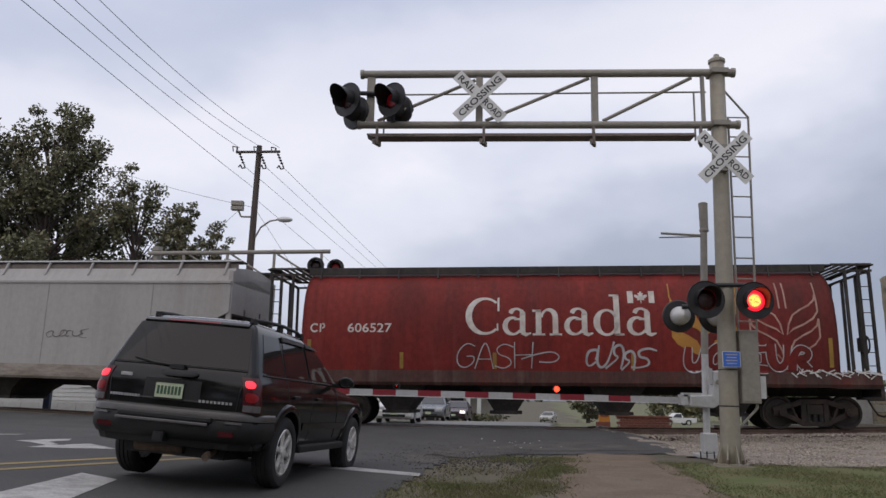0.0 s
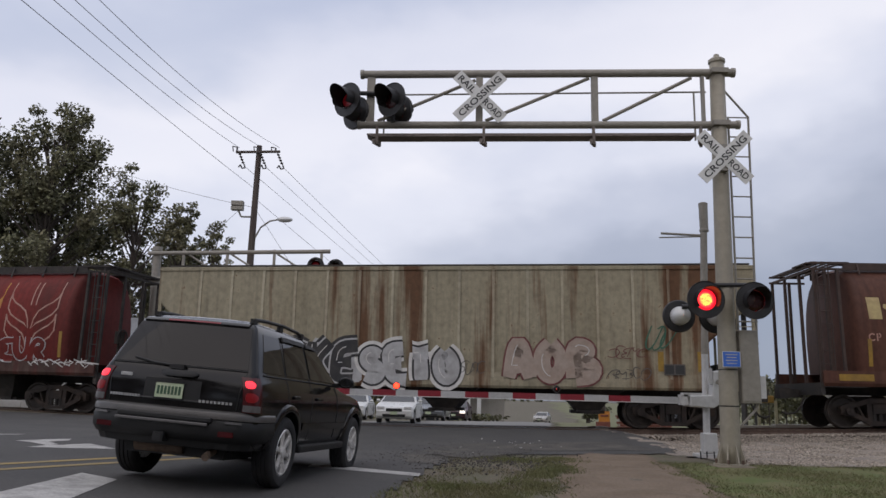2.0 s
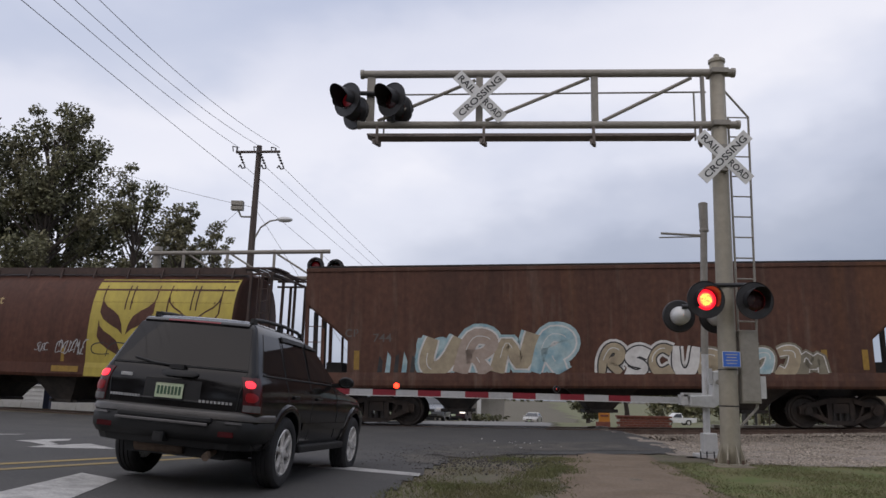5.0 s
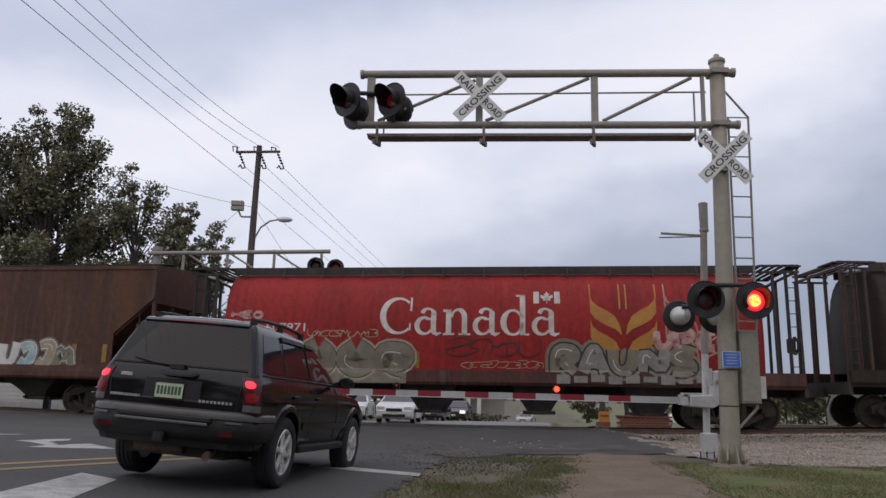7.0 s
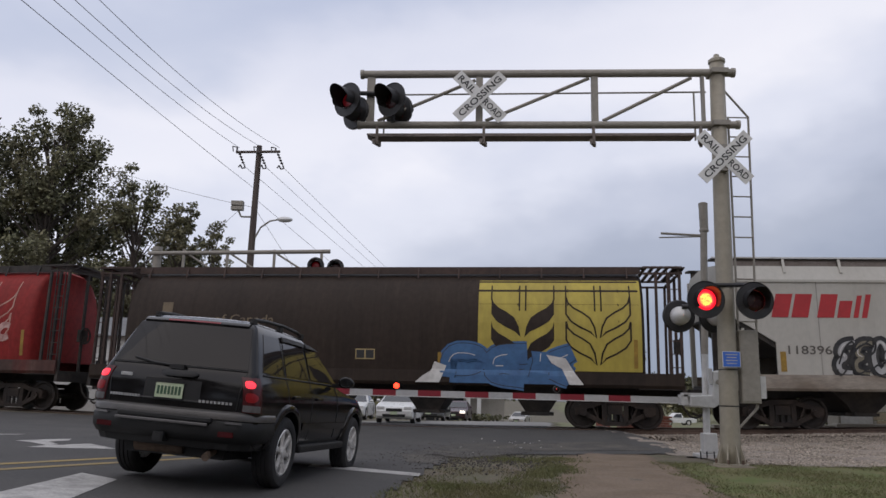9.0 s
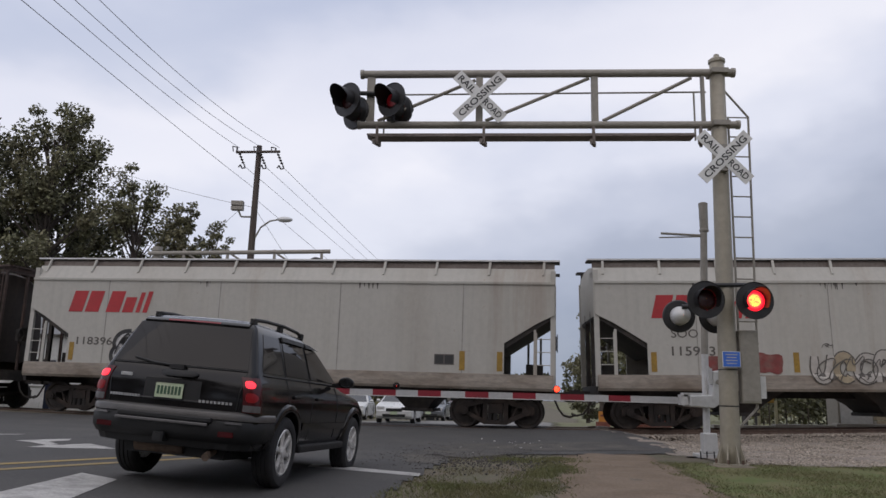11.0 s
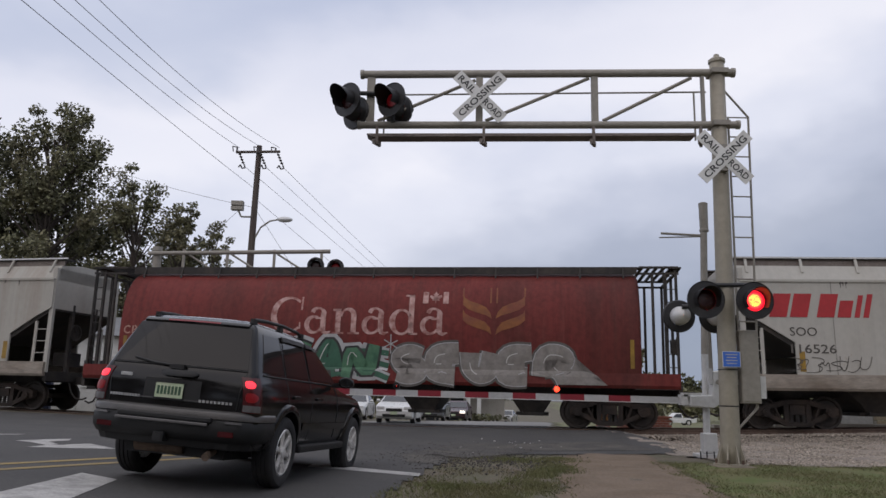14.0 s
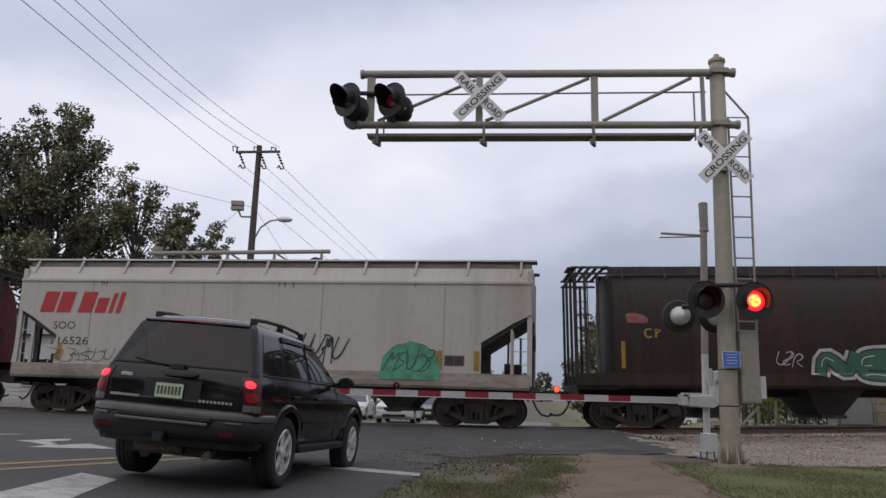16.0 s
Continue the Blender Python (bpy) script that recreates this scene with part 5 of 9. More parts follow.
        def chamber(name, z0, z1, u0, u1, mat, lift, parent, label="", rounded=False):
            g = []
            for z in np.linspace(z0, z1, 7):
                k = math.sqrt(max(0.12, 1 - ((z - (z0 + z1) / 2) / ((z1 - z0) / 2)) ** 2)) if rounded else 1.0
                m0, h = (u0 + u1) / 2, (u1 - u0) / 2 * k
                g.append([corner(z, m0 - h + 2 * h * i / 10, lift) for i in range(11)])
            return skin(name, g, mat, parent, 0.02, label, Vector((-s * 0.6, 0.8, 0)))
        tl = chamber("tail_lamp", 0.80, 1.155, 0.0, 1.0, M["brake_lens"], 0.006, car, "dark red tail lamp cluster")
        chamber("brake_lamp", 1.045, 1.12, 0.36, 0.72, M["brake_on"], 0.013, tl, "lit brake lamp", True)
        chamber("tail_light", 0.905, 1.0, 0.3, 0.8, M["tail_on"], 0.012, tl, "faintly lit tail light", True)
        chamber("reversing_lamp", 0.81, 0.875, 0.05, 0.9, M["clear_lamp"], 0.012, tl, "grey reversing lamp")
        bm = B()
        pipe(bm, [(s * 0.55, -0.56, 1.735), (s * 0.56, -0.48, 1.785), (s * 0.565, -0.2, 1.805), (s * 0.565, 0.4, 1.815), (s * 0.56, 0.9, 1.795), (s * 0.55, 1.1, 1.755), (s * 0.54, 1.15, 1.72)], 0.021, 8)
        for y in (-0.5, 0.3, 1.05):
            box(bm, (s * 0.56, y, 1.765), (0.045, 0.1, 0.06))
        part("roof_rail", bm, M["trim"], car)
        part("bumper_reflector", skin_box(suv_tail(s * 0.66, 0.575, 0.105), (0.16, 0.014, 0.05)), M["brake_lens"], car, "red reflector")
    # rear bumper in two tones: shelf greyed for reflected light, black stepped face below
    plan = [(-0.93, -0.42), (-0.935, -0.68), (-0.92, -0.84), (-0.86, -0.95), (-0.74, -1.03), (-0.5, -1.075), (-0.25, -1.09), (0, -1.095), (0.25, -1.09), (0.5, -1.075), (0.74, -1.03), (0.86, -0.95), (0.92, -0.84), (0.935, -0.68), (0.93, -0.42)]

    def bumper(prof):
        rings = []
        for x, y in plan:
            q = Vector((x * 0.9, y + 0.62)).normalized() if abs(x) > 0.7 else Vector((x * 0.1, -1)).normalized()
            rings.append([(x - q.x * o, y - q.y * o, z) for o, z in prof])
        return loft(B(), rings)
    up = part("bumper", bumper([(0.13, 0.795), (0.06, 0.80), (0.015, 0.785), (0.0, 0.765), (0.0, 0.715), (0.1, 0.70)]), M["suv_sheen_grey"], car, "dull upper bumper, greyed for the light on it", smooth=True)
    up.data.set_sharp_from_angle(angle=radians(50))
    lowb = part("bumper_face", bumper([(0.09, 0.71), (0.012, 0.705), (0.0, 0.66), (0.005, 0.56), (0.05, 0.49), (0.14, 0.475)]), M["trim"], car, "black textured bumper face", smooth=True)
    lowb.data.set_sharp_from_angle(angle=radians(50))
    bevel(part("bumper_step", box(B(), (0, -1.06, 0.7), (1.02, 0.10, 0.05)), M["trim"], car), 0.012)
    bevel(part("bumper_strip", box(B(), (-0.02, -1.108, 0.655), (1.0, 0.03, 0.03)), M["clear_lamp"], car, "scuffed grey strip along the step"), 0.008)
    for s in (-1, 1):
        part("bumper_slot", box(B(), (s * 0.72, -1.035, 0.69), (0.17, 0.02, 0.022), rz=s * 16), M["clear_lamp"], car)
    part("lower_valance", bumper([(0.16, 0.5), (0.07, 0.495), (0.1, 0.42), (0.2, 0.41)]), M["trim"], car)
    part("tow_hitch", box(box(box(B(), (-0.02, -1.02, 0.5), (0.11, 0.2, 0.09)), (-0.02, -1.12, 0.5), (0.08, 0.012, 0.06)), (-0.02, -0.85, 0.44), (0.9, 0.07, 0.07)), M["trim"], car)
    part("silencer", rod(B(), (-0.45, -0.7, 0.40), (0.1, -0.7, 0.40), 0.1, 14), M["rusty_pipe"], car)
    part("exhaust_pipe", rod(rod(B(), (0.40, -0.45, 0.40), (0.44, -0.85, 0.37), 0.036, 12), (0.44, -0.85, 0.37), (0.46, -1.0, 0.335), 0.04, 12), M["rusty_pipe"], car)
    # tailgate
    part("tailgate_line", pipe(B(), [suv_tail(0.745, 1.19, 0.002), suv_tail(0.715, 1.0, 0.002), suv_tail(0.70, 0.8, 0.002)], 0.006, 5), M["trim"], car)
    part("tailgate_line", pipe(B(), [suv_tail(-0.745, 1.19, 0.002), suv_tail(-0.715, 1.0, 0.002), suv_tail(-0.70, 0.8, 0.002)], 0.006, 5), M["trim"], car)
    skin("plate_recess", tailgate_patch(-0.31, 0.31, 0.855, 1.07, 0.002, 6, 2), M["trim"], car, away=Vector((0, 1, 0)))
    pl = bevel(part("number_plate", skin_box(suv_tail(-0.02, 0.955, 0.014), (0.305, 0.01, 0.152)), M["plate"], car, "pale green-topped number plate"), 0.004)
    pc = suv_tail(-0.02, 0.955, 0.02)
    for k in range(7):
        part("plate_bar", skin_box(pc + Vector((-0.117 + 0.039 * k, -0.001, 0.0)), (0.024, 0.004, 0.085)), M["plate_ink"], pl)
    part("plate_frame", box(box(B(), tuple(pc + Vector((0, 0.002, 0.08))), (0.325, 0.012, 0.012)), tuple(pc + Vector((0, 0.002, -0.082))), (0.325, 0.012, 0.012)), M["trim"], pl)
    hd = B()
    loft(hd, [[suv_tail(0.06 + 0.2 * u, 1.135, 0.0), suv_tail(0.06 + 0.2 * u, 1.135 - 0.035 * k, 0.045 * k), suv_tail(0.06 + 0.2 * u, 1.135 + 0.035 * k, 0.045 * k)] for u, k in ((-1, 0.4), (-0.8, 1), (0, 1.1), (0.8, 1), (1, 0.4))])
    bevel(part("tailgate_handle", hd, M["trim"], car, smooth=True), 0.006)
    skin("tailgate_strip", tailgate_patch(-0.36, 0.30, 0.866, 0.876, 0.012, 6, 1), M["clear_lamp"], car, label="thin bright strip under the plate", away=Vector((0, 1, 0)))
    skin("tailgate_pull", tailgate_patch(-0.12, 0.10, 0.80, 0.83, 0.012, 4, 1), M["suv_paint"], car, away=Vector((0, 1, 0)))
    wpm = pipe(box(B(), tuple(suv_tail(0.02, 1.2, 0.03)), (0.16, 0.05, 0.045)), [suv_tail(0.0, 1.21, 0.035), suv_tail(-0.25, 1.225, 0.025), suv_tail(-0.5, 1.265, 0.015)], 0.011, 6)
    part("rear_wiper", wpm, M["trim"], car)
    for x0, w, z, n in ((-0.70, 0.36, 0.875, 11), (0.30, 0.36, 0.875, 9)):
        for k in range(n):
            part("badge_bar", skin_box(suv_tail(x0 + (k + 0.5) * w / n, z, 0.005), (w / n * 0.68, 0.006, 0.026)), M["badge"], car)
    bevel(part("badge", skin_box(suv_tail(-0.54, 1.085, 0.006), (0.13, 0.01, 0.036)), M["badge"], car), 0.004)
    return car


def skin_box(c, size):
    return box(B(), tuple(c), size)


def suv_wheel(car, s, x, y, r, w):
    """Tyre with shoulders and tread grooves; six-spoke alloy rim."""
    turn = Matrix.Translation((s * x, y, r)) @ Matrix.Rotation(radians(90) * s, 4, "Y")
    rim = 0.66
    bm = B()
    prof = [(r * rim, w * 0.40), (r * (rim + 0.03), w * 0.47), (r * 0.8, w * 0.52), (r * 0.92, w * 0.48), (r * 0.975, w * 0.40), (r, w * 0.33)]
    for k in (0.2, 0.0, -0.2):
        prof += [(r, w * (k + 0.03)), (r * 0.978, w * (k + 0.02)), (r * 0.978, w * (k - 0.02)), (r, w * (k - 0.03))]
    prof += [(r, -w * 0.33), (r * 0.975, -w * 0.4), (r * 0.92, -w * 0.48), (r * 0.8, -w * 0.52), (r * rim, -w * 0.4)]
    lathe(bm, prof, turn, 36, ring=True)
    t = part("wheel", bm, M["tyre"], car, "black rubber tyre", smooth=True)
    t.data.set_sharp_from_angle(angle=radians(30))
    bm = B()
    lathe(bm, [(r * rim, w * 0.42), (r * rim * 0.95, w * 0.46), (r * rim * 0.9, w * 0.44), (r * rim * 0.87, w * 0.25), (r * rim * 0.86, -0.06), (0.03, -0.06)], turn, 36, caps=False)
    for k in range(6):
        m = turn @ Matrix.Rotation(k * math.pi / 3 + 0.3, 4, "Z")
        rings = []
        for q, h, d in ((0.12, 0.26, 0.36), (0.4, 0.2, 0.43), (0.75, 0.22, 0.45), (0.93, 0.34, 0.43)):
            a, hh, z = r * rim * q, r * rim * h / 2, w * d
            rings.append([m @ Vector(p) for p in ((a, -hh, z - 0.03), (a, -hh * 0.8, z), (a, 0, z + 0.006), (a, hh * 0.8, z), (a, hh, z - 0.03))])
        loft(bm, rings)
    lathe(bm, [(r * 0.15, w * 0.3), (r * 0.15, w * 0.46), (r * 0.11, w * 0.49), (0.004, w * 0.49)], turn, 16)
    rm = part("rim", bm, M["rim"], t, "six-spoke alloy rim", smooth=True)
    rm.data.set_sharp_from_angle(angle=radians(30))
    # black disc set in for the shade between the spokes
    bm = B()
    lathe(bm, [(r * rim * 0.86, 0.01), (r * rim * 0.86, 0.03), (0.05, 0.03)], turn, 24)
    part("spoke_gap_shade", bm, M["trim"], t, "black disc added for the shade behind the spokes")


M["tail_on"] = glow("lit_tail_light", (0.4, 0.006, 0.012), 0.04)
M["clear_lamp"] = material("smoked_lamp_plastic", (0.12, 0.115, 0.115), 0.2, 0, 0.15, 30, 0)
M["badge"] = material("dull_badge", (0.5, 0.5, 0.5), 0.35, 0.6, 0.1, 10, 0)
M["brake_lens"] = material("red_lamp_plastic", (0.06, 0.005, 0.007), 0.2, 0, 0.1, 20, 0)
# weak red emission in place of a dull red reflection
M["brake_reflection"] = glow("high_brake_strip_reflection", (0.35, 0.03, 0.04), 0.06)
M["plate"] = material("number_plate", (0.42, 0.5, 0.33), 0.5, 0, 0.08, 30, 0, (0.55, 0.56, 0.42), 0.6, 9)
M["plate_ink"] = material("plate_ink", (0.04, 0.09, 0.05), 0.6, 0, 0.1, 9, 0)
M["rusty_pipe"] = material("rusty_exhaust", (0.17, 0.12, 0.085), 0.7, 0.3, 0.3, 14, 0.2, (0.08, 0.06, 0.05), 0.7, 4)
M["mirror_face"] = material("mirror_glass", (0.6, 0.62, 0.65), 0.05, 1.0, 0.02, 5, 0)
suv()


def sedan(m, paint, label, lit=False, plate=True):
    """A four-door saloon that faces +y in its own space."""
    car = thing("sedan", m, label, "car", "cars waiting beyond the crossing")
    prof = [(-0.95, 0.3), (-1.02, 0.45), (-1.0, 0.72), (-0.9, 0.88), (-0.3, 0.94), (1.9, 0.95), (2.9, 0.84), (3.45, 0.72), (3.6, 0.55), (3.58, 0.3), (3.3, 0.22)]
    car_lower(car, prof, (2.75, 0.0), 0.88, paint, 0.37, 0.06, front=2.9)
    part("underbody", box(B(), (0, 1.3, 0.4), (1.4, 4.2, 0.3)), M["trim"], car)
    R = []
    for z, inset, yr, yf in ((0.9, 0.02, -0.35, 2.2), (0.95, 0.03, -0.25, 2.1), (1.32, 0.2, 0.25, 1.35), (1.42, 0.3, 0.5, 1.05)):
        w = 0.87 - inset
        R.append([(-w + 0.08, yr, z), (w - 0.08, yr, z), (w, yr + 0.1, z), (w, yf - 0.1, z), (w - 0.08, yf, z), (-w + 0.08, yf, z), (-w, yf - 0.1, z), (-w, yr + 0.1, z)])
    part("cabin", loft(B(), R), paint, car)
    lo, hi = R[1], R[2]
    pane(car, [lo[5], lo[4], hi[4], hi[5]][::-1], M["clear"], "windscreen")
    pane(car, [lo[0], lo[1], hi[1], hi[0]], M["clear"], "rear_window")
    for a, b in ((2, 3), (6, 7)):
        mid = (lerp3(lo[a], lo[b], 0.5), lerp3(hi[a], hi[b], 0.5))
        pane(car, [lerp3(lo[a], lo[b], 0.06), lerp3(lo[a], lo[b], 0.47), lerp3(hi[a], hi[b], 0.47), lerp3(hi[a], hi[b], 0.08)], M["clear"], "side_window")
        pane(car, [lerp3(lo[a], lo[b], 0.52), lerp3(lo[a], lo[b], 0.95), lerp3(hi[a], hi[b], 0.92), lerp3(hi[a], hi[b], 0.52)], M["clear"], "side_window")
    for s in (-1, 1):
        bevel(part("headlamp", box(B(), (s * 0.6, 3.48, 0.68), (0.34, 0.16, 0.15)), M["headlamp"] if lit else M["silver"], car, "headlamp"), 0.03)
        bevel(part("tail_lamp", box(B(), (s * 0.62, -0.97, 0.76), (0.36, 0.06, 0.14)), M["brake_lens"], car), 0.02)
        part("mirror", ball(B(), (s * 0.97, 1.75, 1.0), 0.1, 1, 0.6, 0.7), paint, car, smooth=True)
        for y in (0.0, 2.75):
            wheel(car, s * 0.76, y, 0.32, 0.2)
    part("grille", box(B(), (0, 3.585, 0.6), (0.7, 0.03, 0.14)), M["trim"], car)
    part("bumper_intake", box(B(), (0, 3.6, 0.36), (1.0, 0.03, 0.12)), M["trim"], car)
    if plate:
        part("number_plate", box(B(), (0, 3.62, 0.47), (0.3, 0.01, 0.13)), M["plate"], car)
    return car


M["car_white"] = material("white_car_paint", (0.62, 0.62, 0.6), 0.3, 0, 0.05, 5, 0, (0.55, 0.55, 0.53), 0.5, 1)
M["car_silver"] = material("silver_car_paint", (0.17, 0.18, 0.19), 0.3, 0.5, 0.05, 5, 0)
M["car_dark"] = material("dark_red_car_paint", (0.06, 0.03, 0.035), 0.3, 0.2, 0.05, 5, 0)
M["car_gold"] = material("champagne_car_paint", (0.42, 0.4, 0.36), 0.3, 0.4, 0.05, 5, 0)


def facing(x, y, turn):
    return pose(x, y, land1(x, y) + 0.012, 0, 0, turn)


sedan(facing(-1.75, 37.8, 176), M["car_white"], "white saloon car waiting behind the train")
sedan(facing(-0.25, 46.5, 174), M["car_silver"], "silver saloon car waiting in line")
sedan(facing(1.45, 56.5, 172), M["car_dark"], "dark red saloon car with headlamps lit", True)
sedan(facing(-4.6, 44.0, 178), M["car_white"], "white saloon car in the outer lane")


def lane(d):
    return -1.9 + HEADING * (d - 35.5) + 0.0012 * (d - 35.5) ** 2


driving = sedan(facing(lane(107), 107, 165), M["car_gold"], "pale saloon car driving slowly up to the queue")


def pickup():
    x, y = 33.2, 105.0
    car = thing("pickup_truck", facing(x, y, 95), "white pickup truck parked on the grass", "car")
    prof = [(-1.1, 0.4), (-1.15, 0.95), (1.2, 0.97), (2.5, 1.0), (3.3, 0.92), (3.42, 0.4), (3.2, 0.35)]
    car_lower(car, prof, (2.6, 0.0), 0.9, M["car_white"], 0.42, 0.05, front=2.9)
    R = []
    for z, i, a, b in ((0.95, 0.02, 0.7, 2.4), (1.02, 0.03, 0.75, 2.3), (1.5, 0.18, 0.85, 1.75), (1.6, 0.28, 1.0, 1.55)):
        w = 0.9 - i
        R.append([(-w, a, z), (w, a, z), (w, b, z), (-w, b, z)])
    part("cab", loft(B(), R), M["car_white"], car)
    for k in ((1, 2), (3, 0)):
        pane(car, [lerp3(R[1][k[0]], R[1][k[1]], 0.1), lerp3(R[1][k[0]], R[1][k[1]], 0.9), lerp3(R[2][k[0]], R[2][k[1]], 0.9), lerp3(R[2][k[0]], R[2][k[1]], 0.1)], M["clear"], "side_window")
    for s in (-1, 1):
        for yy in (0.0, 2.6):
            wheel(car, s * 0.78, yy, 0.36, 0.22)
    return car


pickup()

# ------------------------------------------------------------------ poles and wires


def sag(bm, a, b, drop, r, n=14):
    """A hanging wire as one tube."""
    a, b = Vector(a), Vector(b)
    pts = [a.lerp(b, i / n) - Vector((0, 0, 4 * drop * (i / n) * (1 - i / n))) for i in range(n + 1)]
    side = (b - a).cross(Vector((0, 0, 1))).normalized()
    up = side.cross(b - a).normalized()
    return loft(bm, [[p + side * r * math.cos(k * math.pi / 2.5) + up * r * math.sin(k * math.pi / 2.5) for k in range(5)] for p in pts])


PX, PY = -10.32, 40.0
upole = thing("utility_pole", pose(PX, PY, -0.12), "dark wooden utility pole with crossarm and street lamp", "utility pole")
top = Vector((-10.18, PY, 14.4))
wp("pole", rod(B(), (PX, PY, -0.2), top, 0.24, 12, 0.15), M["wood_pole"], upole)
wp("crossarm", bar(B(), (-11.4, PY - 0.15, 13.97), (-9.0, PY - 0.15, 14.05), 0.13, 0.11), M["wood_pole"], upole)
for x in (-11.25, -10.1, -9.15):
    bm = B()
    for k in range(4):
        ball(bm, (x + 0.07 * k + 0.08, PY - 0.2, 13.85 - 0.16 * k), 0.09, 1, 1, 0.6, 8, 6)
    rod(bm, (x, PY - 0.2, 14.0), (x + 0.36, PY - 0.2, 13.25), 0.03, 6)
    pipe(bm, [(x + 0.36, PY - 0.2, 13.25), (x + 0.42, PY - 0.2, 13.08), (x + 0.25, PY - 0.2, 13.05), (x + 0.16, PY - 0.2, 13.25), (x + 0.05, PY - 0.2, 13.1)], 0.04, 6)
    wp("insulator_string", bm, M["porcelain"], upole)
    bm = B()
    rod(bm, (x - 0.1, PY - 0.15, 14.0), (x - 0.1, PY - 0.15, 14.25), 0.05, 8)
    pipe(bm, [(x - 0.1, PY - 0.15, 14.25), (x - 0.35, PY - 0.15, 14.3), (x - 0.3, PY - 0.15, 14.0)], 0.03, 5)
    wp("pin_insulator", bm, M["porcelain"], upole)
bm = B()
box(bm, (-11.05, PY - 0.3, 11.05), (0.62, 0.35, 0.24))
box(bm, (-11.05, PY - 0.3, 10.78), (0.62, 0.35, 0.2))
rod(bm, (-11.0, PY - 0.3, 10.7), (-10.85, PY - 0.2, 10.35), 0.05, 6)
rod(bm, (-10.85, PY - 0.2, 10.35), (-10.2, PY, 10.4), 0.05, 6)
wp("floodlight", bm, M["galv"], upole, "grey box floodlight")
bm = B()
pipe(bm, [(-10.1, PY, 9.2), (-9.75, PY - 0.3, 9.75), (-9.2, PY - 0.6, 10.05), (-8.7, PY - 0.8, 10.1)], 0.045, 8)
wp("lamp_arm", bm, M["galv"], upole)
wp("lamp_head", ball(B(), (-8.35, PY - 0.9, 10.08), 0.2, 2.1, 1, 0.75, 14, 8), M["silver"], upole, "cobra-head street lamp", smooth=True)

FARP = (-0.4, 110.0)
W = [("power_line", (-10.37, PY, 12.04), (-12.8, 2.0, 11.4), 0.2), ("power_line", (-11.27, PY, 14.27), (-12.0, 2.0, 12.0), 0.8),
     ("power_line", (-10.22, PY, 14.42), (-11.6, 2.0, 12.5), 1.2), ("power_line", (-9.07, PY, 14.32), (-12.2, 2.0, 14.25), 1.6)]
W += [("power_line", (-10.89, PY, 13.2), (FARP[0] - 0.9, FARP[1], 11.7), 0.1), ("power_line", (-9.75, PY, 13.2), (FARP[0], FARP[1], 11.8), 0.1), ("power_line", (-8.8, PY, 13.2), (FARP[0] + 0.9, FARP[1], 11.7), 0.1),
      ("power_line", (-10.2, PY, 11.4), (FARP[0], FARP[1], 8.5), 0.3), ("guy_wire", (-10.2, PY, 10.9), (-3.2, 52.0, -0.5), 0.0),
      ("service_line", (-10.4, PY, 10.95), (-34.0, 51.0, 20.4), 0.7), ("service_line", (-10.9, PY, 10.9), (-15.3, 44.0, 9.0), 0.15)]
for nm, a, b, d in W:
    tagged(part(nm, sag(B(), a, b, d, 0.011 if nm != "power_line" else 0.012), M["wire"]), "thin dark overhead wire", "wire", "overhead wires")


def far_pole(x, y, h):
    z = land1(x, y)
    o = thing("utility_pole", pose(x, y, z), "distant wooden utility pole with crossarm", "utility pole")
    wp("pole", rod(B(), (x, y, z - 0.1), (x, y, z + h), 0.17, 8, 0.11), M["wood_pole"], o)
    wp("crossarm", bar(B(), (x - 1.1, y, z + h - 0.5), (x + 1.1, y, z + h - 0.5), 0.12, 0.12), M["wood_pole"], o)


far_pole(*FARP, 12.3)
far_pole(-1.9, 78.0, 8.8)
far_pole(-1.2, 140.0, 11.0)

# ------------------------------------------------------------------ far cantilever, seen from behind
fc = thing("far_cantilever", pose(-10.2, 27.2, 0), "pale grey cantilever signal for the opposite direction", "crossing signal")
wp("pole", rod(B(), (-10.2, 27.2, -0.1), (-10.35, 27.2, 6.05), 0.15, 14), M["galv"], fc)
wp("cap", rod(B(), (-10.35, 27.2, 6.05), (-10.35, 27.2, 6.2), 0.17, 14), M["galv"], fc)
wp("top_chord", rod(B(), (-10.6, 27.05, 5.93), (-4.0, 26.6, 6.06), 0.075, 10), M["galv"], fc)
wp("bottom_chord", rod(B(), (-10.6, 27.05, 5.0), (-4.0, 26.6, 5.1), 0.075, 10), M["galv"], fc)
for x in (-9.3, -7.7, -6.0, -4.3):
    y = 27.05 + (x + 10.6) * -0.068
    wp("truss_upright", bar(B(), (x, y, 5.0), (x, y, 6.1), 0.09, 0.07), M["galv"], fc)
for x in (-9.2, -7.6, -5.9):
    y = 27.05 + (x + 10.6) * -0.068
    wp("truss_diagonal", rod(B(), (x, y, 5.95), (x + 1.4, y - 0.1, 5.1), 0.035, 8), M["galv"], fc)
lamp_head(fc, (-4.45, 26.4, 5.5), 0, "L", r=0.3, dim=True)
lamp_head(fc, (-3.75, 26.4, 5.45), 0, "R", r=0.3, dim=True)

# ------------------------------------------------------------------ trees


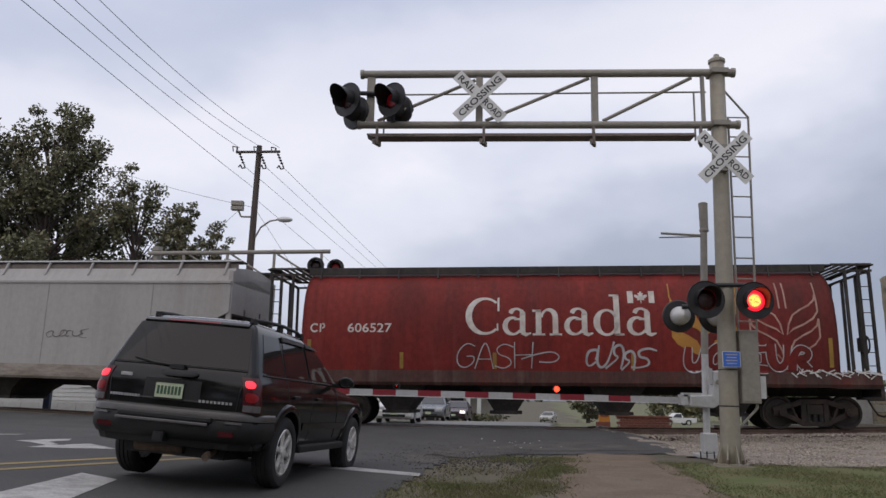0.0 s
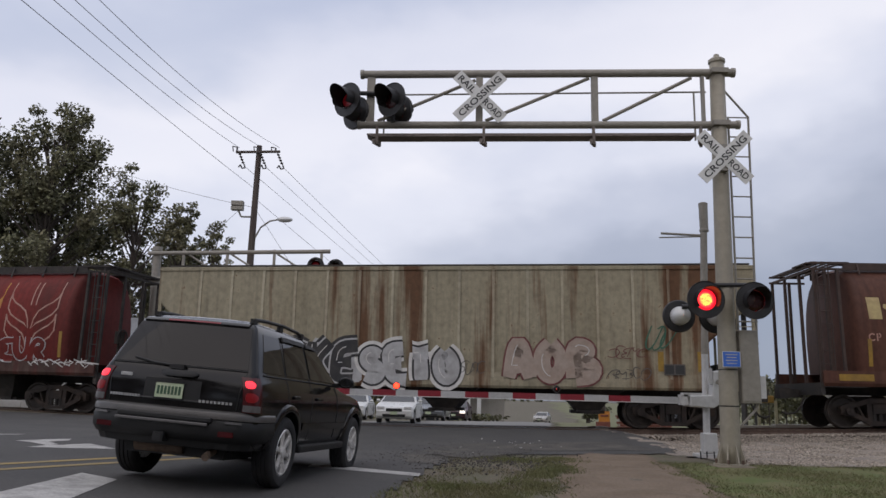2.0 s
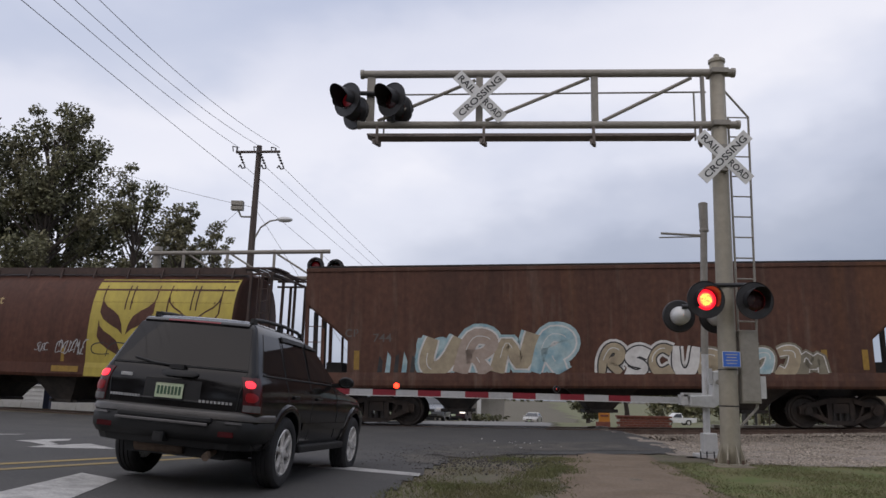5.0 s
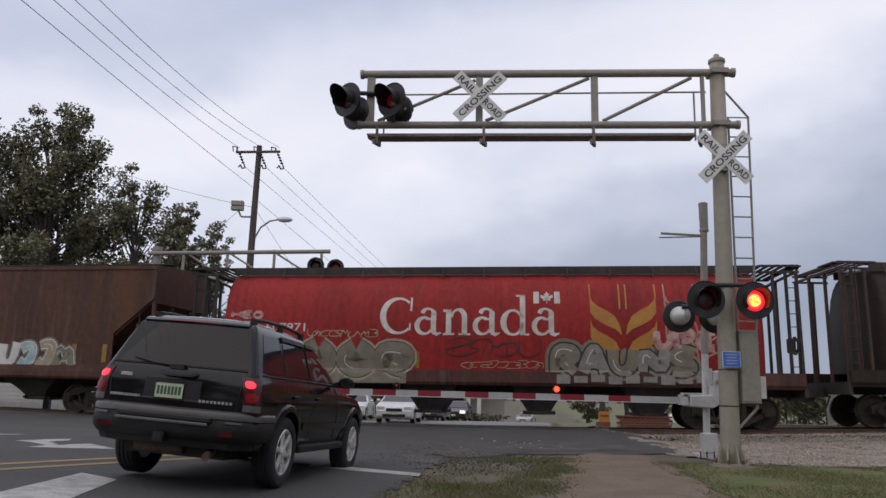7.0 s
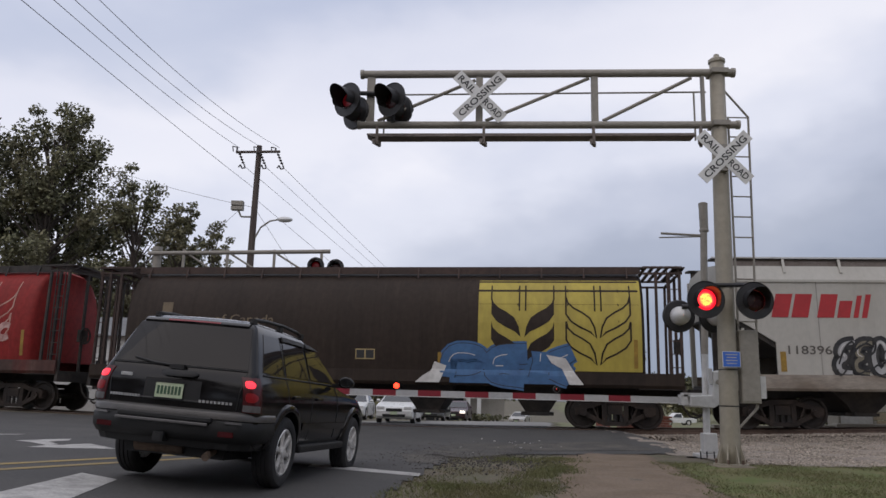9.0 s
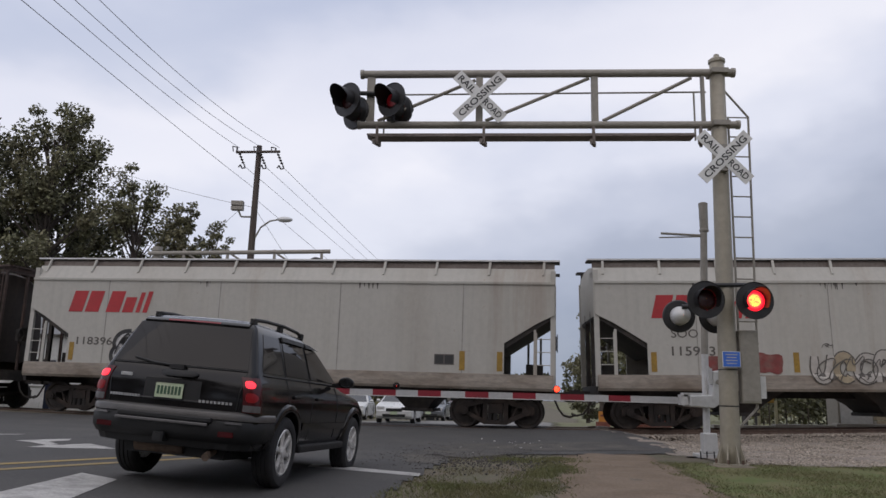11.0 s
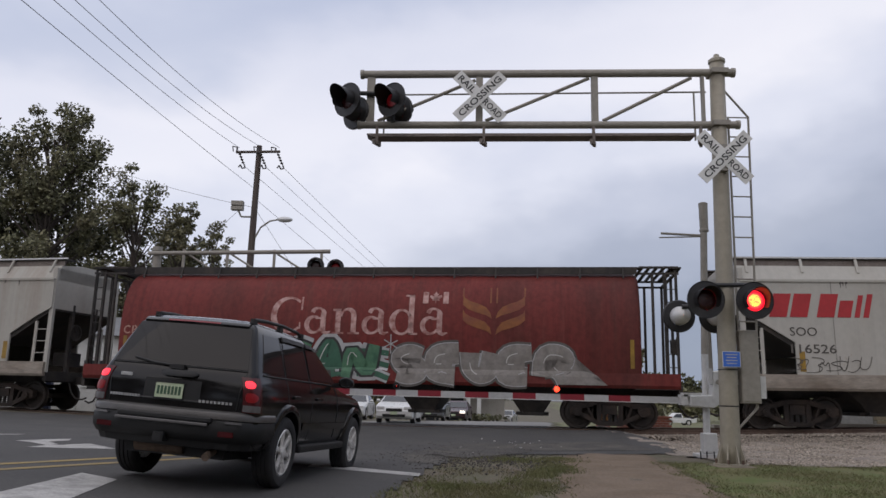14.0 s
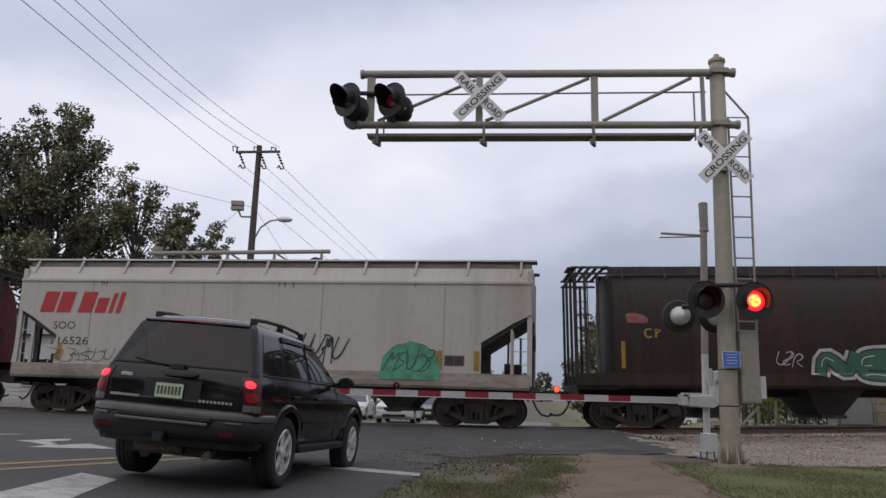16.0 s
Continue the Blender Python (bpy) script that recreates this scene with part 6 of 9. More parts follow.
def tree(x, y, h, spread, n, seed, mat, label, trunk=0.28, low=0.25, leaf=0.3, clumps=60, name="tree"):
    rnd = random.Random(seed)
    z0 = land1(x, y) - 0.1
    t = thing(name, pose(x, y, z0), label, "tree")
    bm = B()
    pts = [Vector((0, 0, 0))]
    for k in range(1, 6):
        pts.append(Vector((rnd.uniform(-0.25, 0.25) * k * 0.3, rnd.uniform(-0.2, 0.2) * k * 0.3, h * 0.85 * k / 5)))
    for k in range(5):
        rod(bm, pts[k], pts[k + 1], trunk * (1 - 0.17 * k), 8, trunk * (1 - 0.17 * (k + 1)))
    tips = []
    for k in range(clumps):
        f = rnd.uniform(low, 1.0)
        base = pts[0].lerp(pts[-1], min(0.95, f * 0.85))
        a = rnd.uniform(0, 2 * math.pi)
        reach = spread * (1 - abs(f - 0.55) * 1.15) * rnd.uniform(0.35, 1.05)
        tip = Vector((math.cos(a) * reach, math.sin(a) * reach, h * min(1.0, f * (0.9 + 0.12 * rnd.random()))))
        mid = base.lerp(tip, 0.5) + Vector((0, 0, rnd.uniform(-0.2, 0.3)))
        rod(bm, base, mid, trunk * 0.22, 5, trunk * 0.13)
        rod(bm, mid, tip, trunk * 0.13, 5, trunk * 0.05)
        tips.append((tip, spread * rnd.uniform(0.12, 0.24)))
        tips.append((mid.lerp(tip, 0.5), spread * rnd.uniform(0.1, 0.18)))
    part("trunk", bm, M["bark"], t, "dark trunk with limbs")
    co, fa = [], []
    for i in range(n):
        c, r = tips[rnd.randrange(len(tips))]
        d = Vector((rnd.gauss(0, 1), rnd.gauss(0, 1), rnd.gauss(0, 0.8)))
        d = d.normalized() * r * rnd.random() ** 0.4
        p = c + d
        if p.z < 0.6:
            continue
        u = Vector((rnd.gauss(0, 1), rnd.gauss(0, 1), rnd.gauss(0, 1))).normalized()
        v = u.cross(Vector((rnd.gauss(0, 1), rnd.gauss(0, 1), rnd.gauss(0, 1)))).normalized()
        s = leaf * rnd.uniform(0.5, 1.1)
        k = len(co)
        co += [p - u * s * 0.6, p + v * s * 0.3, p + u * s * 0.6, p - v * s * 0.3]
        fa.append((k, k + 1, k + 2, k + 3))
    me = bpy.data.meshes.new("crown")
    me.from_pydata([tuple(c) for c in co], [], fa)
    me.materials.append(mat)
    c = new("crown", me)
    c.parent = t
    c["label"] = "uneven crown of small dark leaves"
    return t


tree(-24.35, 46.0, 19.7, 4.0, 25000, 3, M["leaf"], "tall dark-leaved tree behind the track", 0.4, 0.2, 0.26, 95)
tree(-29.6, 47.0, 18.0, 5.0, 24000, 4, M["leaf_dark"], "broad dark tree beside a taller one", 0.4, 0.12, 0.28, 95)
tree(-19.5, 47.0, 15.7, 3.1, 14000, 35, M["leaf"], "slender leafy tree behind the wagons", 0.25, 0.3, 0.24, 75)
tree(-15.7, 45.0, 13.1, 2.1, 7500, 6, M["leaf"], "small bushy tree behind the wagons", 0.25, 0.15, 0.24, 55)
tree(-13.6, 45.5, 11.9, 1.7, 4500, 16, M["leaf"], "small thin tree behind the wagons", 0.2, 0.15, 0.22, 45)
tree(-26.5, 52.0, 15.0, 5.8, 24000, 7, M["leaf_dark"], "low dense tree among the trunks", 0.3, 0.1, 0.34, 60)
tree(-19.5, 52.0, 11.0, 4.6, 9000, 17, M["leaf_dark"], "low dense tree among the trunks", 0.3, 0.1, 0.34, 60)
tree(10.1, 48.0, 6.8, 2.5, 6500, 8, M["leaf"], "round green tree beyond the road", 0.22, 0.4, 0.26, 60)
tree(13.0, 54.0, 5.6, 2.4, 4500, 9, M["leaf"], "small tree beyond the road", 0.2, 0.4, 0.28, 45)
tree(12.2, 64.0, 4.6, 2.0, 3500, 10, M["leaf_dark"], "small tree beyond the road", 0.2, 0.1, 0.28, 45)


def hedge(x0, x1, y, h, n, seed, mat, label, name="hedge"):
    """A ragged bank of bushes: stems and loose leaves."""
    rnd = random.Random(seed)
    o = thing(name, pose((x0 + x1) / 2, y, land1((x0 + x1) / 2, y)), label, "hedge")
    bm = B()
    co, fa = [], []
    heads = [(rnd.uniform(x0, x1), rnd.uniform(-1.5, 1.5), h * rnd.uniform(0.5, 1.0)) for _ in range(int((x1 - x0) / 1.1) + 3)]
    for hx, hy, hh in heads:
        rod(bm, (hx - (x0 + x1) / 2, hy, -0.3), (hx - (x0 + x1) / 2, hy, hh * 0.8), 0.06, 5)
    part("stem_cluster", bm, M["bark"], o)["kind"] = "stuff"
    for i in range(n):
        hx, hy, hh = heads[rnd.randrange(len(heads))]
        p = Vector((hx - (x0 + x1) / 2 + rnd.gauss(0, 0.9), hy + rnd.gauss(0, 0.7), hh * (1 - abs(rnd.gauss(0, 0.42)))))
        if p.z < -0.2:
            continue
        u = Vector((rnd.gauss(0, 1), rnd.gauss(0, 1), rnd.gauss(0, 1))).normalized()
        v = u.cross(Vector((rnd.gauss(0, 1), rnd.gauss(0, 1), rnd.gauss(0, 1)))).normalized()
        s = 0.34 * rnd.uniform(0.5, 1.1) * (y / 50)
        k = len(co)
        co += [tuple(p - u * s * 0.6), tuple(p + v * s * 0.35), tuple(p + u * s * 0.6), tuple(p - v * s * 0.35)]
        fa.append((k, k + 1, k + 2, k + 3))
    me = bpy.data.meshes.new("foliage")
    me.from_pydata(co, [], fa)
    me.materials.append(mat)
    c = new("foliage", me)
    c.parent = o
    return o


hedge(21.5, 60, 62, 4.2, 7600, 21, M["leaf_dark"], "ragged bank of dark green bushes")
hedge(34, 68, 125, 6.2, 8000, 22, M["leaf"], "ragged line of distant bushes")
hedge(60, 120, 80, 7.0, 6000, 23, M["leaf_dark"], "far dark tree line")
hedge(-9, -3.0, 95, 5.0, 2500, 24, M["leaf"], "distant trees past the road")
hedge(3.0, 3.6, 62, 0.6, 250, 25, M["leaf_dark"], "low dark roadside shrubs by the house")
hedge(-60, -22, 70, 8.0, 8000, 26, M["leaf_dark"], "far dark tree line")
hedge(-120, 200, 420, 17.0, 9000, 27, M["leaf_dark"], "hazy distant wooded ridge", "wooded_ridge")

# ------------------------------------------------------------------ buildings and roadside things
M["siding"] = material("white_siding", (0.6, 0.6, 0.58), 0.7, 0, 0.08, 6, 0.05, (0.5, 0.5, 0.48), 0.5, 0.8)
M["shingle"] = material("grey_roof", (0.2, 0.205, 0.21), 0.85, 0, 0.2, 8, 0.2)
M["brick"] = material("red_brick", (0.2, 0.07, 0.05), 0.85, 0, 0.3, 9, 0.2, (0.13, 0.05, 0.04), 0.6, 2)
M["concrete"] = material("pale_concrete", (0.36, 0.34, 0.3), 0.85, 0, 0.15, 8, 0.15, (0.27, 0.25, 0.22), 0.5, 1)
M["block_tan"] = material("tan_block", (0.33, 0.28, 0.2), 0.85, 0, 0.2, 8, 0.15, (0.24, 0.2, 0.15), 0.5, 1)
M["sign_red"] = material("sign_red", (0.45, 0.03, 0.03), 0.5, 0, 0.1, 8, 0)
M["orange"] = material("orange_paint", (0.5, 0.2, 0.03), 0.6, 0, 0.15, 8, 0)
M["dark_blue"] = material("navy_paint", (0.015, 0.02, 0.05), 0.5, 0, 0.1, 8, 0)


def white_building():
    x0, x1, y0, y1, h = -25.5, -15.2, 38.5, 46.0, 3.75
    o = thing("white_building", pose((x0 + x1) / 2, y0, 0), "low white clapboard building with dark windows", "building")
    bm = B()
    box(bm, ((x0 + x1) / 2, (y0 + y1) / 2, h / 2 - 0.1), (x1 - x0, y1 - y0, h + 0.2))
    wp("wall", bm, M["siding"], o)
    for k in range(18):
        wp("clapboard", box(B(), ((x0 + x1) / 2, y0 - 0.012, 0.15 + 0.2 * k), (x1 - x0 + 0.02, 0.03, 0.012)), M["siding"], o)
    bm = B()
    prism(bm, [(y0 - 0.4, h), (y1 + 0.4, h), ((y0 + y1) / 2, h + 1.3)], "x", x0 - 0.3, x1 + 0.3)
    wp("roof", bm, M["shingle"], o)
    for x in (-23.5, -20.2, -17.2):
        w = wp("window", box(B(), (x, y0 - 0.02, 1.9), (1.1, 0.06, 1.3)), M["clear"], o)
        wp("window_frame", box(box(box(B(), (x, y0 - 0.06, 1.9), (0.05, 0.05, 1.3)), (x, y0 - 0.06, 2.56), (1.2, 0.05, 0.08)), (x, y0 - 0.06, 1.24), (1.2, 0.06, 0.08)), M["siding"], o)
    p = thing("dark_post", pose(-15.6, 31.0, land1(-15.6, 31)), "dark blue steel post beside the white building", "post")
    wp("shaft", box(B(), (-15.6, 31, 1.0), (0.24, 0.2, 2.4)), M["dark_blue"], p)
    k = thing("low_wall", pose(-18, 34, land1(-18, 34)), "low white block wall behind the track", "wall")
    for i in range(16):
        wp("block", box(B(), (-24.2 + i * 0.8, 34, 0.2), (0.78, 0.2, 0.62)), M["siding"], k)


white_building()


def gable_shed():
    o = thing("gabled_shed", pose(-16.8, 60, 0), "small white gabled shop with grey roof", "building")
    bm = B()
    prism(bm, [(-18.8, -0.2), (-15.2, -0.2), (-15.2, 3.0), (-17.0, 5.4), (-18.8, 3.0)], "y", 58, 66)
    wp("wall", bm, M["siding"], o)
    for a, b in (((-19.2, 2.7), (-17.0, 5.6)), ((-14.8, 2.7), (-17.0, 5.6))):
        bm = B()
        prism(bm, [a, b, (b[0], b[1] + 0.18), (a[0], a[1] + 0.18)], "y", 57.6, 66.4)
        wp("roof", bm, M["shingle"], o)
    wp("door", box(B(), (-17.0, 57.97, 1.0), (1.0, 0.06, 2.1)), M["clear"], o)


gable_shed()
ss = thing("shop_sign", pose(-4.4, 57.0, land1(-4, 57)), "white shop sign with red letters on a post", "sign")
wp("post", rod(B(), (-4.0, 57.0, -0.6), (-4.0, 57.0, 3.1), 0.08, 8), M["galv"], ss)
pnl = wp("panel", box(B(), (-4.0, 56.9, 3.7), (1.75, 0.14, 0.95)), M["sign_white"], ss)
wp("lower_panel", box(B(), (-4.0, 56.9, 2.6), (1.3, 0.14, 1.0)), M["sign_white"], ss)
words("lettering", "QUICK STOP", 1.6, 0.45, M["sign_red"], ss, ss.matrix_world.inverted() @ pose(-4.8, 56.82, 3.6), fat=0.02)
for k in range(3):
    wp("text_bar", box(B(), (-4.0, 56.82, 2.9 - 0.28 * k), (0.9, 0.01, 0.1)), M["sign_red"], ss)
ps = thing("price_sign", pose(-0.25, 48.0, land1(-0.25, 48)), "small white roadside sign with dark bars", "sign")
wp("post", rod(B(), (-0.25, 48.0, -0.6), (-0.25, 48.0, 1.6), 0.05, 8), M["galv"], ps)
wp("panel", box(B(), (-0.25, 47.95, 1.85), (1.0, 0.08, 0.42)), M["sign_white"], ps)
for k in range(4):
    wp("text_bar", box(B(), (-0.55 + 0.2 * k, 47.9, 1.85), (0.1, 0.01, 0.26)), M["sign_black"], ps)


def porch():
    o = thing("pillared_house", pose(3.0, 66, land1(3, 66)), "pale house with white porch pillars and dark doorways", "building")
    bm = B()
    box(bm, (1.6, 71.0, 0.3), (8.0, 8.0, 4.4))
    wp("wall", bm, M["concrete"], o)
    bm = B()
    prism(bm, [(-2.8, 2.5), (6.0, 2.5), (1.6, 3.3)], "y", 64.5, 75.5)
    wp("roof", bm, M["shingle"], o)
    for x in (-1.6, 0.4, 2.4, 3.3):
        wp("pillar", box(B(), (x, 65.2, 0.3), (0.34, 0.34, 4.4)), M["siding"], o)
    for x in (-0.6, 1.5):
        wp("doorway", box(B(), (x, 66.95, 0.3), (1.1, 0.12, 2.6)), M["clear"], o)
    return o


porch()
bw = thing("brick_planter", pose(8.9, 34.0, land1(8.9, 34)), "low red brick wall by the road", "wall")
for r in range(5):
    for k in range(9):
        wp("brick", box(B(), (7.85 + 0.25 * k + (0.12 if r % 2 else 0), 34, -0.05 + 0.105 * r), (0.235, 0.22, 0.09)), M["brick"], bw)
wp("mortar_core", box(B(), (8.9, 34, 0.14), (2.25, 0.18, 0.5)), M["concrete"], bw)
wp("coping", box(B(), (8.9, 34, 0.44), (2.4, 0.3, 0.07)), M["brick"], bw)
ob_ = thing("orange_sign", pose(7.5, 35.5, land1(7.5, 35.5)), "small orange sign board on a short brick stand", "sign")
wp("board", box(B(), (7.5, 35.5, 0.36), (0.5, 0.05, 0.5)), M["orange"], ob_)
wp("stand", box(B(), (7.45, 35.55, 0.0), (0.6, 0.3, 0.3)), M["brick"], ob_)
wp("text_bar", box(B(), (7.5, 35.46, 0.42), (0.36, 0.01, 0.08)), M["brick"], ob_)
sb = thing("signal_cabinet", pose(14.6, 27.6, land1(14.6, 27.6)), "grey metal signal cabinet beyond the rails", "cabinet")
bevel(wp("body", box(B(), (14.55, 27.6, 1.05), (1.25, 0.8, 1.5)), M["galv"], sb), 0.02)
wp("door", box(B(), (14.55, 27.18, 1.05), (1.1, 0.03, 1.35)), M["silver"], sb)
wp("cap", box(B(), (14.55, 27.6, 1.83), (1.35, 0.9, 0.07)), M["galv"], sb)
wl_ = thing("block_wall", pose(18.5, 29.0, land1(18.5, 29)), "tan concrete block wall beyond the rails", "wall")
for r in range(4):
    for k in range(10):
        wp("block", box(B(), (15.9 + 0.6 * k, 29.0, 0.42 + 0.3 * r), (0.58, 0.25, 0.28)), M["block_tan"] if (r + k) % 3 else M["concrete"], wl_)
ym = thing("yellow_machine", pose(12.0, 30.0, land1(12, 30)), "small yellow track machine beyond the rails", "machine")
bevel(wp("body", box(B(), (12.0, 30.0, 1.5), (0.7, 0.6, 0.3)), M["mark_yellow"], ym), 0.03)
wp("frame", box(box(B(), (11.75, 30.0, 0.8), (0.08, 0.4, 1.3)), (12.25, 30, 0.8), (0.08, 0.4, 1.3)), M["train_black"], ym)
bm = B()
for s in np.arange(8, 60, 2.0):
    p = on_track(s)
    box(bm, (p.x, p.y + 3.2, p.z - 0.12), (1.98, 0.3, 0.22))
tagged(part("kerb", bm, M["concrete"]), "pale concrete kerb beyond the rails", "kerb", kind="structure")

# unseen trees, added to block sky light and darken reflections from behind
for k, hx in enumerate((-45, -32, -20, -8, 4, 15, 27, 40)):
    tree(hx, -24 - 3 * (k % 2), 11.0 + 2 * (k % 3), 7.5, 7000, 60 + k, M["leaf_dark"], "unseen tree added behind the viewer to darken reflections", 0.35, 0.03, 1.0, 60)

# ------------------------------------------------------------------ road markings, verge, ballast


def line_quad(a, b, w):
    d = Vector((b[0] - a[0], b[1] - a[1])).normalized()
    n = Vector((-d.y, d.x)) * w / 2
    return [(a[0] + n.x, a[1] + n.y), (a[0] - n.x, a[1] - n.y), (b[0] - n.x, b[1] - n.y), (b[0] + n.x, b[1] + n.y)]


def swap(q):
    return [q[1], q[2], q[3], q[0]]


for off in (0.0, 0.36):
    on_land("centre_line", [swap(line_quad((-5.6 + off, 7.45 - 0.55 * off), (-3.4 + off, 12.75 - 0.55 * off), 0.13))], 0.011, M["yellow_line"], "worn double yellow centre line", "road marking")
on_land("stop_line", [[(-1.9, 12.0), (-0.24, 10.85), (-0.25, 10.45), (-1.9, 11.5)]], 0.011, M["white_line"], "worn white stop line", "road marking")
on_land("stop_line", [[(-3.95, 8.8), (-3.43, 8.5), (-3.15, 6.4), (-3.85, 6.2)]], 0.011, M["white_line"], "broad worn white bar on the asphalt", "road marking")
on_land("turn_arrow", [[(-6.48, 12.04), (-5.97, 12.07), (-5.88, 12.52), (-6.0, 12.85)], [(-6.48, 12.04), (-5.74, 11.52), (-5.66, 11.76), (-5.97, 12.07)], [(-5.76, 11.04), (-5.45, 11.25), (-5.55, 11.8), (-5.74, 11.52)], [(-5.45, 11.25), (-4.81, 11.79), (-5.44, 12.29), (-5.6, 11.8)], [(-7.8, 13.4), (-7.28, 13.6), (-7.28, 13.81), (-7.8, 13.6)]], 0.011, M["white_line"], "worn white turn arrow", "road marking")
on_land("asphalt_patch", [[(-0.6, 14.6), (0.5, 13.9), (2.0, 15.9), (0.4, 17.4)], [(0.2, 17.2), (2.2, 16.0), (4.6, 16.6), (4.2, 18.2)], [(-0.5, 12.6), (0.0, 12.4), (0.1, 14.4), (-0.7, 14.6)]], 0.012, M["asphalt_patch"], "rough crumbling asphalt patch", "road")


def path_left(y):
    return 1.3 + 0.17 * (y - 8.5) + 0.9 * edge_noise(y, 7.0)


def path_right(y):
    return 3.2 + 0.13 * (y - 8.5) + 0.9 * edge_noise(y, 11.0)


sheet("footpath", axis_steps([(0.2, 5.4, 0.1)]), axis_steps([(3.0, 15.6, 0.12)]), 0.008, M["dirt"], "bare brown earth path across the verge", "path", lambda x, y: path_left(y) < x < path_right(y), rough=0.03)


def scatter_tri(name, count, seed, where, size, mat, label, parent=None, kind="stuff", category="grass", lean=0.5):
    """Thin blades standing on the land."""
    rnd = random.Random(seed)
    co, fa = [], []
    made = 0
    while made < count:
        x, y = where(rnd)
        if x is None:
            continue
        made += 1
        z = land1(x, y) - 0.02
        h = size * rnd.uniform(0.35, 1.2)
        a = rnd.uniform(0, 6.28)
        w = 0.003 + 0.005 * rnd.random()
        dx, dy = math.cos(a) * w, math.sin(a) * w
        lx, ly = rnd.gauss(0, lean) * h, rnd.gauss(0, lean) * h
        k = len(co)
        co += [(x - dx, y - dy, z), (x + dx, y + dy, z), (x + lx * 0.4 + dx * 0.6, y + ly * 0.4 + dy * 0.6, z + h * 0.6), (x + lx, y + ly, z + h)]
        fa += [(k, k + 1, k + 2), (k, k + 2, k + 3)]
    me = bpy.data.meshes.new(name)
    me.from_pydata(co, [], fa)
    me.materials.append(mat)
    return tagged(new(name, me), label, category, kind=kind)


TUFTS = [(-0.1, 8.4, 0.75, 0.9), (0.7, 8.6, 0.5, 0.9), (0.2, 9.4, 0.5, 0.6), (1.15, 9.9, 0.28, 0.9), (1.5, 11.1, 0.28, 0.9), (1.85, 12.3, 0.3, 0.9), (1.3, 13.7, 0.6, 0.5), (2.2, 13.9, 0.35, 0.5)]


def verge_left(rnd):
    cx, cy, rx, ry = TUFTS[rnd.randrange(len(TUFTS))]
    x, y = cx + rx * rnd.gauss(0, 0.55), cy + ry * rnd.gauss(0, 0.55)
    if x < road_right(y) - 0.1 or noise.noise((x * 2.2, y * 1.2, 9.0)) < rnd.uniform(-0.6, 0.35):
        return None, None
    return x, y


def verge_thin(rnd):
    y = 7.2 + 7.6 * rnd.random() ** 1.3
    x = rnd.uniform(road_right(y) - 0.12, path_left(y) + 0.25)
    if noise.noise((x * 1.4, y * 0.9, 4.0)) < rnd.uniform(-0.2, 0.3):
        return None, None
    return x, y


def verge_right(rnd):
    y = 7.4 + 6.6 * rnd.random() ** 1.3
    x = rnd.uniform(path_right(y) - 0.2, 9.5)
    if noise.noise((x * 0.8, y * 0.8, 19.0)) < rnd.uniform(-0.5, 0.2):
        return None, None
    return x, y


scatter_tri("grass", 15000, 1, verge_left, 0.055, M["grass"], "short patchy green grass on the verge")
scatter_tri("dry_grass", 9000, 2, verge_thin, 0.035, M["dry_grass"], "short dry yellow grass on the verge")
scatter_tri("grass", 38000, 3, verge_right, 0.045, M["grass"], "short green grass below the ballast")
scatter_tri("dry_grass", 12000, 4, verge_right, 0.035, M["dry_grass"], "short dry grass below the ballast")
sheet("lawn", axis_steps([(2.8, 16, 0.2)]), axis_steps([(5.0, 14.2, 0.2)]), -0.006, M["lawn"], "green turf beside the path", "ground", lambda x, y: x > path_right(y) + 0.12 and y < 13.9 + 0.35 * noise.noise((x * 0.7, 0, 0)) + 0.05 * (x - 5))
sheet("ballast_bed", axis_steps([(3.6, 40, 0.25)]), axis_steps([(13.0, 28.0, 0.25)]), 0.004, M["ballast_bed"], "bed of pale crushed stone", "ballast",
      lambda x, y: x > 4.7 + max(0, (16.8 - y)) * 0.15 + 0.25 * noise.noise((y * 1.3, 2, 0)) and 13.75 + 0.05 * (x - 5) + 0.3 * noise.noise((x * 0.8, 7, 0)) < y < float(side_y(x)) + 4.6, rough=0.05)


def stones(name, count, seed, where, lo, hi, mat, label, height=land1):
    rnd = random.Random(seed)
    co, fa = [], []
    octa = [(1, 0, 0), (-1, 0, 0), (0, 1, 0), (0, -1, 0), (0, 0, 1), (0, 0, -1)]
    tri = [(0, 2, 4), (2, 1, 4), (1, 3, 4), (3, 0, 4), (2, 0, 5), (1, 2, 5), (3, 1, 5), (0, 3, 5)]
    for _ in range(count):
        x, y = where(rnd)
        z = height(x, y)
        s = rnd.uniform(lo, hi)
        q = Euler((rnd.uniform(0, 6), rnd.uniform(0, 6), rnd.uniform(0, 6))).to_matrix()
        k = len(co)
        for v in octa:
            p = q @ (Vector(v) * s * rnd.uniform(0.6, 1.2))
            co.append((x + p.x, y + p.y, z + p.z * 0.75 + s * 0.3))
        fa += [(k + a, k + b, k + c) for a, b, c in tri]
    me = bpy.data.meshes.new(name)
    me.from_pydata(co, [], fa)
    me.materials.append(mat)
    return tagged(new(name, me), label, "gravel", kind="stuff")


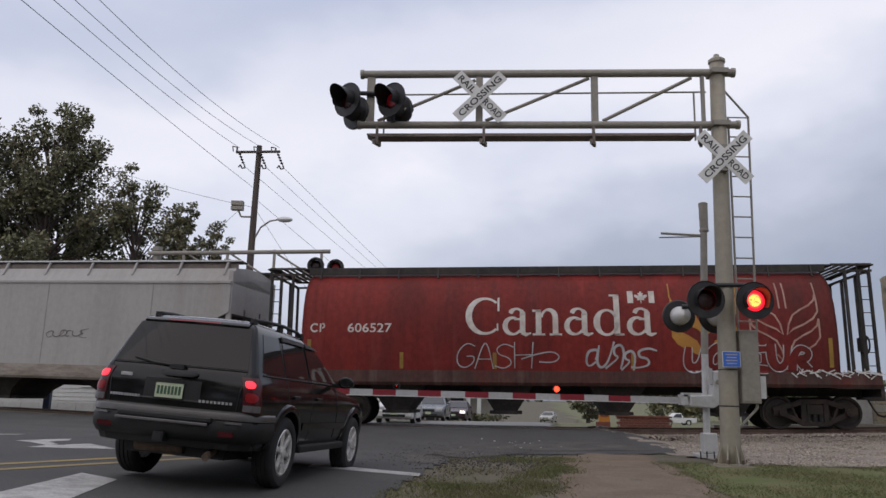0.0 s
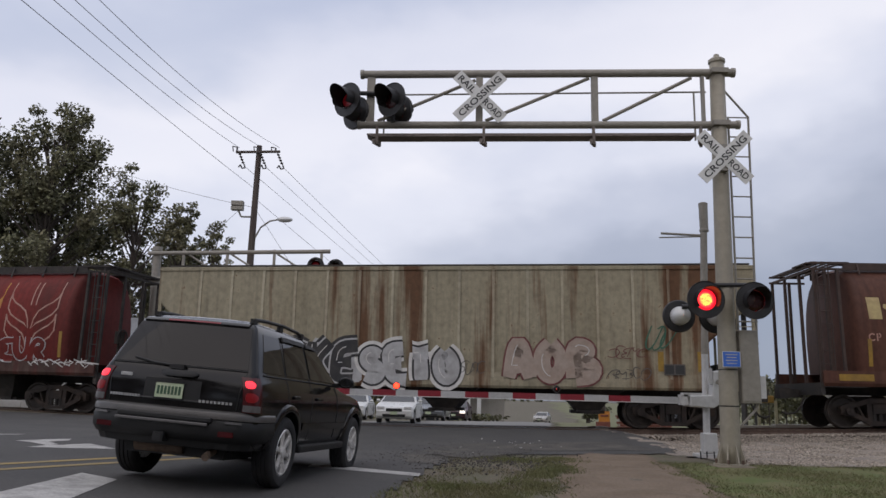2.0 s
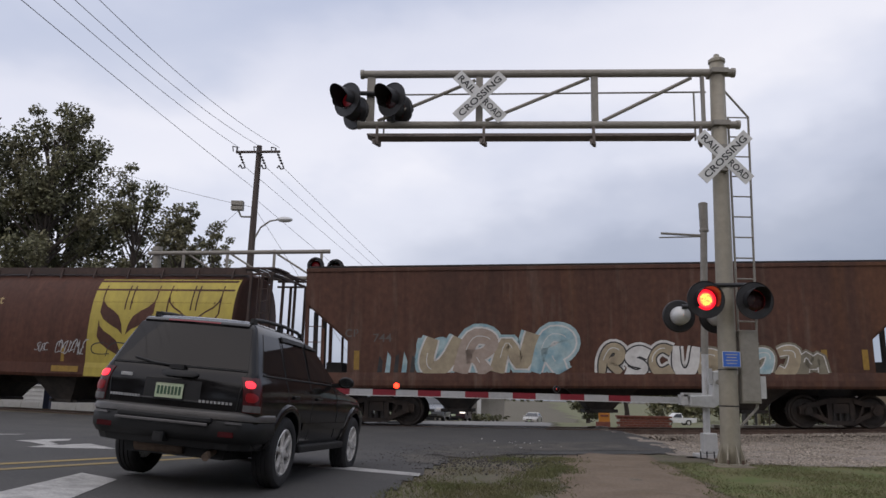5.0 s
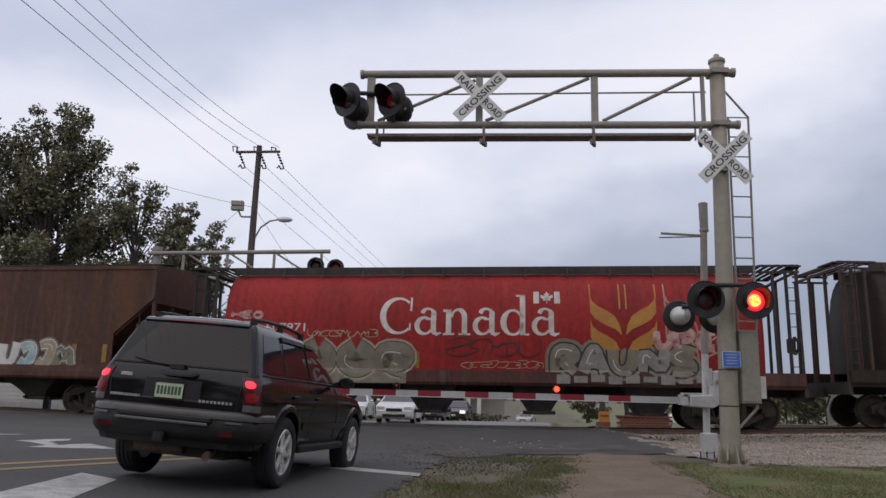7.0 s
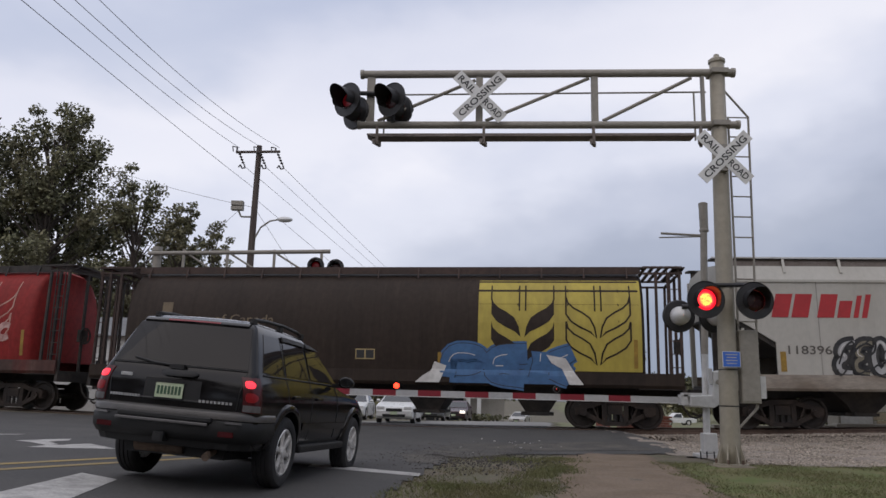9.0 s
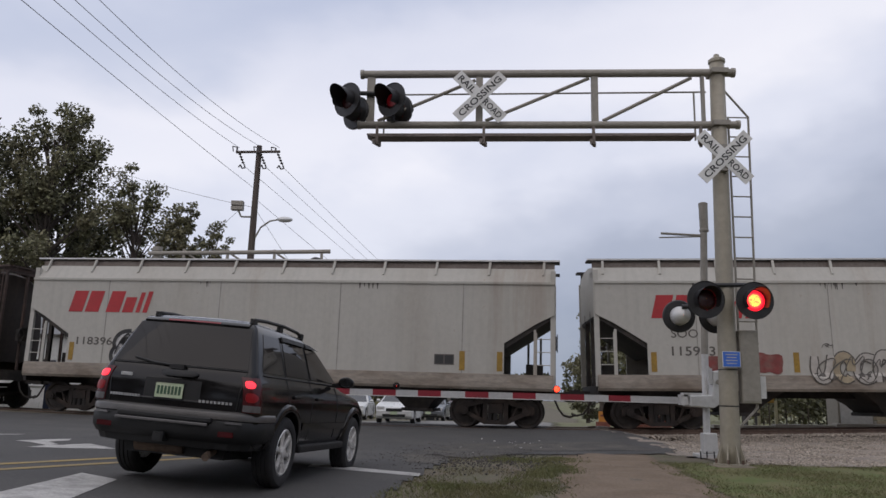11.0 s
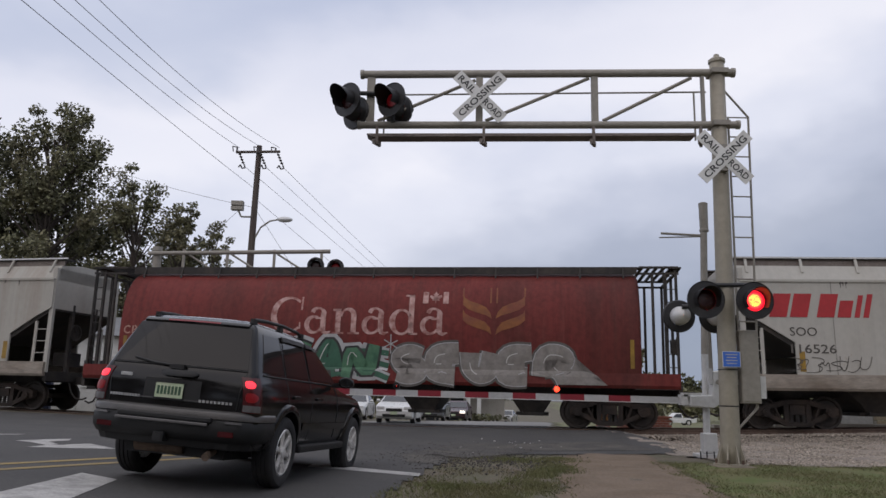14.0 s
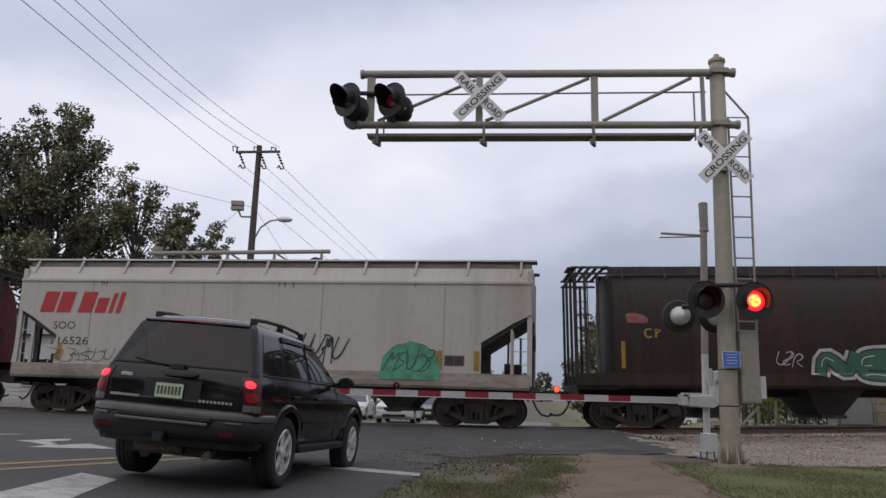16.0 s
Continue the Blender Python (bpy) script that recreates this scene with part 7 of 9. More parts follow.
# shoulder that beds the ties
bm = B()
rings = []
for s in np.arange(4.6, 46, 0.5):
    p = on_track(s)
    k = 0.03 * noise.noise((s * 1.3, 0, 0))
    rings.append([(p.x, p.y - 2.5, p.z - 0.62), (p.x, p.y - 1.95 + k, p.z - 0.36 + k), (p.x, p.y - 1.5, p.z - 0.2 + k), (p.x, p.y - 0.9, p.z - 0.18), (p.x, p.y + 0.9, p.z - 0.18), (p.x, p.y + 1.5, p.z - 0.2), (p.x, p.y + 2.5, p.z - 0.62)])
loft(bm, rings)
tagged(part("ballast_shoulder", bm, M["ballast_bed"]), "sloping shoulder of crushed stone under the rails", "ballast", kind="structure")


def shoulder_at(rnd):
    x = 4.9 + 12.0 * rnd.random()
    return x, float(on_track(x).y) - 0.9 - 1.5 * rnd.random() ** 0.8


def ballast_at(rnd):
    while True:
        x = 4.4 + 11.0 * rnd.random()
        f = rnd.random()
        y0 = 13.8 + 0.05 * (x - 5) if x > 5.3 else 16.2
        y = y0 + (float(side_y(x)) + 0.9 - y0) * f ** 1.2
        if x > 5.05 + 0.14 * max(0.0, y - 16.3) + 0.15 * rnd.gauss(0, 1):
            return x, y


stones("ballast_stones", 22000, 5, ballast_at, 0.014, 0.036, M["ballast"], "loose pale grey and pinkish track ballast")
def shoulder_z(x, y):
    p = on_track(x)
    return p.z + float(np.interp(p.y - y, (0.9, 1.5, 1.95, 2.5), (-0.18, -0.2, -0.36, -0.62)))


stones("ballast_stones", 9000, 15, shoulder_at, 0.014, 0.036, M["ballast"], "loose pale ballast against the rails", shoulder_z)
stones("road_grit", 2600, 6, lambda r: (r.gauss(0.5, 0.75), r.gauss(14.3, 1.3)), 0.006, 0.026, M["asphalt_patch"], "crumbled dark grit on the asphalt edge")
stones("litter_stones", 26, 7, lambda r: (r.gauss(1.8, 0.6), r.gauss(17.2, 0.8)), 0.012, 0.035, M["pale_stone"], "pale scattered stones by the crossing")
tie_me = None
for s in np.arange(3.4, 26, 0.53):
    p = on_track(s)
    if tie_me is None:
        t0 = part("tie", box(B(), (0, 0, 0), (0.23, 2.55, 0.16)), M["tie"])
        tie_me = t0.data
    else:
        t0 = new("tie", tie_me)
    t0.location = (p.x, p.y, p.z - 0.24)
    tagged(t0, "dark creosoted wooden railway tie", "tie", "railway ties", "structure")
M["stained_concrete"] = material("stained_concrete", (0.2, 0.165, 0.125), 0.9, 0, 0.25, 12, 0.2, (0.13, 0.11, 0.08), 0.7, 3)
pad = thing("mast_footing", pose(4.97, 13.44, 0), "square concrete footing under the mast", "footing")
bevel(wp("slab", box(B(), (4.99, 13.44, -0.075), (0.66, 0.66, 0.17)), M["stained_concrete"], pad), 0.02)

P = {}
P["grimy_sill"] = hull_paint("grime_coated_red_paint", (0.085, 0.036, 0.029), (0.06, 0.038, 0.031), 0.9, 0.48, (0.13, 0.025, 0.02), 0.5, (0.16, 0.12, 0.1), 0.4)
P["red_old"] = hull_paint("oxide_red_paint", (0.2, 0.022, 0.017), (0.105, 0.016, 0.0125), 0.85, 0.47, (0.035, 0.018, 0.014), 0.5, (0.26, 0.1, 0.08), 0.12)
P["red_new"] = hull_paint("bright_red_paint", (0.3, 0.02, 0.018), (0.2, 0.018, 0.016), 0.7, 0.5, (0.11, 0.018, 0.014), 0.35, (0.36, 0.12, 0.1), 0.1)
P["red_dark"] = hull_paint("dark_red_paint", (0.16, 0.028, 0.024), (0.105, 0.026, 0.021), 0.8, 0.5, (0.045, 0.024, 0.019), 0.4, (0.24, 0.1, 0.08), 0.15)
P["brown"] = hull_paint("brown_paint", (0.09, 0.037, 0.024), (0.06, 0.028, 0.02), 0.8, 0.5, (0.03, 0.017, 0.013), 0.5, (0.17, 0.1, 0.07), 0.15)
P["brown_dark"] = hull_paint("dark_brown_paint", (0.032, 0.0215, 0.0155), (0.024, 0.0165, 0.0125), 0.8, 0.5, (0.016, 0.011, 0.009), 0.4, (0.075, 0.055, 0.04), 0.2)
P["black_brown"] = hull_paint("sooty_brown_paint", (0.027, 0.0185, 0.015), (0.052, 0.0165, 0.013), 0.7, 0.53, (0.015, 0.011, 0.0095), 0.5, (0.08, 0.055, 0.042), 0.15)
P["beige"] = hull_paint("beige_rusted_paint", (0.32, 0.285, 0.2), (0.26, 0.225, 0.15), 0.7, 0.5, (0.1, 0.04, 0.016), 0.9, (0.36, 0.33, 0.26), 0.2, (0.52, 0.6))
P["rust"] = hull_paint("rusted_brown_paint", (0.0988, 0.0456, 0.0304), (0.0646, 0.0334, 0.0243), 0.8, 0.5, (0.129, 0.057, 0.0266), 0.5, (0.198, 0.152, 0.122), 0.35)
P["white"] = hull_paint("dirty_white_paint", (0.43, 0.415, 0.375), (0.36, 0.335, 0.29), 0.6, 0.55, (0.2, 0.13, 0.075), 0.3, (0.46, 0.445, 0.41), 0.2, (0.58, 0.7), 0.2, 0.05)
P["grey"] = hull_paint("pale_grey_paint", (0.39, 0.378, 0.36), (0.33, 0.315, 0.295), 0.6, 0.52, (0.19, 0.14, 0.1), 0.2, (0.42, 0.41, 0.395), 0.2, (0.58, 0.7), 0.2, 0.06)

M["roof_brown"] = material("sooty_brown_steel", (0.06, 0.036, 0.028), 0.75, 0, 0.35, 6, 0.2, (0.03, 0.023, 0.02), 0.6, 1.5)

P["beige_rib"] = hull_paint("pale_beige_paint", (0.42, 0.38, 0.28), (0.33, 0.28, 0.2), 0.7, 0.5, (0.1, 0.04, 0.016), 0.7, (0.36, 0.33, 0.25), 0.2, (0.53, 0.63))

M["red_fill"] = P["red_old"]

# wagons in train order: kind, centre along the train, length, paint
TRAIN = [
    ("plate", -16.74, 16.40, "grey", "pale grey covered hopper wagon with grimy sides"),
    ("round", 1.45, 17.40, "red_old", "weathered oxide-red round-sided hopper wagon with white lettering"),
    ("ribbed", 20.87, 17.60, "beige", "beige ribbed hopper wagon with rust stains and graffiti"),
    ("round", 40.15, 17.59, "brown", "brown round-sided hopper wagon with yellow wheat panel"),
    ("plate", 58.84, 17.29, "rust", "rusty brown hopper wagon with pale blue graffiti"),
    ("round", 77.65, 17.83, "red_new", "bright red round-sided hopper wagon with grey graffiti"),
    ("round", 96.56, 17.80, "brown_dark", "dark brown round-sided hopper wagon with blue graffiti"),
    ("plate", 114.80, 16.46, "white", "dirty white hopper wagon with black graffiti"),
    ("plate", 132.67, 16.81, "white", "dirty white hopper wagon with red graffiti"),
    ("round", 151.34, 17.9, "red_dark", "dark red round-sided hopper wagon with green graffiti"),
    ("plate", 170.13, 16.23, "white", "dirty white hopper wagon with a green blob of paint"),
    ("round", 188.37, 17.70, "black_brown", "sooty dark brown round-sided hopper wagon with graffiti"),
]
wagons, axles = [], []
for kind, centre, length, paint, label in TRAIN:
    if kind == "round":
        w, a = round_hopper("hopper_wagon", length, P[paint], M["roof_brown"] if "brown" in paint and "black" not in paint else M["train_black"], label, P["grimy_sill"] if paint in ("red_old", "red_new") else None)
    else:
        w, a = plate_hopper("hopper_wagon", length, P[paint], label, ribs=16 if kind == "ribbed" else 0, white=paint in ("white", "grey"))
    wagons.append((w, centre))
    axles.append(a)

# ------------------------------------------------------------------ lettering and graffiti on the wagons


def ribbon(pts, widths):
    """A line of changing width, as quads."""
    n = len(pts)
    left, right = [], []
    for i, (x, z) in enumerate(pts):
        a, b = pts[max(0, i - 1)], pts[min(n - 1, i + 1)]
        d = math.hypot(b[0] - a[0], b[1] - a[1]) or 1
        nx, nz = -(b[1] - a[1]) / d, (b[0] - a[0]) / d
        w = widths[i] / 2
        left.append((x + nx * w, z + nz * w))
        right.append((x - nx * w, z - nz * w))
    return [[left[i], right[i], right[i + 1], left[i + 1]] for i in range(n - 1)]


def slab(x0, z0, x1, z1):
    return [(x0, z0), (x1, z0), (x1, z1), (x0, z1)]


def serif_word(x, z, k):
    """The six serif letters of the country's name; x, z lower left, k the height of the capital. Returns one list of shapes a letter."""
    out = []
    T, t = 0.165, 0.06          # thick and thin strokes
    n = 22
    pts = arc(0.47, 0.5, 0.42, 48, 312, n, 1.08)
    ws = [t + (T - t) * max(0, -math.cos(radians(48 + 264 * i / n))) for i in range(n + 1)]
    out.append((ribbon(pts, ws) + [slab(0.78, 0.62, 0.83, 0.98), slab(0.76, 0.12, 0.8, 0.3)], 0.9))

    def a_():
        p = arc(0.27, 0.24, 0.2, 60, 330, 14, 1.05)
        w = [t + (T * 0.8 - t) * max(0, -math.cos(radians(60 + 270 * i / 14))) for i in range(15)]
        s = ribbon(p, w)
        s.append(slab(0.44, 0.06, 0.58, 0.56))
        s += ribbon(arc(0.36, 0.52, 0.16, 0, 165, 9, 1.0), [T * 0.85, T * 0.8, 0.1, t, t, t, 0.07, 0.1, 0.12, 0.1])
        s += ribbon([(0.5, 0.08), (0.6, 0.02), (0.72, 0.06)], [0.12, 0.09, 0.03])
        s.append(slab(0.3, 0.385, 0.47, 0.44))
        return s, 0.74

    def n_():
        s = [slab(0.1, 0, 0.24, 0.66), slab(0.02, 0, 0.33, 0.05), slab(0.02, 0.6, 0.24, 0.66), slab(0.52, 0, 0.66, 0.46), slab(0.44, 0, 0.75, 0.05)]
        s += ribbon(arc(0.42, 0.46, 0.17, 180, 0, 10, 1.15), [t] * 5 + [0.08, 0.1, 0.12, 0.13, 0.14, 0.14])
        return s, 0.8

    def d_():
        p = arc(0.32, 0.33, 0.25, 0, 360, 22, 1.25)
        w = [t + (T - t) * abs(math.cos(radians(360 * i / 22))) ** 2 * (1 if 5 < i < 17 else 0.3) for i in range(23)]
        return ribbon(p, w) + [slab(0.5, 0.0, 0.64, 1.05), slab(0.4, 1.0, 0.64, 1.05), slab(0.5, 0.0, 0.74, 0.05)], 0.8

    for f in (a_, n_, a_, d_, a_):
        out.append(f())
    shapes, cx = [], 0.0
    for s, adv in out:
        shapes.append([[(x + (cx + px) * k, z + pz * k) for px, pz in q] for q in s])
        cx += adv
    return shapes, cx * k


MAPLE = [[(-0.03, -0.5), (0.03, -0.5), (0.03, -0.2), (-0.03, -0.2)], [(0, -0.22), (0.2, 0.0), (0.13, 0.3), (0, 0.52), (-0.13, 0.3), (-0.2, 0.0)]]
for k in (-1, 1):
    MAPLE += [[(0, -0.22), (k * 0.3, -0.28), (k * 0.25, -0.15), (k * 0.1, 0.0)], [(0, -0.2), (k * 0.25, -0.16), (k * 0.52, 0.06), (k * 0.46, 0.22), (k * 0.3, 0.18), (0, 0.02)], [(k * 0.05, 0.1), (k * 0.24, 0.3), (k * 0.14, 0.34)]]


def maple_leaf(w, x, z, size, mat, surf):
    painted("maple_leaf", [[(x + size * px, z + size * pz) for px, pz in lobe] for lobe in MAPLE], mat, w, surf, 0.008)


def wordmark(w, x0, x1, z, k, mat, surf, maple=True):
    shapes, wide = serif_word(0, 0, k)
    f = (x1 - x0) / wide
    for s in shapes:
        painted("letter", [[(x0 + px * f, z + pz) for px, pz in q] for q in s], mat, w, surf, 0.008, "white serif letter")
    if maple:
        fx, fz = x1 - 0.78 * f, z + 0.82 * k
        painted("flag_bar", [slab(fx, fz, fx + 0.16, fz + 0.36)], mat, w, surf, 0.008)
        painted("flag_bar", [slab(fx + 0.6, fz, fx + 0.76, fz + 0.36)], mat, w, surf, 0.008)
        maple_leaf(w, fx + 0.38, fz + 0.18, 0.36, mat, surf)


LEAF_UP = [(0.5, 0.85), (0.47, 0.77), (0.38, 0.70), (0.25, 0.645), (0.13, 0.575), (0.06, 0.46), (0.03, 0.33), (0.12, 0.4), (0.28, 0.46), (0.42, 0.53), (0.5, 0.62)]
LEAF_LOW = [(0.5, 0.53), (0.47, 0.445), (0.38, 0.375), (0.25, 0.32), (0.13, 0.255), (0.06, 0.14), (0.03, 0.0), (0.12, 0.08), (0.28, 0.14), (0.42, 0.21), (0.5, 0.3)]


def wheat(w, xc, z, wide, high, mat, surf, outline=False, lift=0.01):
    for leaf in (LEAF_UP, LEAF_LOW):
        for s in (-1, 1):
            pts = [(xc + s * px * wide, z + pz * high) for px, pz in leaf]
            shapes = stroke(pts + [pts[0]], 0.05) if outline else [pts]
            painted("wheat_leaf", shapes, mat, w, surf, lift)
    for s in (-1, 1):
        painted("wheat_beard", [slab(xc + s * 0.5 * wide - 0.02, z + 0.8 * high, xc + s * 0.5 * wide + 0.02, z + high)], mat, w, surf, lift)
        painted("wheat_stem", [slab(xc + s * 0.05 * wide - 0.022, z + 0.66 * high, xc + s * 0.05 * wide + 0.022, z + high)], mat, w, surf, lift)


def blob(rnd, x0, x1, z0, z1):
    """A bulging, uneven letter-like outline."""
    out = []
    cx, cz, rx, rz = (x0 + x1) / 2, (z0 + z1) / 2, (x1 - x0) / 2, (z1 - z0) / 2
    n = 26
    a1, a2, k1, k2 = rnd.uniform(0, 6), rnd.uniform(0, 6), rnd.choice((2, 3, 4)), rnd.choice((3, 5))
    for i in range(n):
        a = 2 * math.pi * i / n
        sq = 1 / max(abs(math.cos(a)), abs(math.sin(a))) ** 0.7
        r = sq * (1 + 0.11 * math.sin(k1 * a + a1) + 0.08 * math.sin(k2 * a + a2))
        out.append((cx + rx * 0.95 * r * math.cos(a), cz + rz * 0.95 * r * math.sin(a)))
    return out


def grown(pts, d):
    cx, cz = sum(p[0] for p in pts) / len(pts), sum(p[1] for p in pts) / len(pts)
    out = []
    for x, z in pts:
        r = math.hypot(x - cx, z - cz) or 1
        out.append((x + (x - cx) / r * d, z + (z - cz) / r * d))
    return out


def graffiti(w, x0, x1, z0, z1, n, fills, line, edge, surf, seed, label, lean=0.0, inner=2):
    """A sprayed piece: overlapping bulging letters with outlines and inner strokes."""
    rnd = random.Random(seed)
    step_ = (x1 - x0) / n
    lift = 0.010
    for i in range(n):
        a, b = x0 + i * step_ - 0.04, x0 + (i + 1) * step_ + 0.06
        lo, hi = z0 + rnd.uniform(0, 0.08), z1 - rnd.uniform(0, 0.22) * (z1 - z0)
        p = [(x + lean * (z - z0), z) for x, z in blob(rnd, a, b, lo, hi)]
        d = 0.0012 * (i % 2)
        if edge:
            painted("graffiti_edge", [grown(p, 0.09)], M[edge], w, surf, lift + d, "")
        painted("graffiti_outline", [grown(p, 0.035)], M[line], w, surf, lift + 0.003 + d)
        painted("graffiti_letter", [p], M[fills[i % len(fills)]], w, surf, lift + 0.006 + d, label)
        marks = []
        cx, cz = (a + b) / 2, (lo + hi) / 2
        for k in range(inner):
            ang = rnd.uniform(0, 360)
            marks += stroke(arc(cx + rnd.uniform(-0.2, 0.2) * step_, cz + rnd.uniform(-0.22, 0.22) * (hi - lo), step_ * rnd.uniform(0.1, 0.26), ang, ang + rnd.uniform(90, 260), 7, rnd.uniform(0.8, 1.6)), 0.045)
        painted("graffiti_stroke", marks, M[line], w, surf, lift + 0.010 + d)


GLYPHS = [
    [(1, .85), (.5, 1), (.05, .8), (.2, .55), (.75, .45), (.95, .2), (.5, 0), (0, .12)],
    [(0, 1), (.02, .3), (.4, 0), (.85, .2), (.95, 1)],
    [(.1, .85), (.5, 1), (.95, .9), (.8, .3), (.45, 0), (0, .2)],
    [(0, 0), (.15, 1), (.5, .35), (.85, 1), (1, 0)],
    [(1, .85), (.5, 1), (0, .6), (.15, .15), (.6, 0), (1, .2)],
    [(.95, 1), (.2, .95), (.0, .6), (.55, .5), (.0, .35), (.2, .02), (1, 0)],
    [(.05, 0), (.0, .6), (.3, 1), (.85, .85), (.75, .5), (.3, .45), (.95, 0)],
    [(.9, .35), (.95, .75), (.5, 1), (.05, .7), (.1, .25), (.5, 0), (.85, .2)],
]


def smooth_line(pts, rounds=2):
    for _ in range(rounds):
        out = [pts[0]]
        for p, q in zip(pts, pts[1:]):
            out += [(p[0] * 0.75 + q[0] * 0.25, p[1] * 0.75 + q[1] * 0.25), (p[0] * 0.25 + q[0] * 0.75, p[1] * 0.25 + q[1] * 0.75)]
        pts = out + [pts[-1]]
    return pts


def piece(w, x0, x1, z0, z1, n, fills, line, edge, surf, seed, label, lean=0.12, fat=0.24, thin=0.1, shine=True):
    """A sprayed piece of thick interlocking strokes with outline and pale edge."""
    rnd = random.Random(seed)
    s = (x1 - x0) / n
    for i in range(n):
        g = GLYPHS[rnd.randrange(len(GLYPHS))]
        lo, hi = z0 + fat * 0.55 + rnd.uniform(0, 0.06), z1 - fat * 0.55 - rnd.uniform(0, 0.12) * (z1 - z0)
        a, b = x0 + i * s + fat * 0.3, x0 + (i + 1) * s - fat * 0.12
        tilt = lean + rnd.uniform(-0.12, 0.12)
        pts = smooth_line([(a + (b - a) * px + tilt * (pz - 0.4) * (hi - lo), lo + (hi - lo) * pz + 0.08 * (px - 0.5) * rnd.uniform(-1, 1)) for px, pz in g])
        m = len(pts)
        ws = [fat * (0.72 + 0.5 * abs(math.sin(3.1 * j / m + i))) for j in range(m)]
        d = 0.0012 * (i % 2)
        if edge:
            painted("graffiti_edge", ribbon(pts, [v + 2 * thin + 0.06 for v in ws]), M[edge], w, surf, 0.009 + d)
        painted("graffiti_outline", ribbon(pts, [v + thin for v in ws]), M[line], w, surf, 0.013 + d)
        painted("graffiti_letter", ribbon(pts, ws), M[fills[i % len(fills)]], w, surf, 0.017 + d, label)
        q = pts[m // 5: m // 2]
        if shine:
            painted("graffiti_shine", stroke(q, 0.025), M["paint_white"], w, surf, 0.021 + d)


LETTERS = {
    "A": [[(0, 0), (.35, 1), (.6, 1), (1, 0)], [(.15, .38), (.85, .38)]], "C": [[(1, .85), (.5, 1), (0, .6), (.1, .15), (.55, 0), (1, .2)]],
    "B": [[(.05, 0), (.03, 1), (.7, .97), (.85, .75), (.15, .52), (.95, .4), (.9, .08), (.1, .02)]], "E": [[(1, 1), (.05, .95), (0, .5), (.05, .04), (1, 0)], [(.05, .5), (.8, .52)]], "G": [[(.95, .85), (.45, 1), (0, .6), (.1, .12), (.6, 0), (1, .25), (.95, .48), (.55, .46)]],
    "H": [[(0, 1), (.05, 0)], [(1, 1), (.95, 0)], [(.03, .5), (.97, .52)]], "J": [[(.2, 1), (1, .97)], [(.75, 1), (.78, .3), (.45, 0), (0, .25)]],
    "K": [[(.05, 1), (.05, 0)], [(1, 1), (.2, .5), (1, 0)]], "N": [[(0, 0), (.02, 1), (.9, 0), (1, 1)]],
    "O": [[(.5, 1), (.05, .7), (.08, .25), (.5, 0), (.93, .25), (.95, .7), (.5, 1)]], "P": [[(.05, 0), (.03, 1), (.7, 1), (1, .75), (.7, .45), (.1, .42)]],
    "R": [[(.05, 0), (.03, 1), (.7, 1), (.98, .75), (.7, .48), (.1, .45)], [(.45, .46), (1, 0)]], "S": [[(1, .85), (.5, 1), (.05, .8), (.2, .55), (.75, .45), (.95, .2), (.5, 0), (0, .12)]],
    "T": [[(0, .97), (1, 1)], [(.5, 1), (.48, 0)]], "U": [[(0, 1), (.02, .3), (.4, 0), (.85, .2), (.97, 1)]],
}


def lettered(w, word, x0, x1, z0, z1, fills, line, edge, surf, seed, label, lean=0.1, fat=0.24, thin=0.1):
    """A sprayed word of thick hand-drawn letters with outline and pale edge; with no outline, a thin one-colour tag."""
    rnd = random.Random(seed)
    s = (x1 - x0) / len(word)
    for i, ch in enumerate(word):
        lo, hi = z0 + fat * 0.5 + rnd.uniform(0, 0.05), z1 - fat * 0.5 - rnd.uniform(0, 0.1) * (z1 - z0)
        a, b = x0 + i * s + fat * 0.45, x0 + (i + 1) * s - fat * 0.25
        tilt = lean + rnd.uniform(-0.08, 0.08)
        for k, g in enumerate(LETTERS[ch]):
            pts = smooth_line([(a + (b - a) * px + tilt * (pz - 0.5) * (hi - lo), lo + (hi - lo) * pz) for px, pz in g])
            m = len(pts)
            ws = [fat * (0.8 + 0.35 * abs(math.sin(3.1 * j / m + i + k))) for j in range(m)]
            d = 0.0012 * (i % 2) + 0.0006 * k
            if edge:
                painted("graffiti_edge", ribbon(pts, [v + 2 * thin + 0.08 for v in ws]), M[edge], w, surf, 0.008 + d)
            if line:
                painted("graffiti_outline", ribbon(pts, [v + thin for v in ws]), M[line], w, surf, 0.012 + d)
            painted("graffiti_letter", ribbon(pts, ws), M[fills[i % len(fills)]], w, surf, 0.016 + d, label)
            if line:
                painted("graffiti_shine", stroke(pts[m // 5: m // 2], 0.022), M["paint_white"], w, surf, 0.02 + d)


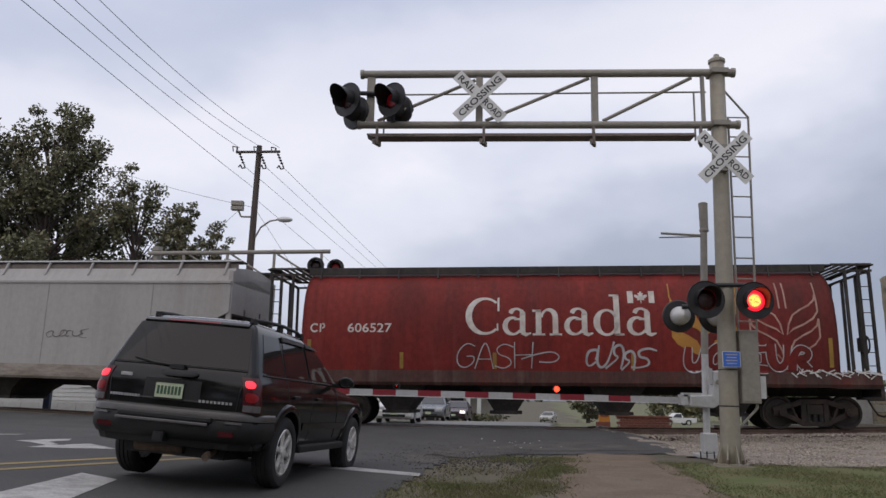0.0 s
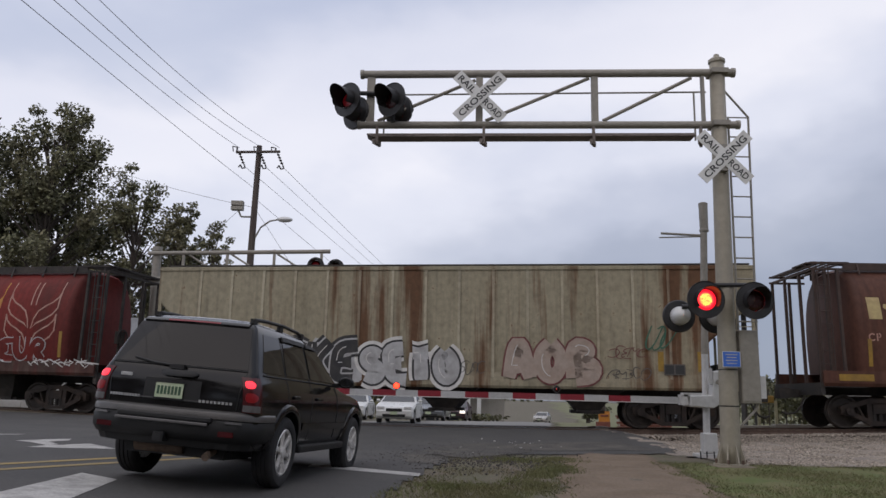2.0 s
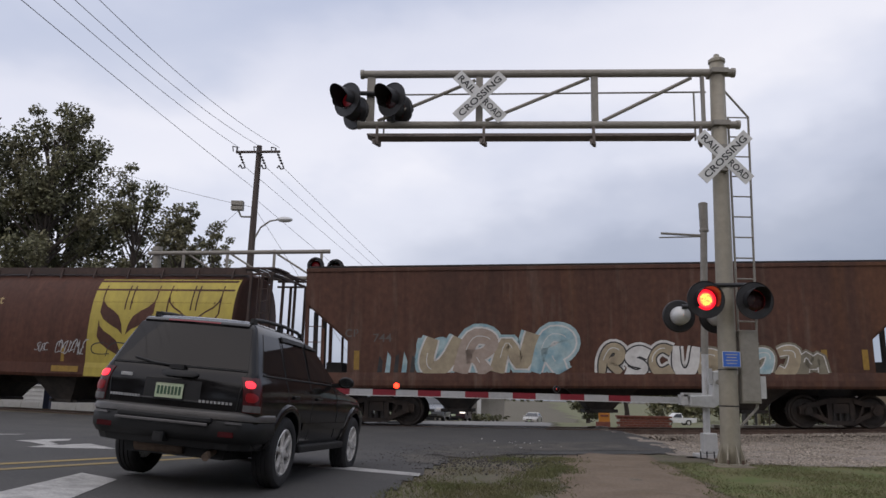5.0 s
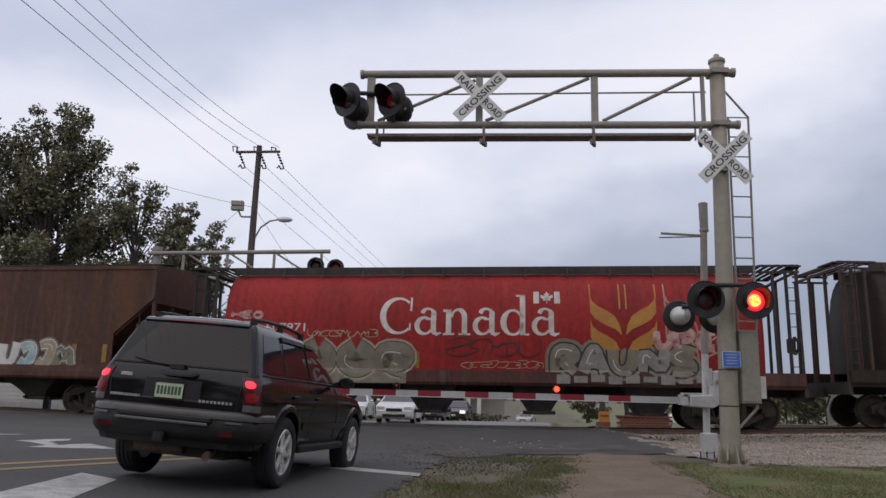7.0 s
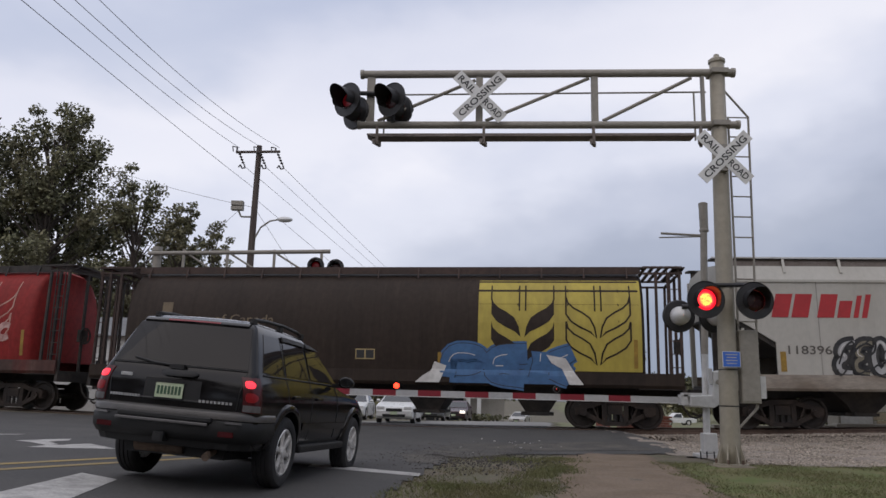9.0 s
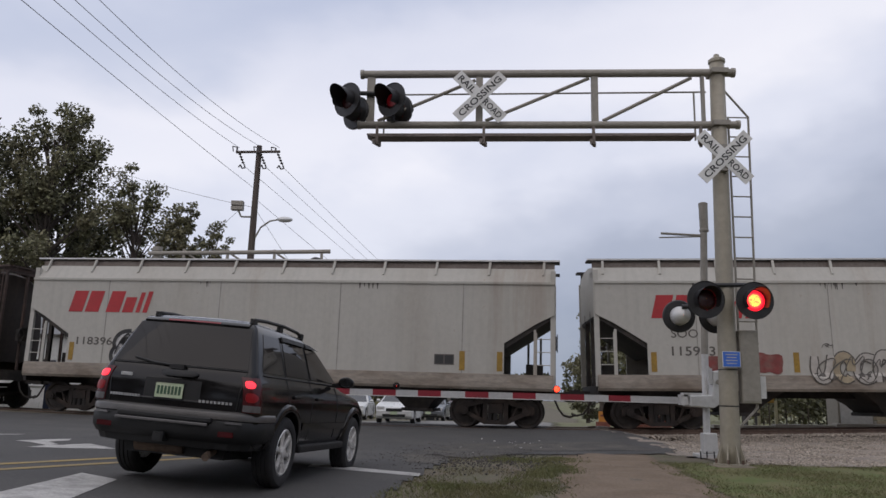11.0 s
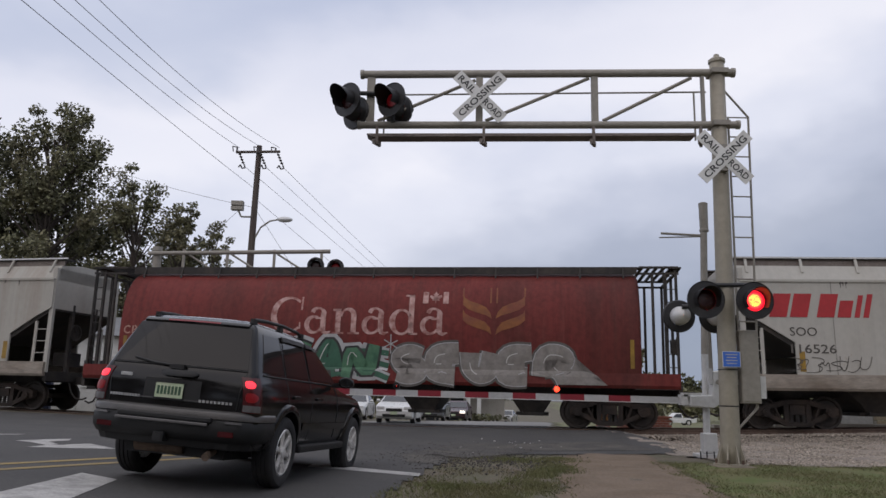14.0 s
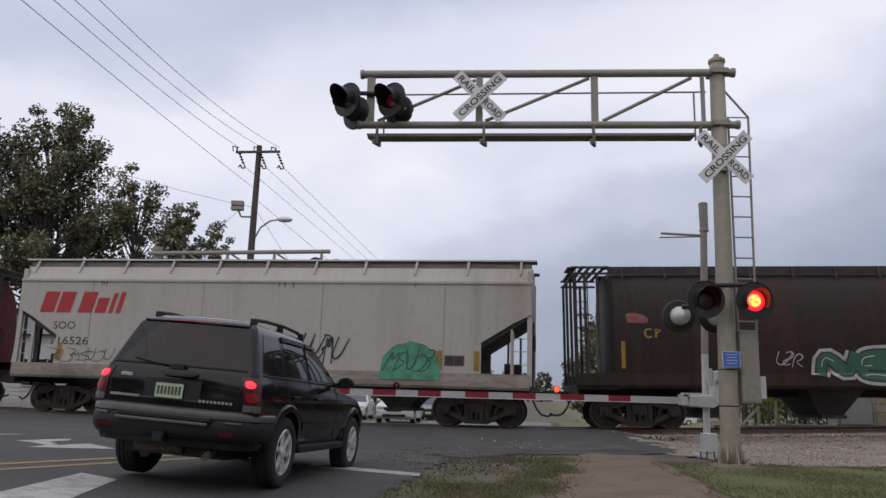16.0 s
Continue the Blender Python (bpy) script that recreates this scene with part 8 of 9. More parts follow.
def scrawl(w, x0, x1, z0, z1, n, mat, surf, seed, width=0.03, label=""):
    """A hand-written tag: quick overlapping slanted strokes and loops in one colour."""
    rnd = random.Random(seed)
    s = (x1 - x0) / n
    for i in range(n):
        h = z1 - z0
        g = GLYPHS[rnd.randrange(len(GLYPHS))]
        if rnd.random() < 0.5:
            g = [(1 - px, pz) for px, pz in g]
        a, wide = x0 + i * s - 0.15 * s, s * rnd.uniform(0.9, 1.7)
        lo, hi = z0 - h * rnd.uniform(0, 0.2), z1 - h * rnd.uniform(-0.1, 0.25)
        tilt = rnd.uniform(0.1, 0.6)
        pts = smooth_line([(a + wide * px + tilt * (pz - 0.5) * h + rnd.gauss(0, 0.06) * s, lo + (hi - lo) * pz + rnd.gauss(0, 0.05) * h) for px, pz in g])
        painted("tag_stroke", ribbon(pts, [width * (0.7 + 0.5 * abs(math.sin(4 * k / len(pts)))) for k in range(len(pts))]), mat, w, surf, 0.012 + 0.0008 * (i % 4), label)


def side_at(y):
    return lambda z: y


FLAT = side_at(-1.602)


def number(w, txt, x0, x1, z, h, mat, surf):
    words("number", txt, x1 - x0, h, mat, w, pose(x0, 0, z), thick=0.001, fat=0.01, surf=surf)


def logo_blocks(w, x0, x1, z, h, mat, surf):
    """The railway's slanting red name, as plain shapes."""
    L = (x1 - x0) - 0.16
    for a, b, k in ((0.0, 0.17, 1.0), (0.2, 0.37, 1.0), (0.46, 0.63, 1.0), (0.66, 0.79, 0.72), (0.825, 0.875, 0.95), (0.91, 0.965, 1.0)):
        p = [(x0 + a * L, z), (x0 + b * L, z), (x0 + b * L + 0.25 * h * k, z + h * k), (x0 + a * L + 0.25 * h * k, z + h * k)]
        painted("logo_shape", [p], M["letter_red"], w, surf, 0.008, "slanting red logo shape")


def letter_pair(w, x, z, h, mat, surf):
    """The short two-letter mark before a wagon's number."""
    painted("mark", stroke(arc(x + 0.42 * h, z + h / 2, h * 0.45, 45, 315, 10), h * 0.2), M[mat], w, surf, 0.008)
    painted("mark", stroke([(x + 1.1 * h, z), (x + 1.1 * h, z + h)], h * 0.2) + stroke(arc(x + 1.3 * h, z + h * 0.72, h * 0.26, 90, -90, 7), h * 0.17), M[mat], w, surf, 0.008)


def stencil(w, x, z, surf, mat):
    painted("data_panel", [slab(x, z, x + 0.58, z + 0.3)], mat, w, surf, 0.008)
    painted("data_panel_face", [slab(x + 0.03, z + 0.03, x + 0.27, z + 0.27), slab(x + 0.31, z + 0.03, x + 0.55, z + 0.27)], M["sign_black"], w, surf, 0.011)


def panel(w, x0, x1, z0, z1, mat, surf):
    painted("yellow_panel", [slab(x0 + (x1 - x0) * i / 8, z0, x0 + (x1 - x0) * (i + 1) / 8, z1) for i in range(8)], mat, w, surf, 0.006, "faded yellow painted panel")


W_ = [w for w, c in wagons]
BARE = [set(w.children) for w in W_]


def T_(z):
    """Side of a round wagon, sill included."""
    return tank_side(z) if z > 1.46 else -1.585


# 0 pale grey
scrawl(W_[0], 2.0, 3.4, 2.3, 2.5, 6, M["letter_dark"], FLAT, 50, 0.02)
# 1 oxide red
a = W_[1]
wordmark(a, -2.82, 2.58, 2.47, 1.14, M["letter_white"], T_)
number(a, "606527", -6.33, -5.02, 2.56, 0.27, M["letter_white"], T_)
letter_pair(a, -7.42, 2.57, 0.25, "letter_white", T_)
wheat(a, 3.9, 1.75, 1.85, 2.25, M["wheat"], T_)
wheat(a, 6.05, 1.75, 1.85, 2.25, M["letter_faded"], T_, outline=True)
lettered(a, "GASH", -3.12, -0.92, 1.5, 2.3, ["paint_silver"], None, None, T_, 7, "thin white spray letter", 0.1, 0.03)
painted("tag_stroke", stroke(smooth_line([(-1.25, 1.8), (-0.75, 1.96), (-0.35, 2.02), (-0.14, 1.87), (-0.32, 1.7), (-0.75, 1.72)]), 0.035), M["paint_silver"], a, T_, 0.012)
scrawl(a, 0.6, 2.3, 1.6, 2.2, 5, M["paint_silver"], T_, 9, 0.06, "thin white spray tag")
piece(a, 3.3, 6.7, 1.42, 2.35, 6, ["red_fill"], "paint_silver", None, T_, 66, "pale outline letter", 0.1, 0.2, 0.06, False)
rnd_ = random.Random(4)
for i in range(26):
    painted("paint_splash", stroke([(6.2 + 2.2 * i / 26, 1.5 + rnd_.uniform(-0.12, 0.05)), (6.3 + 2.2 * i / 26 + rnd_.uniform(-0.2, 0.2), 1.45), (6.35 + 2.2 * i / 26 + rnd_.uniform(-0.25, 0.25), 1.38 + rnd_.uniform(-0.1, 0.2))], 0.03), M["paint_white"], a, side_at(-1.585), 0.012 + 0.0007 * (i % 5), "splashed white paint")
# 2 beige ribbed
a = W_[2]
RIBS = side_at(-1.648)
for k in range(9):
    painted("graffiti_edge", [blob(random.Random(300 + k), -6.75 + 0.46 * k, -6.1 + 0.46 * k, 1.0 + 0.1 * (k % 2), 2.35 - 0.12 * ((k * 5) % 3))], M["paint_silver"], a, RIBS, 0.004 + 0.0005 * (k % 3), "silver cloud behind the letters")
lettered(a, "JUSKE", -6.6, -2.6, 0.98, 2.42, ["paint_black"], "paint_silver", "paint_black", RIBS, 11, "black graffiti letter with silver edge", 0.1, 0.33, 0.1)
lettered(a, "SETO", -2.55, 0.3, 0.98, 2.25, ["paint_silver"], "paint_black", "paint_white", RIBS, 12, "silver graffiti letter with black outline", -0.1, 0.36, 0.12)
lettered(a, "AOB", 1.6, 4.3, 1.05, 2.5, ["paint_blush"], "paint_wine", None, RIBS, 18, "faded pink graffiti letter with wine-red outline", 0.0, 0.42, 0.1)
scrawl(a, 4.6, 5.6, 1.9, 2.2, 5, M["paint_wine"], RIBS, 13, 0.022)
scrawl(a, 4.6, 5.7, 1.3, 1.6, 5, M["letter_dark"], RIBS, 17, 0.022)
scrawl(a, 5.7, 6.3, 2.15, 2.75, 3, M["paint_green"], RIBS, 14, 0.04)
scrawl(a, -7.3, -6.9, 1.5, 1.9, 3, M["paint_wine"], RIBS, 15, 0.025)
scrawl(a, 0.4, 1.1, 1.4, 1.75, 4, M["letter_dark"], RIBS, 19, 0.02)
stencil(a, 6.1, 1.4, RIBS, M["letter_dark"])
letter_pair(a, -6.0, 2.6, 0.2, "letter_dark", RIBS)
# 3 brown
a = W_[3]
painted("flag_bar", [slab(-7.05, 2.9, -6.68, 3.52)], M["letter_yellow"], a, T_, 0.008)
maple_leaf(a, -6.3, 3.2, 0.62, M["letter_yellow"], T_)
for txt, x0, x1, z in (("Government", -5.42, -3.33, 3.3), ("of Canada", -5.42, -3.62, 2.9), ("Gouvernement", -2.75, -0.12, 3.3), ("du Canada", -2.75, -0.8, 2.9)):
    words("lettering", txt, x1 - x0, 0.3, M["letter_yellow"], a, pose(x0, 0, z), thick=0.001, fat=0.008, surf=T_, label="faded yellow lettering")
number(a, "604015", -5.95, -4.7, 2.32, 0.22, M["letter_faded"], T_)
panel(a, 3.16, 7.98, 1.08, 4.18, M["panel_yellow"], T_)
wheat(a, 4.42, 1.6, 1.85, 2.36, P["brown"], T_, lift=0.012)
wheat(a, 6.65, 1.6, 1.75, 2.36, P["brown"], T_, outline=True, lift=0.012)
scrawl(a, -3.15, -1.2, 1.6, 2.1, 7, M["paint_silver"], T_, 18, 0.025)
scrawl(a, 1.4, 1.8, 1.85, 2.1, 4, M["paint_silver"], T_, 19, 0.022)
scrawl(a, 2.1, 3.15, 1.8, 2.2, 9, M["paint_silver"], T_, 20, 0.028, "white spray tag")
letter_pair(a, -7.1, 2.3, 0.2, "letter_faded", T_)
scrawl(a, 3.3, 7.2, 1.75, 2.2, 6, M["paint_black"], T_, 21, 0.03)
for x in (-8.0, -5.1, -2.4, 2.0):
    painted("sill_mark", [slab(x, 1.2, x + 0.95, 1.38)], M["mark_yellow"], a, side_at(-1.585), 0.006)
# 4 rusty
a = W_[4]
for k in range(7):
    painted("graffiti_streak", [[(-6.2 + 0.24 * k, 1.2), (-6.05 + 0.24 * k, 1.2), (-6.0 + 0.24 * k, 1.75 + 0.1 * (k % 3)), (-6.1 + 0.24 * k, 1.9 + 0.12 * (k % 2))]], M["paint_teal" if k % 2 else "paint_black"], a, FLAT, 0.008, "dark blue sprayed streak")
painted("graffiti_ground", [blob(random.Random(400 + k), -5.0 + 0.8 * k, -3.9 + 0.8 * k, 1.2, 2.5) for k in range(1)], M["paint_teal"], a, FLAT, 0.007, "pale blue sprayed cloud")
lettered(a, "URNR", -4.9, -0.6, 1.2, 2.75, ["paint_tan", "paint_blush", "paint_tan", "paint_teal"], "paint_white", "paint_teal", FLAT, 23, "tan graffiti letter with white outline", 0.3, 0.4, 0.1)
letter_pair(a, -7.1, 2.45, 0.22, "letter_dark", FLAT)
number(a, "744", -6.3, -5.75, 2.3, 0.24, M["letter_dark"], FLAT)
piece(a, 0.2, 2.9, 1.2, 2.3, 4, ["paint_tan", "paint_white"], "paint_black", "paint_white", FLAT, 24, "tan graffiti letter", 0.05, 0.24, 0.08)
piece(a, 2.9, 6.3, 1.15, 2.2, 5, ["paint_tan", "paint_white", "paint_teal", "paint_tan", "paint_olive"], "paint_white", "paint_olive", FLAT, 25, "pale tan and blue graffiti letter", 0.05, 0.26, 0.06)
# 5 bright red
a = W_[5]
wordmark(a, -2.8, 2.42, 2.47, 1.14, M["letter_white"], T_)
number(a, "607971", -6.3, -5.08, 2.56, 0.25, M["letter_white"], T_)
wheat(a, 4.2, 1.75, 1.85, 2.25, M["wheat"], T_)
wheat(a, 6.3, 1.75, 1.85, 2.25, M["letter_faded"], T_, outline=True)
lettered(a, "POOR", -6.4, -1.9, 1.16, 2.36, ["paint_olive"], "paint_black", "paint_tan", T_, 27, "grey-brown graffiti letter with pale edge", 0.0, 0.56, 0.05)
painted("graffiti_ground", [slab(-6.35 + 0.62 * k, 1.08, -5.73 + 0.62 * k, 1.5) for k in range(7)], M["paint_olive"], a, T_, 0.007, "grey-brown sprayed ground")
letter_pair(a, -7.3, 2.5, 0.22, "letter_faded", T_)
lettered(a, "RAUNS", 2.1, 6.2, 1.28, 2.25, ["paint_olive", "paint_ash"], "paint_black", "paint_olive", T_, 28, "grey-green graffiti letter", 0.05, 0.3, 0.1)
for k in range(9):
    painted("graffiti_drip", [slab(2.3 + 0.48 * k, 1.12 + 0.03 * (k % 3), 2.68 + 0.48 * k, 1.38 - 0.04 * (k % 2))], M["paint_ash"], a, side_at(-1.585), 0.012)
scrawl(a, -5.0, -2.9, 2.42, 2.62, 10, M["paint_tan"], T_, 29, 0.022)
scrawl(a, -0.4, 2.0, 1.55, 1.75, 9, M["paint_tan"], T_, 30, 0.02)
scrawl(a, -0.8, 1.8, 1.9, 2.35, 5, M["paint_black"], T_, 31, 0.035)
lettered(a, "UPEC", 5.0, 7.3, 2.0, 2.75, ["letter_pink"], None, None, T_, 92, "pale peeling block letter", 0.05, 0.2)
lettered(a, "HEO", -7.4, -6.4, 2.9, 3.2, ["letter_pink"], None, None, T_, 93, "pale peeling letter", 0.05, 0.08)
painted("paint_patch", [blob(random.Random(94), -7.1, -6.6, 1.5, 2.8)], M["letter_pink"], a, T_, 0.007, "pale peeling patch")
# 6 dark brown
a = W_[6]
panel(a, 3.0, 7.62, 1.5, 4.15, M["panel_yellow"], T_)
wheat(a, 4.28, 1.68, 1.8, 2.3, P["brown_dark"], T_, lift=0.012)
wheat(a, 6.42, 1.68, 1.8, 2.3, P["brown_dark"], T_, outline=True, lift=0.012)
painted("graffiti_ground", [slab(2.2 + 0.44 * k, 1.12, 2.64 + 0.44 * k, 1.95 + 0.12 * ((k * 7) % 4) / 3) for k in range(8)], M["paint_blue"], a, T_, 0.007, "blue sprayed ground")
lettered(a, "PEK", 1.9, 5.8, 1.0, 2.3, ["paint_blue"], "paint_black", "paint_blue", T_, 33, "blue graffiti letter", 0.06, 0.5, 0.04)
for p in ([(1.2, 1.12), (1.9, 1.12), (2.1, 1.6), (1.75, 1.72), (1.65, 1.45), (1.4, 1.3)], [(4.95, 1.95), (5.5, 1.85), (5.75, 1.45), (6.0, 1.12), (5.6, 1.12), (5.4, 1.55), (5.1, 1.72)]):
    painted("paint_patch", [p], M["paint_white"], a, T_, 0.024, "white paint patch")
words("lettering", "of Canada", 1.9, 0.28, M["letter_faint"], a, pose(-5.05, 0, 2.75), thick=0.001, fat=0.006, surf=T_)
number(a, "600675", -5.95, -4.6, 2.17, 0.24, M["letter_faint"], T_)
stencil(a, -0.6, 1.75, T_, M["letter_yellow"])
letter_pair(a, -7.1, 2.17, 0.24, "letter_faint", T_)
painted("flag_bar", [slab(-6.75, 2.9, -6.42, 3.4)], M["letter_faint"], a, T_, 0.008)
for k, (x, wd) in enumerate(((-6.7, 0.45), (-6.1, 0.4), (-6.7, 0.3), (-6.0, 0.38))):
    painted("text_bar", [slab(x, 1.86 - 0.12 * (k // 2), x + wd, 1.93 - 0.12 * (k // 2))], M["letter_faded"], a, T_, 0.008)
scrawl(a, -4.4, -3.3, 1.6, 2.3, 4, M["letter_faint"], T_, 32, 0.035)
# 7 white
a = W_[7]
logo_blocks(a, -7.0, -4.1, 3.0, 0.66, P["white"], FLAT)
number(a, "118396", -6.6, -5.4, 1.98, 0.24, M["letter_dark"], FLAT)
piece(a, -5.3, -2.0, 1.4, 2.5, 7, ["paint_silver", "paint_olive"], "paint_black", "paint_black", FLAT, 35, "black and silver graffiti letter", 0.1, 0.12, 0.1)
scrawl(a, -5.2, -2.1, 1.5, 2.4, 9, M["paint_black"], side_at(-1.63), 61, 0.05)
stencil(a, 4.7, 1.65, FLAT, M["letter_dark"])
# 8 white
a = W_[8]
logo_blocks(a, -7.08, -4.05, 3.0, 0.66, P["white"], FLAT)
number(a, "115913", -6.55, -5.35, 1.95, 0.26, M["letter_dark"], FLAT)
words("mark", "SOO", 0.75, 0.24, M["letter_dark"], a, pose(-6.55, 0, 2.45), thick=0.001, fat=0.004, surf=FLAT)
graffiti(a, -5.5, -3.6, 1.45, 2.1, 4, ["paint_red", "paint_tan", "paint_red"], "paint_red", None, FLAT, 36, "faded red graffiti figure", 0, 3)
def LOW8(z):
    return -1.602 if z > 1.43 else -1.645


piece(a, -2.75, -0.5, 1.12, 2.15, 4, ["white_body", "paint_tan", "white_body"], "letter_dark", None, LOW8, 37, "grey and tan graffiti letter", 0, 0.2, 0.07, False)
piece(a, -0.6, 1.5, 1.2, 2.1, 3, ["paint_red"], "letter_dark", None, LOW8, 57, "dull red graffiti letter", 0, 0.26, 0.06, False)
piece(a, 1.5, 3.2, 1.25, 2.1, 2, ["white_body"], "letter_dark", None, LOW8, 38, "outlined graffiti letter", 0, 0.3, 0.06, False)
for k, (x, z, r) in enumerate(((-0.2, 1.95, 0.3), (0.5, 1.7, 0.28), (1.1, 1.85, 0.22), (3.5, 1.8, 0.2), (3.8, 1.55, 0.22), (4.4, 1.6, 0.36), (5.2, 1.65, 0.34), (5.7, 1.8, 0.2), (3.3, 1.45, 0.16))):
    painted("paint_patch", [blob(random.Random(80 + k), x - r, x + r, z - r * 0.8, z + r * 0.8)], M["paint_red" if k != 5 else "paint_tan"], a, LOW8, 0.03 + 0.001 * (k % 3), "dull red paint patch")
scrawl(a, -2.6, 5.9, 1.3, 2.05, 22, M["letter_dark"], side_at(-1.665), 40, 0.03)
scrawl(a, 2.9, 4.2, 1.12, 1.28, 6, M["paint_tan"], side_at(-1.65), 62, 0.022)
for x in (-2.4, -0.3, 1.9, 2.8, 3.9, 4.6, 5.6):
    scrawl(a, x, x + 0.25, 2.2, 2.32, 2, M["letter_dark"], FLAT, 41 + int(x * 10), 0.02)
# 9 dark red
a = W_[9]
wordmark(a, -2.68, 2.68, 2.47, 1.14, M["letter_pink"], T_)
number(a, "608566", -6.2, -4.85, 2.42, 0.24, M["letter_white"], T_)
letter_pair(a, -7.35, 2.42, 0.24, "letter_faded", T_)
for x0, x1, dz in ((-3.85, -2.6, 0.0), (0.0, 0.95, 0.1)):
    for k in range(3):
        p = [(x0, 1.22 + 0.33 * k + dz), ((x0 + x1) / 2, 1.38 + 0.3 * k), (x1, 1.3 + 0.36 * k - dz)]
        painted("graffiti_edge", ribbon(smooth_line(p), [0.3] * 12), M["paint_silver"], a, T_, 0.0075 + 0.0003 * k)
        painted("graffiti_arrow", ribbon(smooth_line(p), [0.16] * 12), M["paint_green"], a, T_, 0.0095 + 0.0003 * k, "dark green graffiti arrow")
lettered(a, "SCAN", -3.35, 0.55, 1.04, 2.36, ["paint_green", "paint_leaf"], "paint_black", "paint_silver", T_, 42, "green graffiti letter with pale edge", 0.12, 0.33, 0.15)
lettered(a, "SEUER", 1.0, 6.2, 1.04, 2.3, ["paint_ash"], "paint_silver", "letter_dark", T_, 43, "ash-grey graffiti letter with pale outline", 0.14, 0.52, 0.05)
painted("graffiti_letter", [[(5.8, 1.12), (7.2, 1.12), (6.9, 1.4), (6.4, 1.55), (6.3, 1.9), (5.9, 2.1)]], M["paint_ash"], a, T_, 0.009, "ash-grey graffiti sweep")
for x, z in ((-4.15, 1.75), (1.0, 2.2)):
    painted("graffiti_star", stroke([(x - 0.2, z - 0.1), (x + 0.2, z + 0.1)], 0.03) + stroke([(x, z - 0.28), (x, z + 0.28)], 0.03) + stroke([(x - 0.2, z + 0.12), (x + 0.2, z - 0.12)], 0.03), M["paint_silver"], a, T_, 0.012)
wheat(a, 4.0, 2.5, 1.8, 1.4, M["wheat_faint"], T_)
# 10 white
a = W_[10]
logo_blocks(a, -6.99, -3.98, 3.0, 0.66, P["white"], FLAT)
number(a, "116526", -6.45, -5.2, 2.0, 0.25, M["letter_dark"], FLAT)
words("mark", "SOO", 0.75, 0.24, M["letter_dark"], a, pose(-6.45, 0, 2.48), thick=0.001, fat=0.004, surf=FLAT)
scrawl(a, -2.9, -1.9, 1.95, 2.4, 6, M["paint_black"], FLAT, 44, 0.04, "black spray tag")
scrawl(a, -2.0, -0.4, 1.8, 2.25, 5, M["letter_dark"], FLAT, 54, 0.02)
scrawl(a, -0.2, 1.5, 1.6, 2.1, 7, M["paint_olive"], FLAT, 55, 0.02)
scrawl(a, -0.8, 0.9, 1.7, 2.2, 6, M["letter_dark"], FLAT, 45, 0.02)
scrawl(a, 1.7, 3.0, 1.75, 2.5, 5, M["paint_black"], FLAT, 46, 0.045, "black spray tag")
scrawl(a, -6.5, -4.3, 1.55, 1.9, 8, M["letter_dark"], FLAT, 47, 0.022)
painted("paint_patch", [[(5.02 + (q[0] - 5.02) * k, 1.42 + (q[1] - 1.42) * k) for q, k in zip(arc(5.02, 1.42, 0.88, 0, 180, 20, 0.95), [1, 1.03, .99, 1.05, .96, 1.04, 1.0, 1.06, .95, 1.02, 1.07, 1.0, .96, 1.05, .98, 1.03, .97, 1.05, 1.0, .98, 1])]], M["paint_mint"], a, FLAT, 0.01, "flat green paint patch")
scrawl(a, 4.37, 5.67, 1.5, 2.1, 5, M["paint_green"], FLAT, 90, 0.05)
painted("paint_patch", [slab(4.14, 1.2, 5.9, 1.42)], M["paint_mint"], a, side_at(-1.65), 0.01)
stencil(a, 6.02, 1.62, FLAT, M["letter_dark"])
# 11 sooty
a = W_[11]
painted("mark", stroke(arc(-6.87, 2.58, 0.12, 50, 310, 8), 0.05) + stroke([(-6.68, 2.46), (-6.68, 2.7), (-6.55, 2.66), (-6.66, 2.58)], 0.05), M["mark_yellow"], a, T_, 0.008)
painted("paint_patch", [blob(random.Random(9), -7.5, -6.9, 2.85, 3.15)], M["paint_red"], a, T_, 0.008)
lettered(a, "NEC", -2.3, 0.9, 1.25, 2.2, ["paint_green"], "paint_black", "paint_silver", T_, 48, "green graffiti letter with silver edge", 0.1, 0.26, 0.1)
scrawl(a, -3.4, -2.7, 1.7, 2.1, 3, M["paint_silver"], T_, 49, 0.03)

rnd_ = random.Random(77)
for a, spots in ((W_[8], (-6.1, -2.6, -2.0, 1.2, 4.4, 6.1)), (W_[10], (-5.2, 0.6, 5.0)), (W_[7], (-3.0, 2.2))):
    for x in spots:
        for k in range(rnd_.randint(3, 7)):
            u, wd, d = x + rnd_.gauss(0.3, 0.22), rnd_.uniform(0.02, 0.07), rnd_.uniform(0.04, 0.22)
            painted("grime_run", [[(u, 4.0), (u + wd, 4.0), (u + wd * 0.7, 4.0 - d), (u + wd * 0.4, 4.0 - d * 0.9)]], M["letter_dark"], a, side_at(-1.602), 0.006 + 0.0005 * k, "dark run of grime")
